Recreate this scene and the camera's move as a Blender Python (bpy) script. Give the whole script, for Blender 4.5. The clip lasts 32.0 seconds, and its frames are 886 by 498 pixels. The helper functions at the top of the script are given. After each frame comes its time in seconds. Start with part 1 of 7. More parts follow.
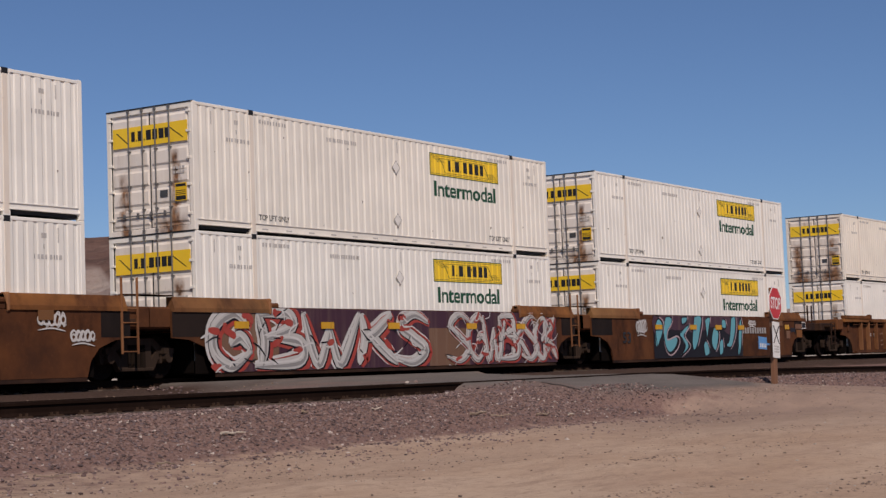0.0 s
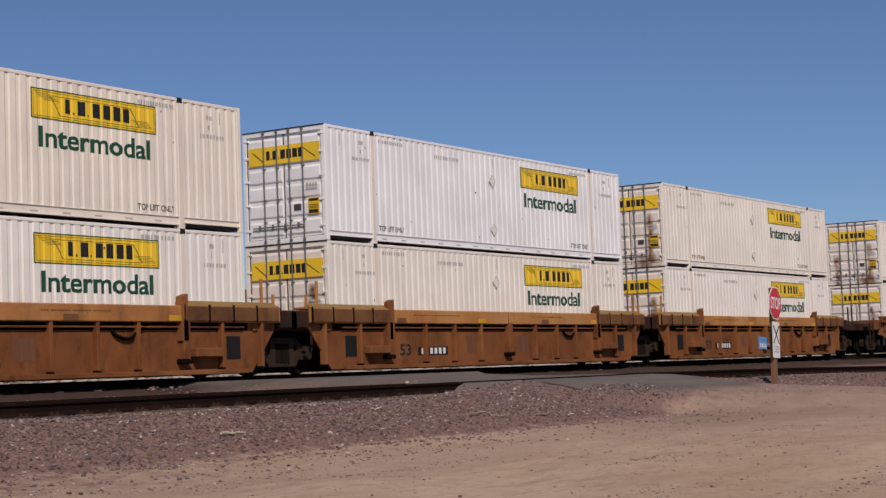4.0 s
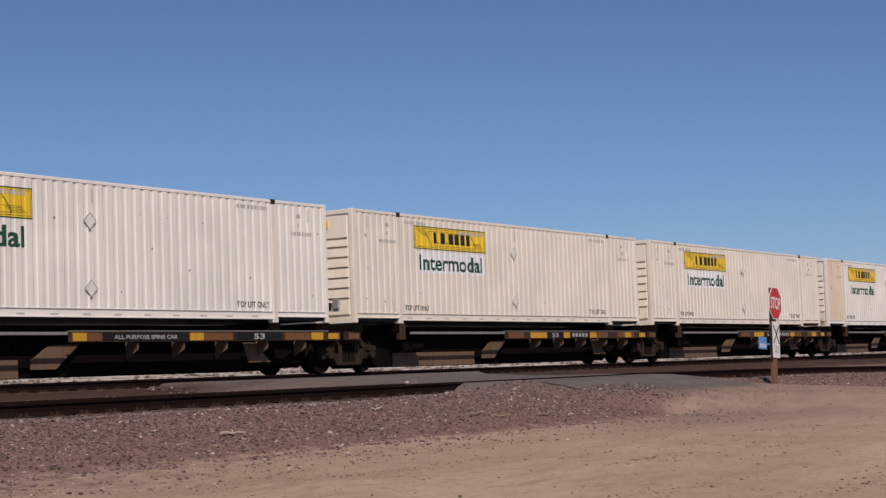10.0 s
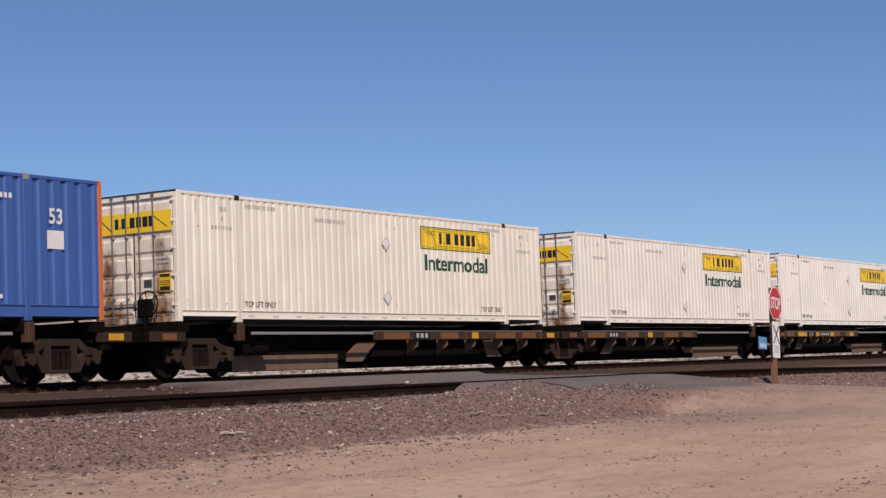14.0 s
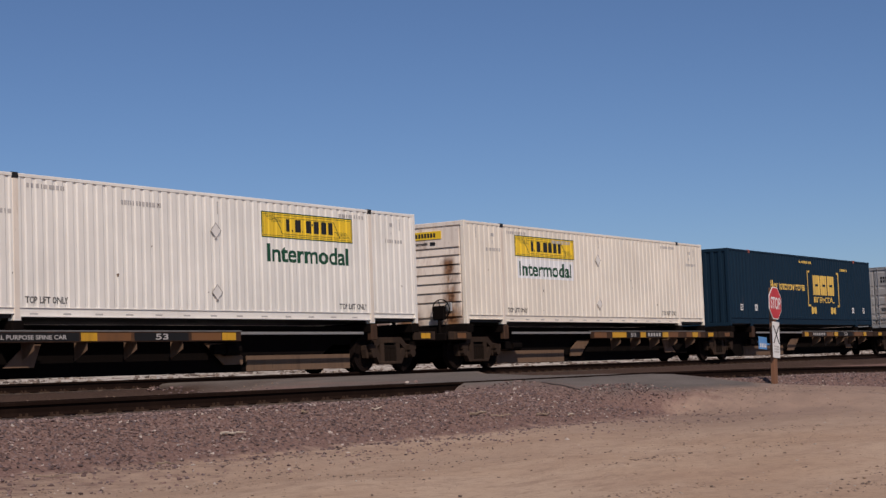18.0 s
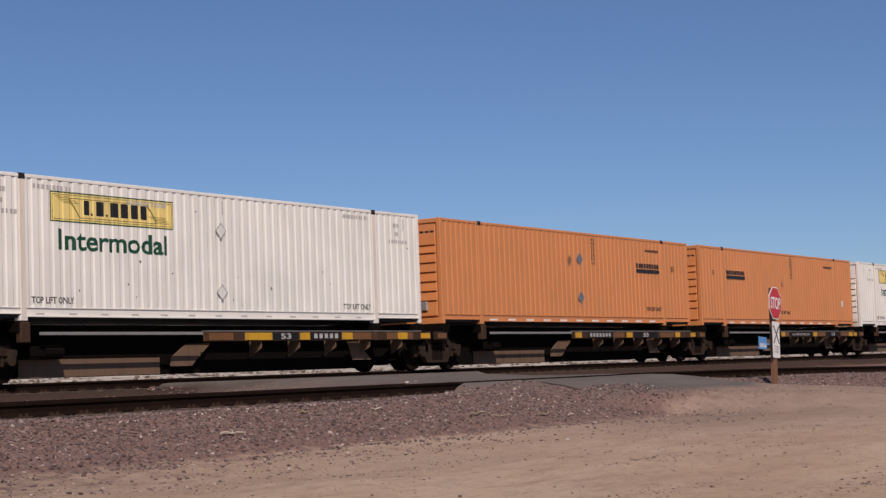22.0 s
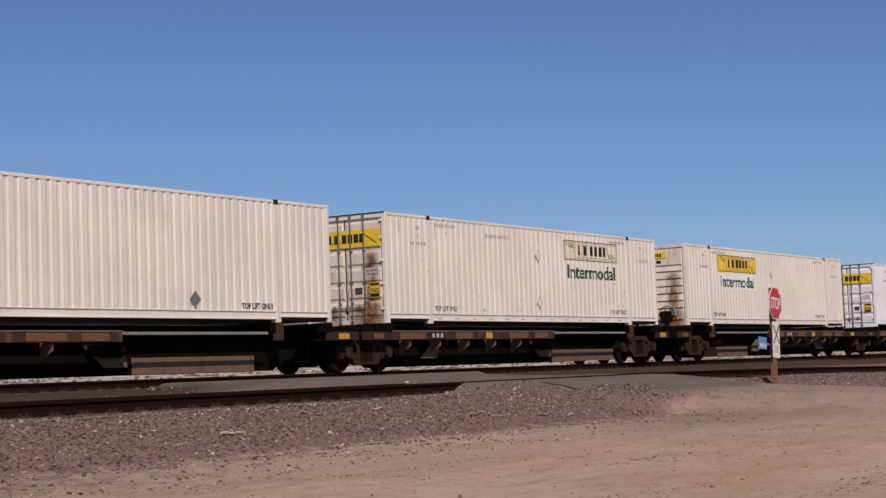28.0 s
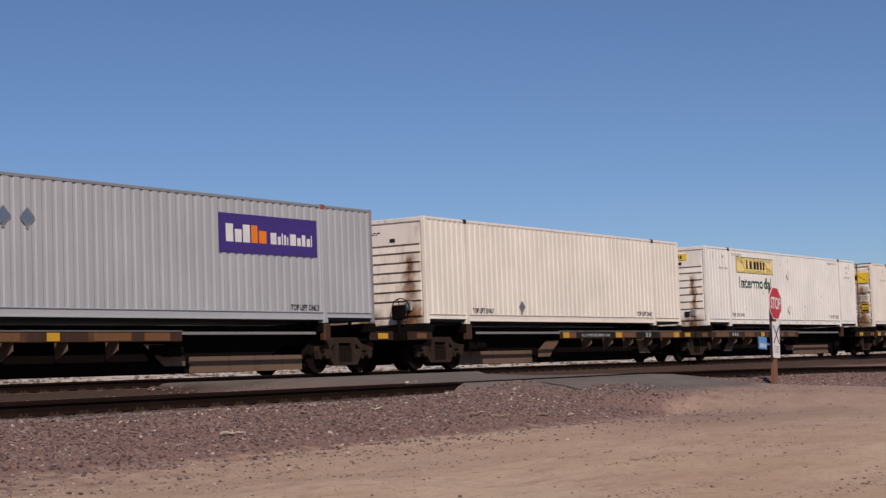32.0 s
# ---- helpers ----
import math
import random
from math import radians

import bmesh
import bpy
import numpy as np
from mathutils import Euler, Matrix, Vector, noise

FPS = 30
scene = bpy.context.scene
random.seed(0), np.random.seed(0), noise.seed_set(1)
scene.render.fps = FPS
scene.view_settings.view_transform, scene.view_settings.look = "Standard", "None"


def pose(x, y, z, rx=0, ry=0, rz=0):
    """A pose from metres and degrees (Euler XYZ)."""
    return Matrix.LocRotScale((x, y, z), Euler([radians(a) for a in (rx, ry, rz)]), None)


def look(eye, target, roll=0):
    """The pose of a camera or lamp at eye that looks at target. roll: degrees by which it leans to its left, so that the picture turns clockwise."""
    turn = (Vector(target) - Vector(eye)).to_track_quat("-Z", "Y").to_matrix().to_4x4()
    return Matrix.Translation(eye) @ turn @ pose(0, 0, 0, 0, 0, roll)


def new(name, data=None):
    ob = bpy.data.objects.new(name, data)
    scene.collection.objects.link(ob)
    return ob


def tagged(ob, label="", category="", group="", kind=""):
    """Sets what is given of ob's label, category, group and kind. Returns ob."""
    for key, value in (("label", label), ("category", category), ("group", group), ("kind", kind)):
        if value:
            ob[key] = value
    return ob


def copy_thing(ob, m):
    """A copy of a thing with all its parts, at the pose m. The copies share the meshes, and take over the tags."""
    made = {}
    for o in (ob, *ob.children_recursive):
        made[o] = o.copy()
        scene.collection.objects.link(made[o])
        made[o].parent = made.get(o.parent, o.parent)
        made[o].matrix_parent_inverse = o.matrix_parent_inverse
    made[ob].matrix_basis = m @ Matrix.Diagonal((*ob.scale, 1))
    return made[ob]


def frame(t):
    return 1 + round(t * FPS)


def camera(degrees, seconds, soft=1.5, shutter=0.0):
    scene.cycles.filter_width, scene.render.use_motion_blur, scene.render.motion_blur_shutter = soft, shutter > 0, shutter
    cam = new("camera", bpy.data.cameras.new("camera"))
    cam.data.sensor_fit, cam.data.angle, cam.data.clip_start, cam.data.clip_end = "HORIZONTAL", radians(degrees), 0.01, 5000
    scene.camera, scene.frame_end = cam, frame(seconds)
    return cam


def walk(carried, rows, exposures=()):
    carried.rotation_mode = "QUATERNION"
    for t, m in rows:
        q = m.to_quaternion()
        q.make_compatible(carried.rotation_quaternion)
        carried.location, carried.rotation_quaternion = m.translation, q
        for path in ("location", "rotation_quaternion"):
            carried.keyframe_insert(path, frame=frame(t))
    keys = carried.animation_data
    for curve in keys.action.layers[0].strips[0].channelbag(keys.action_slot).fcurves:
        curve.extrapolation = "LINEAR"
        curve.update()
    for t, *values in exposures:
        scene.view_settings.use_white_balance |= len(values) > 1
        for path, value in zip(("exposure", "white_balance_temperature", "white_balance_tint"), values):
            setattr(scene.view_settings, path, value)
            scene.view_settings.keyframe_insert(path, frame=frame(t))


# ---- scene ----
# World: x runs along the track (the train goes towards -x), y away from the camera, z = 0 at eye height.
cam = camera(29.644, 32.0, soft=1.4)
YAW, PITCH, ROLL = radians(32.504), radians(4.1795), -2.137
AIM = (math.cos(YAW) * math.cos(PITCH), math.sin(YAW) * math.cos(PITCH), math.sin(PITCH))
PATH = [(0.0, look((0, 0, 0), AIM, ROLL)), (32.0, look((0, 0, 0), AIM, ROLL))]
EXPOSURES = [(0, 0), (1, -0.08), (2, -0.02), (5, 0), (7, 0.07), (9, 0.05), (12.5, -0.02), (13.0, 0.14), (13.5, 0.30), (14, 0.32), (14.5, 0.2), (15, 0.08), (16, 0.0), (18, -0.03), (19, 0.05), (19.5, 0.26), (20, 0.49), (20.5, 0.52),
             (21, 0.46), (21.5, 0.25), (22, 0.1), (22.5, 0.2), (23, 0.34), (24, 0.37), (24.5, 0.25), (25, 0.22), (25.5, 0.3), (26.5, 0.28), (27.5, 0.2), (28, 0.08), (29, 0.0), (30, -0.07), (31, -0.03), (32, 0.11)]
walk(cam, PATH, [(t, stops, 6780, 15) for t, stops in EXPOSURES])

# ---- world and sun ----
SUN_DIR = Vector((-0.52, -0.58, 0.75)).normalized()
world = bpy.data.worlds.new("sky")
scene.world = world
world.use_nodes = True
wn = world.node_tree.nodes
sky = wn.new("ShaderNodeTexSky")
sky.sky_type = "NISHITA"
sky.sun_disc = False
sky.sun_elevation = math.asin(SUN_DIR.z)
sky.sun_rotation = math.atan2(SUN_DIR.x, SUN_DIR.y)
sky.altitude = 2500
sky.air_density, sky.dust_density, sky.ozone_density = 1.0, 2.5, 7.8
wn["Background"].inputs["Strength"].default_value = 0.074
world.node_tree.links.new(sky.outputs[0], wn["Background"].inputs["Color"])
sun_data = bpy.data.lights.new("sun", "SUN")
sun_data.energy, sun_data.angle, sun_data.color = 3.28, radians(0.55), (1.0, 0.895, 0.785)
sun = new("sun", sun_data)
sun.matrix_world = look((0, 0, 60), Vector((0, 0, 60)) - SUN_DIR)

# ---- the train's run ----
SIDE_Y = 24.449          # near face of the containers
TRACK_Y = SIDE_Y + 1.295  # centre of the far track
STACK_Z, SINGLE_Z = 3.335, 1.2955   # floor heights of an upper and of a single container


def run_of(t):
    """How far the train has come along the track at t seconds."""
    q = (t - 16) / 16
    return 19.8 * (t - 16) - 8.184 * q - 5.806 * q ** 2 + 0.565 * q ** 3 - 0.741 * q ** 4


# ---- materials ----
MATS = {}


def principled(name):
    m = bpy.data.materials.new(name)
    m.use_nodes = True
    nt = m.node_tree
    return m, nt, nt.nodes["Principled BSDF"]


def node(nt, kind, **values):
    n = nt.nodes.new(kind)
    for k, v in values.items():
        n.inputs[k].default_value = v
    return n


def mix_rgb(nt, fac, a, b):
    n = nt.nodes.new("ShaderNodeMix")
    n.data_type = "RGBA"
    for sock, v in ((n.inputs[0], fac), (n.inputs[6], a), (n.inputs[7], b)):
        if isinstance(v, (int, float)):
            sock.default_value = v
        elif isinstance(v, tuple):
            sock.default_value = (*v, 1) if len(v) == 3 else v
        else:
            nt.links.new(v, sock)
    return n.outputs[2]


def ramp(nt, src, lo, hi, a=0.0, b=1.0):
    n = nt.nodes.new("ShaderNodeMapRange")
    nt.links.new(src, n.inputs[0])
    for i, v in zip((1, 2, 3, 4), (lo, hi, a, b)):
        n.inputs[i].default_value = v
    return n.outputs[0]


def noise_at(nt, scale, detail=4.0, stretch=(1, 1, 1), rough=0.55, offset=0.0):
    """Noise in the object's own metres, shifted from object to object."""
    tc = nt.nodes.new("ShaderNodeTexCoord")
    info = nt.nodes.new("ShaderNodeObjectInfo")
    mul = nt.nodes.new("ShaderNodeVectorMath")
    mul.operation = "MULTIPLY"
    mul.inputs[1].default_value = stretch
    nt.links.new(tc.outputs["Object"], mul.inputs[0])
    add = nt.nodes.new("ShaderNodeMath")
    add.operation = "MULTIPLY_ADD"
    nt.links.new(info.outputs["Random"], add.inputs[0])
    add.inputs[1].default_value, add.inputs[2].default_value = 37.0, offset
    n = nt.nodes.new("ShaderNodeTexNoise")
    n.noise_dimensions = "4D"
    nt.links.new(mul.outputs[0], n.inputs["Vector"])
    nt.links.new(add.outputs[0], n.inputs["W"])
    n.inputs["Scale"].default_value, n.inputs["Detail"].default_value, n.inputs["Roughness"].default_value = scale, detail, rough
    return n.outputs["Fac"]


def bump(nt, bsdf, height, strength, distance=0.02):
    b = nt.nodes.new("ShaderNodeBump")
    b.inputs["Strength"].default_value, b.inputs["Distance"].default_value = strength, distance
    nt.links.new(height, b.inputs["Height"])
    nt.links.new(b.outputs[0], bsdf.inputs["Normal"])


def paint(name, colour, rust=0.0, grime=0.25, rough=0.5, dirt=(0.30, 0.22, 0.15), streak=1.0, runs_at=()):
    """Painted steel: sun-faded patches, run-down streaks, rust in blotches."""
    if name in MATS:
        return MATS[name]
    m, nt, p = principled(name)
    faded = tuple(c * 0.86 + 0.02 * min(1, c * 4) for c in colour)
    col = mix_rgb(nt, ramp(nt, noise_at(nt, 0.7, 3), 0.35, 0.65), colour, faded)
    runs = ramp(nt, noise_at(nt, 1.0, 5, (5.0, 5.0, 0.35), 0.6, 3.0), 0.50, 0.80, 0, grime * streak)
    col = mix_rgb(nt, runs, col, dirt)
    spots = ramp(nt, noise_at(nt, 9.0, 5, (1, 1, 1), 0.65, 9.0), 0.62, 0.78, 0, grime)
    col = mix_rgb(nt, spots, col, tuple(d * 0.6 for d in dirt))
    if rust:
        blot = ramp(nt, noise_at(nt, 1.0, 6, (2.6, 2.6, 0.55), 0.7, 17.0), 0.62 - 0.25 * rust, 0.74 - 0.22 * rust, 0, min(1, 0.1 + rust * 1.6))
        deep = mix_rgb(nt, noise_at(nt, 6.0, 4), (0.10, 0.045, 0.022), (0.30, 0.15, 0.07))
        col = mix_rgb(nt, blot, col, deep)
    for k, (across, top, wide) in enumerate(runs_at):
        # a rust run down a door, at a place across it and from a height
        sep = nt.nodes.new("ShaderNodeSeparateXYZ")
        nt.links.new(nt.nodes.new("ShaderNodeTexCoord").outputs["Object"], sep.inputs[0])
        wob = nt.nodes.new("ShaderNodeMath")
        wob.operation = "MULTIPLY_ADD"
        nt.links.new(noise_at(nt, 3.0, 4, (1, 1, 0.5), 0.6, 5.0 + k), wob.inputs[0])
        wob.inputs[1].default_value = 0.5
        nt.links.new(sep.outputs["Y"], wob.inputs[2])
        off = nt.nodes.new("ShaderNodeMath")
        off.operation = "SUBTRACT"
        nt.links.new(wob.outputs[0], off.inputs[0])
        off.inputs[1].default_value = across + 0.25
        far = nt.nodes.new("ShaderNodeMath")
        far.operation = "ABSOLUTE"
        nt.links.new(off.outputs[0], far.inputs[0])
        both = nt.nodes.new("ShaderNodeMath")
        both.operation = "MULTIPLY"
        nt.links.new(ramp(nt, far.outputs[0], wide * 0.25, wide, 1, 0), both.inputs[0])
        nt.links.new(ramp(nt, sep.outputs["Z"], top, top - 0.25, 0, 1), both.inputs[1])
        third = nt.nodes.new("ShaderNodeMath")
        third.operation = "MULTIPLY"
        nt.links.new(both.outputs[0], third.inputs[0])
        nt.links.new(ramp(nt, noise_at(nt, 2.2, 5, (1.5, 1.5, 0.6), 0.65, 21.0 + k), 0.28, 0.52, 0, 1.0), third.inputs[1])
        col = mix_rgb(nt, third.outputs[0], col, mix_rgb(nt, ramp(nt, noise_at(nt, 7, 4), 0.35, 0.65), (0.07, 0.03, 0.016), (0.33, 0.17, 0.08)))
    nt.links.new(col, p.inputs["Base Color"])
    p.inputs["Roughness"].default_value = rough
    p.inputs["Specular IOR Level"].default_value = 0.5 if rough < 0.65 else 0.15 if rough < 0.9 else 0.03
    bump(nt, p, noise_at(nt, 40.0, 3), 0.12, 0.004)
    MATS[name] = m
    return m


def plain(name, colour, rough=0.6, metal=0.0, grain=0.15):
    if name in MATS:
        return MATS[name]
    m, nt, p = principled(name)
    col = mix_rgb(nt, ramp(nt, noise_at(nt, 5.0, 4), 0.35, 0.7, 0, 1), colour, tuple(c * (1 - grain) for c in colour))
    nt.links.new(col, p.inputs["Base Color"])
    p.inputs["Roughness"].default_value, p.inputs["Metallic"].default_value = rough, metal
    p.inputs["Specular IOR Level"].default_value = 0.5 if rough < 0.5 or metal else 0.2
    MATS[name] = m
    return m


WHITE = paint("paint white", (0.86, 0.832, 0.765), grime=0.12)
CREAM = paint("paint cream", (0.85, 0.785, 0.675), rust=0.08, grime=0.2)
IVORY = paint("paint ivory", (0.85, 0.805, 0.72), rust=0.06, grime=0.14)
ICE = paint("paint bright white", (0.86, 0.87, 0.88), grime=0.08)

# ---- mesh building ----
class Geo:
    """Vertices and faces of one part."""

    def __init__(self):
        self.v, self.f = [], []

    def add(self, verts, faces):
        n = len(self.v)
        self.v += [tuple(p) for p in verts]
        self.f += [tuple(i + n for i in f) for f in faces]
        return self

    def box(self, x0, x1, y0, y1, z0, z1, b=0.0):
        """A box; with b, the edges seen from outside are chamfered."""
        if not b:
            c = [(x, y, z) for x in (x0, x1) for y in (y0, y1) for z in (z0, z1)]
            return self.add(c, [(0, 1, 3, 2), (4, 6, 7, 5), (0, 4, 5, 1), (2, 3, 7, 6), (0, 2, 6, 4), (1, 5, 7, 3)])
        bm = bmesh.new()
        bmesh.ops.create_cube(bm, size=1)
        for v in bm.verts:
            v.co = ((x0 + x1) / 2 + v.co.x * (x1 - x0), (y0 + y1) / 2 + v.co.y * (y1 - y0), (z0 + z1) / 2 + v.co.z * (z1 - z0))
        bmesh.ops.bevel(bm, geom=bm.edges[:], offset=b, segments=1, affect="EDGES")
        self.take(bm)
        return self

    def take(self, bm):
        bm.verts.index_update()
        self.add([v.co[:] for v in bm.verts], [[v.index for v in f.verts] for f in bm.faces])
        bm.free()

    def tube(self, a, b, r, n=8, r2=None, caps=True):
        a, b = Vector(a), Vector(b)
        r2 = r if r2 is None else r2
        w = (b - a).normalized()
        s = w.orthogonal().normalized()
        t = w.cross(s)
        ring = [(s * math.cos(2 * math.pi * i / n) + t * math.sin(2 * math.pi * i / n)) for i in range(n)]
        self.add([a + d * r for d in ring] + [b + d * r2 for d in ring],
                 [(i, (i + 1) % n, n + (i + 1) % n, n + i) for i in range(n)] + ([tuple(range(n))[::-1], tuple(range(n, 2 * n))] if caps else []))
        return self

    def prism(self, outline, y0, y1):
        """An outline in (x, z) drawn out from y0 to y1."""
        n = len(outline)
        self.add([(x, y0, z) for x, z in outline] + [(x, y1, z) for x, z in outline],
                 [(i, (i + 1) % n, n + (i + 1) % n, n + i) for i in range(n)] + [tuple(range(n))[::-1], tuple(range(n, 2 * n))])
        return self

    def along(self, outline, x0, x1):
        """An outline in (y, z) drawn out along x."""
        n = len(outline)
        self.add([(x0, y, z) for y, z in outline] + [(x1, y, z) for y, z in outline],
                 [(i, (i + 1) % n, n + (i + 1) % n, n + i) for i in range(n)] + [tuple(range(n))[::-1], tuple(range(n, 2 * n))])
        return self


def mesh_of(name, geo, material):
    me = bpy.data.meshes.new(name)
    me.from_pydata(geo.v, [], geo.f)
    bm = bmesh.new()
    bm.from_mesh(me)
    bmesh.ops.recalc_face_normals(bm, faces=bm.faces)
    bm.to_mesh(me)
    bm.free()
    me.materials.append(material)
    return me


def part(name, geo, material, parent, label="", at=None, raw=False):
    me = geo if isinstance(geo, bpy.types.Mesh) else mesh_of(name, geo, material)
    ob = new(name, me)
    ob.parent = parent
    if at is not None:
        ob.matrix_basis = at
    return tagged(ob, label)


def thing(name, label, category, group="", at=None):
    ob = new(name)
    ob.empty_display_size = 0.2
    if at is not None:
        ob.matrix_basis = at
    return tagged(ob, label, category, group)


def structure(name, geo, material, label=""):
    me = geo if isinstance(geo, bpy.types.Mesh) else mesh_of(name, geo, material)
    return tagged(new(name, me), label, kind="structure")


TEXTS = {}


def letters(text, bold=0.023):
    """The outline mesh of a text in the unit square: vertices and faces."""
    if text not in TEXTS:
        cu = bpy.data.curves.new("letters", "FONT")
        cu.body = text
        cu.resolution_u = 3
        cu.offset = bold
        ob = new("letters", cu)
        dg = bpy.context.evaluated_depsgraph_get()
        me = bpy.data.meshes.new_from_object(ob.evaluated_get(dg))
        v = np.array([p.co[:2] for p in me.vertices])
        lo, hi = v.min(0), v.max(0)
        TEXTS[text] = ((v - lo) / (hi - lo), [tuple(p.vertices) for p in me.polygons])
        bpy.data.objects.remove(ob)
        bpy.data.curves.remove(cu)
        bpy.data.meshes.remove(me)
    return TEXTS[text]


def side_text(geo, text, u0, u1, z0, z1, y=-0.004):
    v, f = letters(text)
    return geo.add([(u0 + a * (u1 - u0), y, z0 + b * (z1 - z0)) for a, b in v], f)


def door_text(geo, text, y0, y1, z0, z1, x):
    """On an end wall that faces -x: y0 is where the text begins, y1 < y0 where it ends."""
    v, f = letters(text)
    return geo.add([(x, y0 + a * (y1 - y0), z0 + b * (z1 - z0)) for a, b in v], f)


def side_plate(geo, u0, u1, z0, z1, y=-0.003):
    return geo.add([(u0, y, z0), (u1, y, z0), (u1, y, z1), (u0, y, z1)], [(0, 1, 2, 3)])


def bars(geo, spans, z0, z1, y):
    """Upright bars in place of letters: (start, end, low, high) as parts of the strip's height."""
    for a, b, lo, hi in spans:
        side_plate(geo, a, b, z0 + (z1 - z0) * lo, z0 + (z1 - z0) * hi, y)
    return geo


DRAPES = {}


def stencilled(text, u0, u1, z0, z1, opt):
    """A word painted on the pressed side."""
    key = (text, u0, u1, z0, z1, tuple(opt.values()))
    if key not in DRAPES:
        DRAPES[key] = draped(side_text(Geo(), text, u0, u1, z0, z1, -0.003), opt)
    return DRAPES[key]


def pieces(name, geo, material, parent, label=""):
    """One part for each face."""
    for f in geo.f:
        part(name, Geo().add([geo.v[i] for i in f], [tuple(range(len(f)))]), material, parent, label)


def speckle(name, geo, material, parent, label=""):
    """Marks too small to pick apart, as one part."""
    return tagged(part(name, geo, material, parent, label), kind="stuff")


# ---- ground ----
def lerp(v, pts):
    for (a, p), (b, q) in zip(pts, pts[1:]):
        if v <= b:
            return p + (q - p) * max(0.0, (v - a) / (b - a))
    return pts[-1][1]


BASE_PROFILE = [(-40, -1.75), (0, -1.28), (8, -1.09), (13.5, -0.98), (14.9, -0.42), (16.9, -0.40), (18.6, -0.42), (21.0, -0.42), (23.3, -0.36), (24.3, -0.14),
                (27.2, -0.14), (27.8, -0.18), (28.8, 0.06), (32.2, 0.06), (34, 0.14), (36.0, 0.30), (60, 0.35), (200, 2.0), (700, 9.0), (2500, 12.0)]
ROAD_PROFILE = [(-40, -1.75), (0, -1.28), (5, -1.15), (8.5, -0.99), (11, -0.83), (13.7, -0.56), (15.4, -0.24), (16.2, -0.21), (20, -0.16), (24.3, -0.03), (27.5, -0.03),
                (29, 0.05), (32.2, 0.06), (34, 0.14), (36, 0.30), (60, 0.35), (200, 2.0), (700, 9.0), (2500, 12.0)]
ROAD_LEFT = [(-40, 60), (6, 40), (11, 33), (13.7, 29.2), (16, 25.3), (17.6, 25.8), (19, 27.3), (23.5, 28.2), (25.5, 27.2), (40, 26)]
ROAD_RIGHT = [(-40, 110), (6, 56), (11, 43), (13.0, 37.2), (14.4, 34.9), (16, 33.6), (25.5, 40.8), (40, 42)]


def road_mask(x, y):
    l, r = lerp(y, ROAD_LEFT), lerp(y, ROAD_RIGHT)
    w = 0.45 + 0.06 * max(0.0, 16 - y) + 1.5 * max(0.0, 13.8 - y) + lerp(y, [(13.6, 0.0), (14.2, 1.5), (15.7, 1.5), (15.95, 0.0), (17.6, 0.0), (18.6, 3.4), (23.4, 3.4), (24.2, 0.0)])
    return max(0.0, min(1.0, min((x - l) / w + 0.5, (r - x) / w + 0.5)))


def sag(x):
    """The near track and the ground falling a little towards the far end."""
    return -0.22 * max(0.0, min(1.0, (x - 34) / 22)) ** 1.5


def ground_z(x, y):
    m = road_mask(x, y)
    m = m * m * (3 - 2 * m)
    z = lerp(y, BASE_PROFILE) * (1 - m) + lerp(y, ROAD_PROFILE) * m
    if y < 22:
        z += sag(x) * min(1.0, (22 - y) / 5) * (1 if y > 12 else max(0, (y - 6) / 6))
    k = 0.02 + 0.05 * (y < 13.4) + (0.25 if y > 45 else 0)
    z += noise.noise((x * 0.35, y * 0.5, 0.0)) * k * (1 - 0.8 * m) + noise.noise((x * 1.7, y * 2.1, 5.0)) * 0.014 * (1 - 0.7 * m)
    return z


def steps(spans):
    out = []
    for a, b, n in spans:
        out += [a + (b - a) * i / n for i in range(n)]
    return out + [spans[-1][1]]


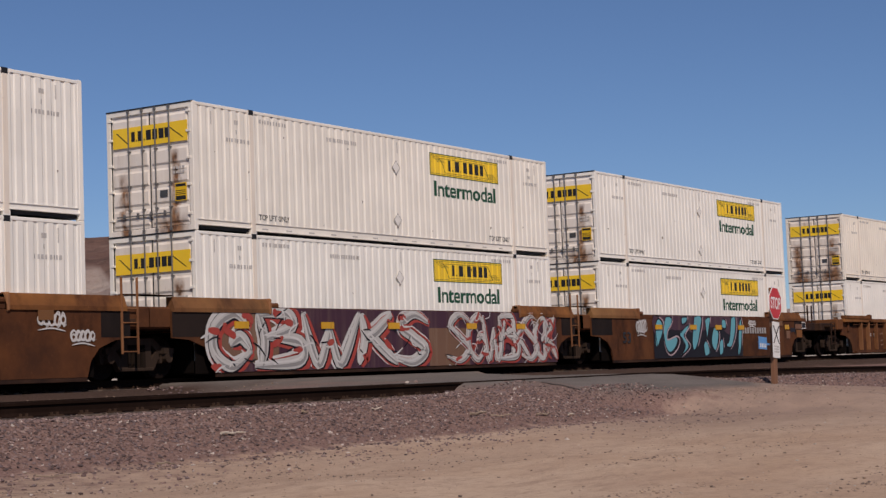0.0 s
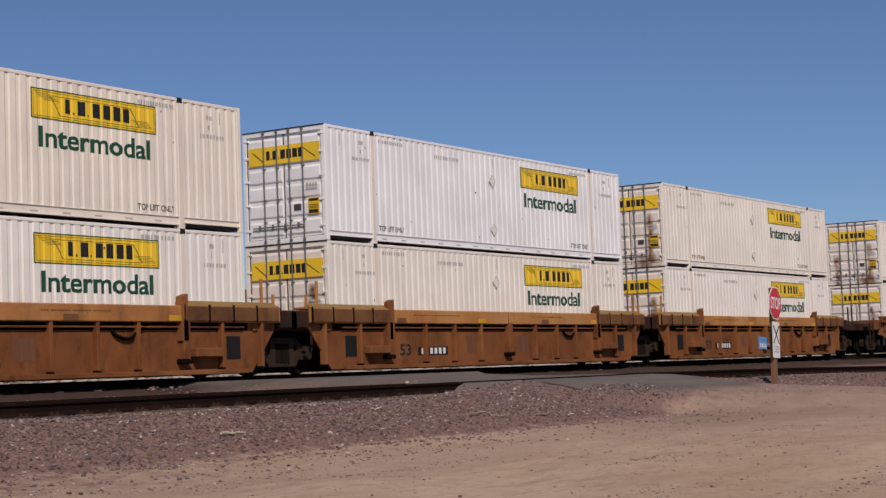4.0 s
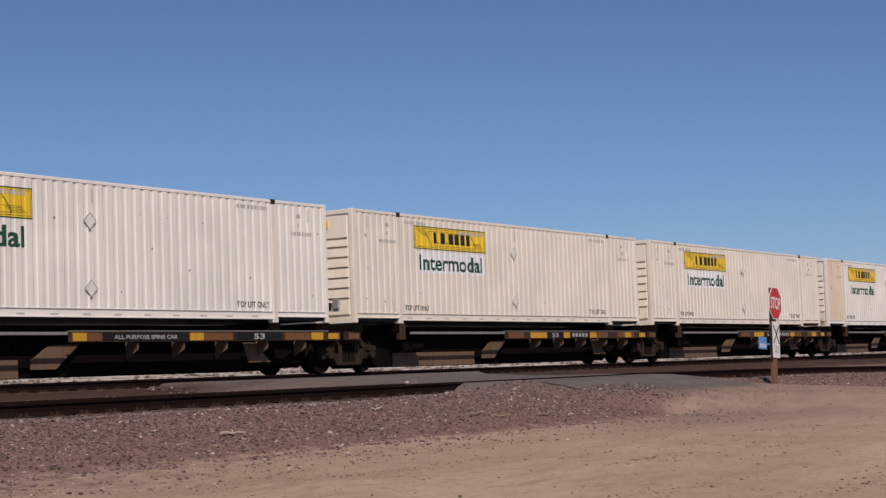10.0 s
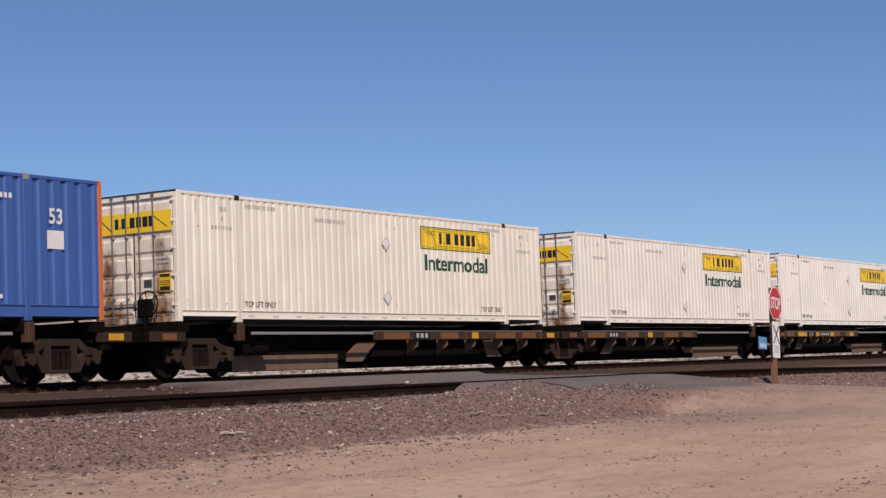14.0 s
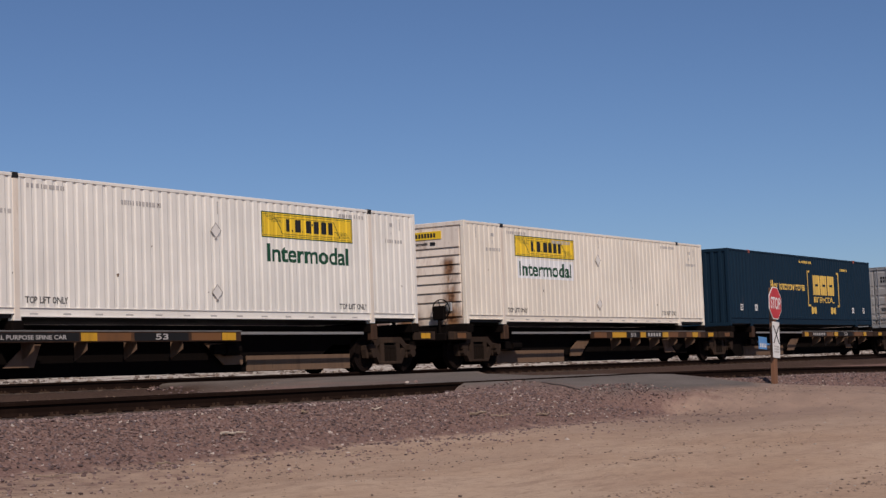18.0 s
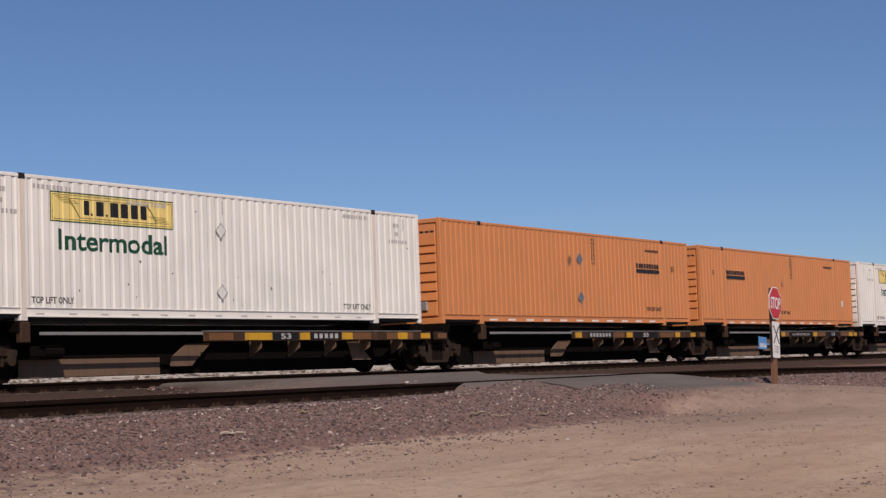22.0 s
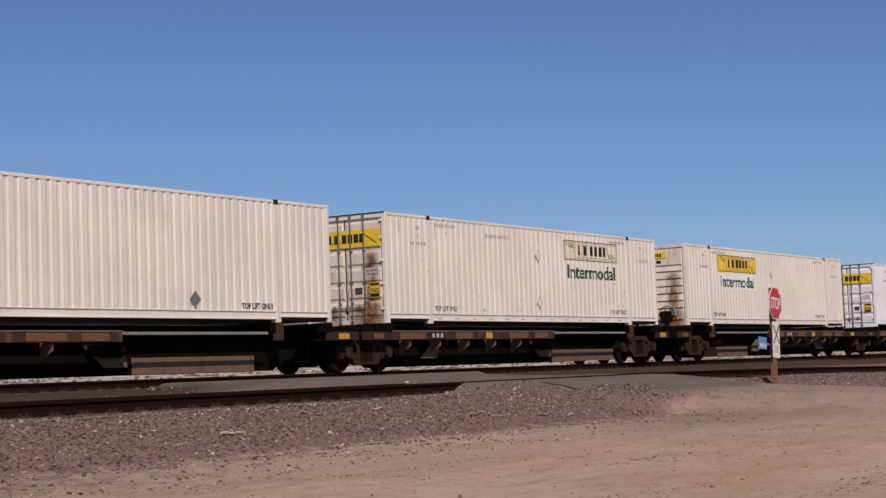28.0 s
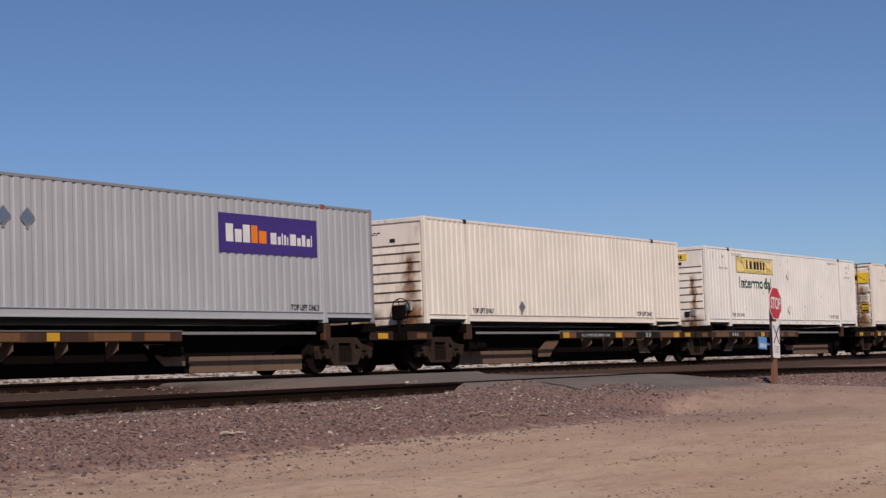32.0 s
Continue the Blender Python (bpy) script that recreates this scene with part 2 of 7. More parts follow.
def ground_material():
    m, nt, p = principled("desert ground")
    z_at = nt.nodes.new("ShaderNodeAttribute")
    z_at.attribute_name = "gravel"
    r_at = nt.nodes.new("ShaderNodeAttribute")
    r_at.attribute_name = "asphalt"
    dirt = mix_rgb(nt, ramp(nt, noise_at(nt, 0.25, 5, (1, 2.2, 1)), 0.35, 0.65), (0.452, 0.320, 0.228), (0.512, 0.385, 0.287))
    dirt = mix_rgb(nt, ramp(nt, noise_at(nt, 1.1, 6, (0.5, 2.0, 1), 0.65), 0.48, 0.66, 0, 0.34), dirt, (0.31, 0.20, 0.145))
    dirt = mix_rgb(nt, ramp(nt, noise_at(nt, 4.0, 7, (0.45, 1, 1), 0.72, 13.0), 0.50, 0.66, 0, 0.5), dirt, (0.265, 0.18, 0.138))
    dirt = mix_rgb(nt, ramp(nt, noise_at(nt, 14, 5, (0.6, 1, 1), 0.7), 0.50, 0.72, 0, 0.5), dirt, (0.22, 0.15, 0.115))
    dirt = mix_rgb(nt, ramp(nt, noise_at(nt, 55, 3), 0.58, 0.72, 0, 0.45), dirt, (0.16, 0.11, 0.085))
    dirt = mix_rgb(nt, ramp(nt, noise_at(nt, 48, 3, (1, 1, 1), 0.5, 9.0), 0.66, 0.72, 0, 0.6), dirt, (0.58, 0.47, 0.37))
    w_at = nt.nodes.new("ShaderNodeAttribute")
    w_at.attribute_name = "trodden"
    dirt = mix_rgb(nt, w_at.outputs["Fac"], dirt, mix_rgb(nt, ramp(nt, noise_at(nt, 2.0, 6, (0.5, 1, 1), 0.7, 31.0), 0.4, 0.62), (0.33, 0.235, 0.185), (0.255, 0.185, 0.150)))
    stone = mix_rgb(nt, ramp(nt, noise_at(nt, 30, 4), 0.35, 0.65), (0.13, 0.08, 0.07), (0.26, 0.17, 0.145))
    # The stone is darker in a band along the far track.
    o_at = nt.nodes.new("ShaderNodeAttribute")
    o_at.attribute_name = "darker_bed"
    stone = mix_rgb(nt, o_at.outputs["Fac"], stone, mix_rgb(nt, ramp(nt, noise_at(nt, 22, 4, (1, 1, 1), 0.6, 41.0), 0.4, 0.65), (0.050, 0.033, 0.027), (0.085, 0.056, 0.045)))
    tar = mix_rgb(nt, ramp(nt, noise_at(nt, 0.6, 5, (1, 3, 1)), 0.35, 0.7), (0.125, 0.11, 0.102), (0.175, 0.155, 0.142))
    tar = mix_rgb(nt, ramp(nt, noise_at(nt, 45, 3), 0.4, 0.7, 0, 0.4), tar, (0.10, 0.09, 0.084))
    edge = nt.nodes.new("ShaderNodeMath")
    edge.operation = "MULTIPLY_ADD"
    nt.links.new(noise_at(nt, 3.0, 5), edge.inputs[0])
    edge.inputs[1].default_value, edge.inputs[2].default_value = 0.9, -0.45
    add = nt.nodes.new("ShaderNodeMath")
    nt.links.new(edge.outputs[0], add.inputs[0])
    nt.links.new(z_at.outputs["Fac"], add.inputs[1])
    col = mix_rgb(nt, ramp(nt, add.outputs[0], 0.35, 0.65), dirt, stone)
    col = mix_rgb(nt, r_at.outputs["Fac"], col, tar)
    p_at = nt.nodes.new("ShaderNodeAttribute")
    p_at.attribute_name = "pale"
    chalk = mix_rgb(nt, ramp(nt, noise_at(nt, 2.2, 5, (1, 2, 1), 0.65), 0.47, 0.62), (0.56, 0.51, 0.45), (0.20, 0.165, 0.14))
    col = mix_rgb(nt, p_at.outputs["Fac"], col, chalk)
    nt.links.new(col, p.inputs["Base Color"])
    p.inputs["Roughness"].default_value = 1.0
    p.inputs["Specular IOR Level"].default_value = 0.06
    bump(nt, p, noise_at(nt, 16, 8, (1, 1, 1), 0.68), 0.7, 0.035)
    return m


xs = steps([(-400, -40, 6), (-40, 6, 12), (6, 62, 280), (62, 130, 60), (130, 500, 20), (500, 3500, 12)])
ys = steps([(-300, -20, 4), (-20, 3, 10), (3, 30, 150), (30, 45, 30), (45, 200, 30), (200, 3000, 16)])
g = Geo()
gv = [(x, y, ground_z(x, y)) for y in ys for x in xs]
nx = len(xs)
gf = [(j * nx + i, j * nx + i + 1, (j + 1) * nx + i + 1, (j + 1) * nx + i) for j in range(len(ys) - 1) for i in range(nx - 1)]
gme = bpy.data.meshes.new("ground")
gme.from_pydata(gv, [], gf)
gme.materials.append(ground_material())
gravel = gme.attributes.new("gravel", "FLOAT", "POINT")
asphalt = gme.attributes.new("asphalt", "FLOAT", "POINT")
def left_grit(x, y):
    """Ballast spilt and trodden into the dirt at the near end."""
    return lerp(y, [(10.9, 0), (11.9, 0.40), (13.2, 0.5)]) * lerp(x, [(12, 1), (18, 0.75), (25, 0.1)])


def ballast_edge(x, y):
    """How far into the ballast: its edge draws back to the track past the crossing."""
    return y - lerp(x, [(29, 0.0), (33, 0.25), (37, 0.35), (60, 0.5)])


def ballast_part(x, y):
    apron = min(1.0, 2.5 * road_mask(x, y)) * lerp(y, [(9.6, 0), (11.2, 0.25), (12.3, 0.40), (13.5, 0.70), (14.1, 0.95), (16.0, 0.95), (17.6, 0.8)]) * lerp(x, [(28, 1), (31, 0.5), (34, 0.25)])
    bed = lerp(ballast_edge(x, y), [(13.1, 0), (13.9, 1), (32.0, 1), (33, 0)]) * (1 - road_mask(x, y))
    return max(0 if y > 14 else left_grit(x, y), bed, apron)


gravel.data.foreach_set("value", [ballast_part(x, y) for x, y, z in gv])
def tar_part(x, y):
    """Worn tar: ragged along its edges, drawn back from the ballast at the near corner."""
    m = road_mask(x, y)
    m = max(0.0, min(1.0, m + (0.55 * noise.noise((x * 1.3, y * 1.6, 7.0)) if 0.02 < m < 0.98 else 0)))
    return m * lerp(y - lerp(x, [(25.9, 1.6), (27.3, 0.75), (30, 0.0)]) + 0.25 * noise.noise((x * 0.9, y * 0.9, 4.0)), [(13.55, 0), (14.05, 1), (30, 1), (34, 0)])


asphalt.data.foreach_set("value", [tar_part(x, y) for x, y, z in gv])
# 1 along the far track's bed, fading out on both sides.
darker_bed = gme.attributes.new("darker_bed", "FLOAT", "POINT")
darker_bed.data.foreach_set("value", [lerp(y + 0.5 * noise.noise((x * 0.7, y, 12.0)), [(22.6, 0), (23.5, 1), (27.8, 1), (28.6, 0)]) for x, y, z in gv])
trodden = gme.attributes.new("trodden", "FLOAT", "POINT")


def wheel_worn(x, y):
    """Dirt darkened by tyres at the mouth of the crossing, and grit kicked about at the near end."""
    mouth = lerp(y + 0.8 * noise.noise((x * 0.25, y * 0.6, 6.0)), [(5.5, 0), (9.0, 0.35), (12.0, 0.95), (15.0, 0.95)]) * lerp(x, [(20, 0), (27, 1)])
    return max(mouth, 0.75 * left_grit(x, y + 1.6) if y < 14 else 0)


trodden.data.foreach_set("value", [wheel_worn(x, y) for x, y, z in gv])
pale = gme.attributes.new("pale", "FLOAT", "POINT")
pale.data.foreach_set("value", [lerp(y, [(32.2, 0), (33.2, 1), (60, 1), (140, 0)]) for x, y, z in gv])
gme.polygons.foreach_set("use_smooth", [True] * len(gf))
structure("ground", gme, None, "tan desert dirt with purple-grey track ballast and a worn paved crossing")

# ---- tracks ----
RUST = paint("rusty rail", (0.015, 0.0085, 0.0065), grime=0.4, rough=0.95, dirt=(0.034, 0.020, 0.014))
STEEL = paint("worn rail head", (0.040, 0.030, 0.026), grime=0.3, rough=0.95, dirt=(0.05, 0.03, 0.02))
WOOD = paint("weathered tie", (0.075, 0.058, 0.05), grime=0.5, rough=0.9)
RAIL = [(-0.076, -0.185), (0.076, -0.185), (0.076, -0.172), (0.02, -0.15), (0.011, -0.13), (0.011, -0.05), (0.037, -0.04), (0.037, -0.004),
        (0.03, 0.0), (-0.03, 0.0), (-0.037, -0.004), (-0.037, -0.04), (-0.011, -0.05), (-0.011, -0.13), (-0.02, -0.15), (-0.076, -0.172)]
RAIL_Z = 0.07           # rail top of the far track
NEAR_Y = 16.0           # near rail of the near track
NEAR_Z = -0.195


def rail(name, y, z, x0, x1, follow):
    g = Geo()
    n = len(RAIL)
    stops = steps([(x0, x1, int((x1 - x0) / 3))])
    for x in stops:
        g.v += [(x, y + a, z + b + (sag(x) if follow else 0)) for a, b in RAIL]
    for k in range(len(stops) - 1):
        g.f += [(k * n + i, k * n + (i + 1) % n, (k + 1) * n + (i + 1) % n, (k + 1) * n + i) for i in range(n)]
    me = mesh_of(name, g, RUST)
    me.materials.append(STEEL)
    for p in me.polygons:
        if p.normal.z > 0.9 and p.center.z > z - 0.02 + (sag(p.center.x) if follow else 0):
            p.material_index = 1
    return structure(name, me, None, "rusty steel rail on wooden ties")


rail("rail_near_1", NEAR_Y, NEAR_Z, -30, 150, True)
rail("rail_near_2", NEAR_Y + 1.51, NEAR_Z, -30, 150, True)
rail("rail_far_1", TRACK_Y - 0.755, RAIL_Z, -60, 500, False)
rail("rail_far_2", TRACK_Y + 0.755, RAIL_Z, -60, 500, False)
g, gp = Geo(), Geo()
for k in range(170):
    x = -20 + k * 0.53
    for yc, zt, fol in ((NEAR_Y + 0.755, NEAR_Z - 0.19, True), (TRACK_Y, RAIL_Z - 0.19, False)):
        dz = zt + (sag(x) if fol else 0) + random.uniform(-0.006, 0.004)
        g.box(x - 0.115, x + 0.115, yc - 1.3 + random.uniform(-0.05, 0.05), yc + 1.3, dz - 0.18, dz, 0.012)
        for yr in (yc - 0.755, yc + 0.755):
            gp.box(x - 0.09, x + 0.09, yr - 0.18, yr - 0.06, dz, dz + 0.022)
            for dx in (-0.05, 0.05):
                gp.box(x + dx - 0.012, x + dx + 0.012, yr - 0.115, yr - 0.085, dz, dz + 0.055)
tagged(new("railroad_tie", mesh_of("railroad_tie", g, WOOD)), "rows of dark weathered wooden ties bedded in ballast", "railroad tie", kind="stuff")
tagged(new("tie_plate", mesh_of("tie_plate", gp, paint("rusty spike", (0.062, 0.039, 0.028), grime=0.4, rough=0.95, dirt=(0.035, 0.02, 0.014)))), "rusty tie plates and spikes along the rail foot", "tie plate", kind="stuff")

# ---- loose stone ----
def stone_material(name, tones):
    m, nt, p = principled(name)
    geo_node = nt.nodes.new("ShaderNodeNewGeometry")
    cr = nt.nodes.new("ShaderNodeValToRGB")
    cr.color_ramp.interpolation = "CONSTANT"
    for k, (at, c) in enumerate(tones):
        e = cr.color_ramp.elements[k] if k < 2 else cr.color_ramp.elements.new(at)
        e.position, e.color = at, (*c, 1)
    nt.links.new(geo_node.outputs["Random Per Island"], cr.inputs[0])
    col = mix_rgb(nt, ramp(nt, noise_at(nt, 60, 3), 0.4, 0.7, 0, 0.35), cr.outputs[0], (0.06, 0.045, 0.04))
    nt.links.new(col, p.inputs["Base Color"])
    p.inputs["Roughness"].default_value = 0.9
    return m


BALLAST_MAT = stone_material("ballast stone", [(0.0, (0.130, 0.084, 0.078)), (0.18, (0.205, 0.132, 0.118)), (0.40, (0.150, 0.108, 0.108)), (0.58, (0.25, 0.170, 0.150)),
                                               (0.76, (0.085, 0.058, 0.055)), (0.88, (0.29, 0.21, 0.185)), (0.975, (0.50, 0.43, 0.38))])
PEBBLE_MAT = stone_material("pebble", [(0.0, (0.24, 0.17, 0.125)), (0.35, (0.16, 0.115, 0.09)), (0.55, (0.32, 0.235, 0.175)), (0.85, (0.10, 0.072, 0.06)), (0.92, (0.46, 0.40, 0.34))])
ROCKS = np.array([(1, 0, 0), (-1, 0, 0), (0, 1, 0), (0, -1, 0), (0, 0, 1), (0, 0, -1)], float)
ROCK_F = np.array([(0, 2, 4), (2, 1, 4), (1, 3, 4), (3, 0, 4), (2, 0, 5), (1, 2, 5), (3, 1, 5), (0, 3, 5)])


def scatter(name, spots, sizes, material, label, category, seed):
    rng = np.random.default_rng(seed)
    n = len(spots)
    v = np.repeat(ROCKS[None], n, 0) * rng.uniform(0.65, 1.25, (n, 6, 1)) + rng.uniform(-0.3, 0.3, (n, 6, 3))
    a = rng.uniform(0, 2 * np.pi, (n, 3))
    for k, (i, j) in enumerate(((0, 1), (1, 2), (0, 2))):
        c, s = np.cos(a[:, k])[:, None], np.sin(a[:, k])[:, None]
        vi, vj = v[:, :, i].copy(), v[:, :, j].copy()
        v[:, :, i], v[:, :, j] = vi * c - vj * s, vi * s + vj * c
    v = v * np.asarray(sizes)[:, None, None] * np.array((1.15, 1.15, 0.8)) + np.asarray(spots)[:, None, :]
    f = (ROCK_F[None] + (np.arange(n) * 6)[:, None, None]).reshape(-1, 3)
    me = bpy.data.meshes.new(name)
    me.from_pydata(v.reshape(-1, 3).tolist(), [], f.tolist())
    me.materials.append(material)
    return tagged(new(name, me), label, category, kind="stuff")


def sow(x0, x1, y0, y1, density, keep, lo, hi, rng, sink=0.2):
    n = int((x1 - x0) * (y1 - y0) * density)
    spots, sizes = [], []
    for x, y, k, s in zip(rng.uniform(x0, x1, n), rng.uniform(y0, y1, n), rng.uniform(0, 1, n), lo + (hi - lo) * rng.uniform(0, 1, n) ** 1.7):
        if k < keep(x, y):
            spots.append((x, y, ground_z(x, y) + s * sink))
            sizes.append(s)
    return spots, sizes


def off_road(x, y):
    return max(0.0, 1 - 1.6 * road_mask(x, y), lerp(x, [(27.5, 0.9), (30.5, 0)]) if y < 14.75 else lerp(x, [(25.9, 0.9), (27.3, 0)]) if y < 15.7 else 0.0)


def shoulder(x, y):
    if y < 13.9 and x < 26:
        return max(0.10 * left_grit(x, y), off_road(x, y) * lerp(y + 0.5 * noise.noise((x * 0.8, 0, 2)), [(12.3, 0.005), (13.0, 0.05), (13.5, 0.22), (14.1, 0.85)]))
    return off_road(x, y) * lerp(ballast_edge(x, y) + 0.5 * noise.noise((x * 0.8, 0, 2)), [(12.3, 0.005), (13.0, 0.05), (13.5, 0.22), (14.1, 0.85), (14.5, 1.0), (30, 1.0)])


rng = np.random.default_rng(7)
spots, sizes = [], []
for args in ((11, 38, 11.2, 15.95, 560, shoulder, 0.012, 0.032), (38, 75, 12.4, 15.95, 160, shoulder, 0.02, 0.042), (14, 60, 16.1, 23.3, 80, off_road, 0.014, 0.036)):
    a, b = sow(*args, rng)
    spots += a
    sizes += b
lump = random.Random(21)
for cx, cy, n, spread in ((24.95, 15.8, 34, 0.34), (25.5, 15.3, 24, 0.4), (26.7, 24.1, 26, 0.4), (25.9, 17.9, 20, 0.35)):
    for k in range(n):
        x, y, size = cx + lump.gauss(0, spread), cy + lump.gauss(0, spread * 0.6), lump.uniform(0.02, 0.06)
        spots.append((x, y, ground_z(x, y) + size * 0.3))
        sizes.append(size)
scatter("ballast", spots, sizes, BALLAST_MAT, "loose purple-grey crushed ballast stones beside the rails", "ballast", 3)


GRIT = [(13.1, 13.2, 1.6, 0.35), (13.8, 11.3, 1.9, 0.30), (17.4, 8.3, 1.5, 0.28), (20.6, 8.1, 1.4, 0.30), (13.2, 6.4, 2.2, 0.30), (14.0, 4.9, 1.3, 0.30), (15.4, 10.4, 1.6, 0.22), (24.0, 9.5, 1.5, 0.3),
        (26.5, 11.6, 2.2, 0.35), (30.5, 12.8, 2.0, 0.5), (17.5, 5.5, 1.4, 0.2), (21.5, 6.2, 1.6, 0.2)]


def patchy(x, y):
    """Grit lies in shallow drifts, with few stones between them."""
    heap = max(math.exp(-((x - a) / w) ** 2 - ((y - b) / h) ** 2) for a, b, w, h in GRIT)
    thin = 0.03 + 0.16 * max(0.0, noise.noise((x * 0.35, y * 0.9, 8.0)))
    return max(thin, 0.75 * heap * (0.5 + max(0.0, 1.4 * noise.noise((x * 1.9, y * 4.0, 2.0))))) * (1 if y < 13 else 0.3)


spots, sizes = sow(5, 50, 3.2, 13.6, 190, patchy, 0.004, 0.021, rng, 0.1)
more, big = sow(10.5, 19, 9.3, 13.0, 260, lambda x, y: lerp(y, [(9.3, 0.05), (11.5, 0.5)]) * lerp(x, [(13, 1), (19, 0.15)]) * max(0.1, 0.45 + 1.4 * noise.noise((x * 1.1, y * 2.2, 9.0))), 0.004, 0.015, rng, 0.1)
spots += more
sizes += big
more, big = sow(24, 40, 10.6, 14.1, 150, lambda x, y: road_mask(x, y) * lerp(y, [(10.6, 0.03), (12.4, 0.2), (13.3, 0.4), (14.1, 0.1)]) * lerp(x, [(29, 1), (34, 0.35)]), 0.006, 0.024, rng)
spots += more
sizes += big
more, big = sow(14, 29, 17.8, 23.8, 26, lambda x, y: max(0.0, 1 - road_mask(x, y)) * max(0.15, 2.5 * noise.noise((x * 0.8, y * 0.8, 3.0))), 0.012, 0.03, rng)
spots += more
sizes += big
scatter("pebble", spots, sizes, PEBBLE_MAT, "scattered pebbles and grit on tan dirt", "pebbles", 4)
spots, sizes = sow(28, 130, 32.6, 41, 11, lambda x, y: max(0.06, min(1.0, 0.35 + 3.0 * noise.noise((x * 0.55, y * 0.5, 1.0)))), 0.03, 0.115, rng, 0.0)
scatter("far_stone", spots, sizes, stone_material("bank stone", [(0.0, (0.15, 0.115, 0.095)), (0.3, (0.21, 0.165, 0.135)), (0.6, (0.10, 0.078, 0.066)), (0.85, (0.30, 0.25, 0.21))]), "dark stones on the pale bank behind the track", "stones", 5)


# ---- twigs and litter on the ballast ----
TWIG = paint("dry twig", (0.30, 0.23, 0.17), grime=0.4, rough=0.9)
PALE_STICK = paint("bleached stick", (0.52, 0.44, 0.36), grime=0.3, rough=0.9)


def twig(x, y, turn, long, thick, material, label):
    rnd = random.Random(int(x * 100))
    s = thing("twig", label, "twig", "twigs by the track", pose(x, y, ground_z(x, y) + 0.03, 0, 0, turn))
    pts = [(long * (k / 4 - 0.5), rnd.uniform(-0.03, 0.03), rnd.uniform(-0.01, 0.025)) for k in range(5)]
    g = Geo()
    for k in range(4):
        g.tube(pts[k], pts[k + 1], thick * (1 - 0.15 * k), 6, thick * (0.85 - 0.15 * k))
    part("stem", g, material, s)
    part("side_shoot", Geo().tube(pts[2], (pts[2][0] + long * 0.22, pts[2][1] + 0.1, 0.05), thick * 0.6, 5, thick * 0.3), material, s)


for x, y, turn, long, thick, pale in ((23.13, 14.14, 10, 0.75, 0.022, 0), (23.5, 13.98, -25, 0.4, 0.015, 0), (24.81, 13.89, 5, 0.55, 0.018, 0), (25.6, 13.8, 20, 0.45, 0.016, 1), (16.9, 14.1, 3, 0.5, 0.02, 1),
                                      (19.1, 14.6, 15, 0.35, 0.014, 0), (14.6, 13.2, 12, 0.35, 0.016, 0), (12.9, 13.1, 8, 0.9, 0.007, 0), (20.9, 14.6, -2, 0.3, 0.012, 1)):
    twig(x, y, turn, long, thick, PALE_STICK if pale else TWIG, "bleached dry stick lying on the ballast" if pale else "crooked brown twig lying on the ballast")

g = Geo()
for k in range(8):
    x, y = 27.25 + 0.05 * k, 15.3 - 0.09 * k
    z = ground_z(x, y) + 0.012
    g.v += [(x - 0.06 + 0.03 * math.sin(k * 2.1), y, z), (x + 0.05 + 0.03 * math.cos(k * 1.7), y + 0.02, z)]
g.f = [(2 * k, 2 * k + 1, 2 * k + 3, 2 * k + 2) for k in range(7)]
tagged(new("road_crack", mesh_of("road_crack", g, plain("tar dark", (0.095, 0.084, 0.077), 0.9))), "dark tarred crack across worn asphalt", "road crack", kind="structure")


# ---- hills ----
RIDGE = [(4, 1.2), (12, 1.5), (20, 1.6), (25.6, 1.85), (26.3, 2.31), (27.5, 2.2), (30, 2.5), (32.7, 2.74), (34.6, 2.74), (36, 2.55), (37.1, 2.72), (38.2, 2.98),
         (39.4, 2.98), (40.2, 3.3), (41.25, 3.85), (42.1, 4.42), (42.9, 4.88), (43.5, 4.98), (45, 4.97), (46.1, 4.94), (46.95, 5.22), (47.6, 5.1), (50, 4.4), (58, 3.0), (75, 2.0)]


def hill_material():
    m, nt, p = principled("bare hillside")
    col = mix_rgb(nt, ramp(nt, noise_at(nt, 0.012, 5), 0.4, 0.62), (0.175, 0.106, 0.086), (0.25, 0.168, 0.138))
    col = mix_rgb(nt, ramp(nt, noise_at(nt, 0.07, 7, (1, 1, 1.6), 0.68, 4.0), 0.48, 0.64, 0, 0.85), col, (0.105, 0.068, 0.058))
    col = mix_rgb(nt, ramp(nt, noise_at(nt, 0.035, 6, (1, 1, 3.0), 0.7, 14.0), 0.60, 0.68, 0, 0.7), col, (0.31, 0.235, 0.195))
    spoil = nt.nodes.new("ShaderNodeAttribute")
    spoil.attribute_name = "tailings"
    grey = mix_rgb(nt, ramp(nt, noise_at(nt, 0.03, 5, (1, 1, 2.0), 0.6, 2.0), 0.42, 0.6), (0.43, 0.355, 0.31), (0.34, 0.265, 0.228))
    grey = mix_rgb(nt, ramp(nt, noise_at(nt, 0.02, 5, (1, 1, 2.2), 0.6, 6.0), 0.57, 0.63, 0, 0.7), grey, (0.22, 0.15, 0.125))
    col = mix_rgb(nt, spoil.outputs["Fac"], col, grey)
    nt.links.new(col, p.inputs["Base Color"])
    p.inputs["Roughness"].default_value, p.inputs["Specular IOR Level"].default_value = 1.0, 0.05
    bump(nt, p, noise_at(nt, 0.08, 8, (1, 1, 1), 0.7, 20.0), 0.9, 6.0)
    return m


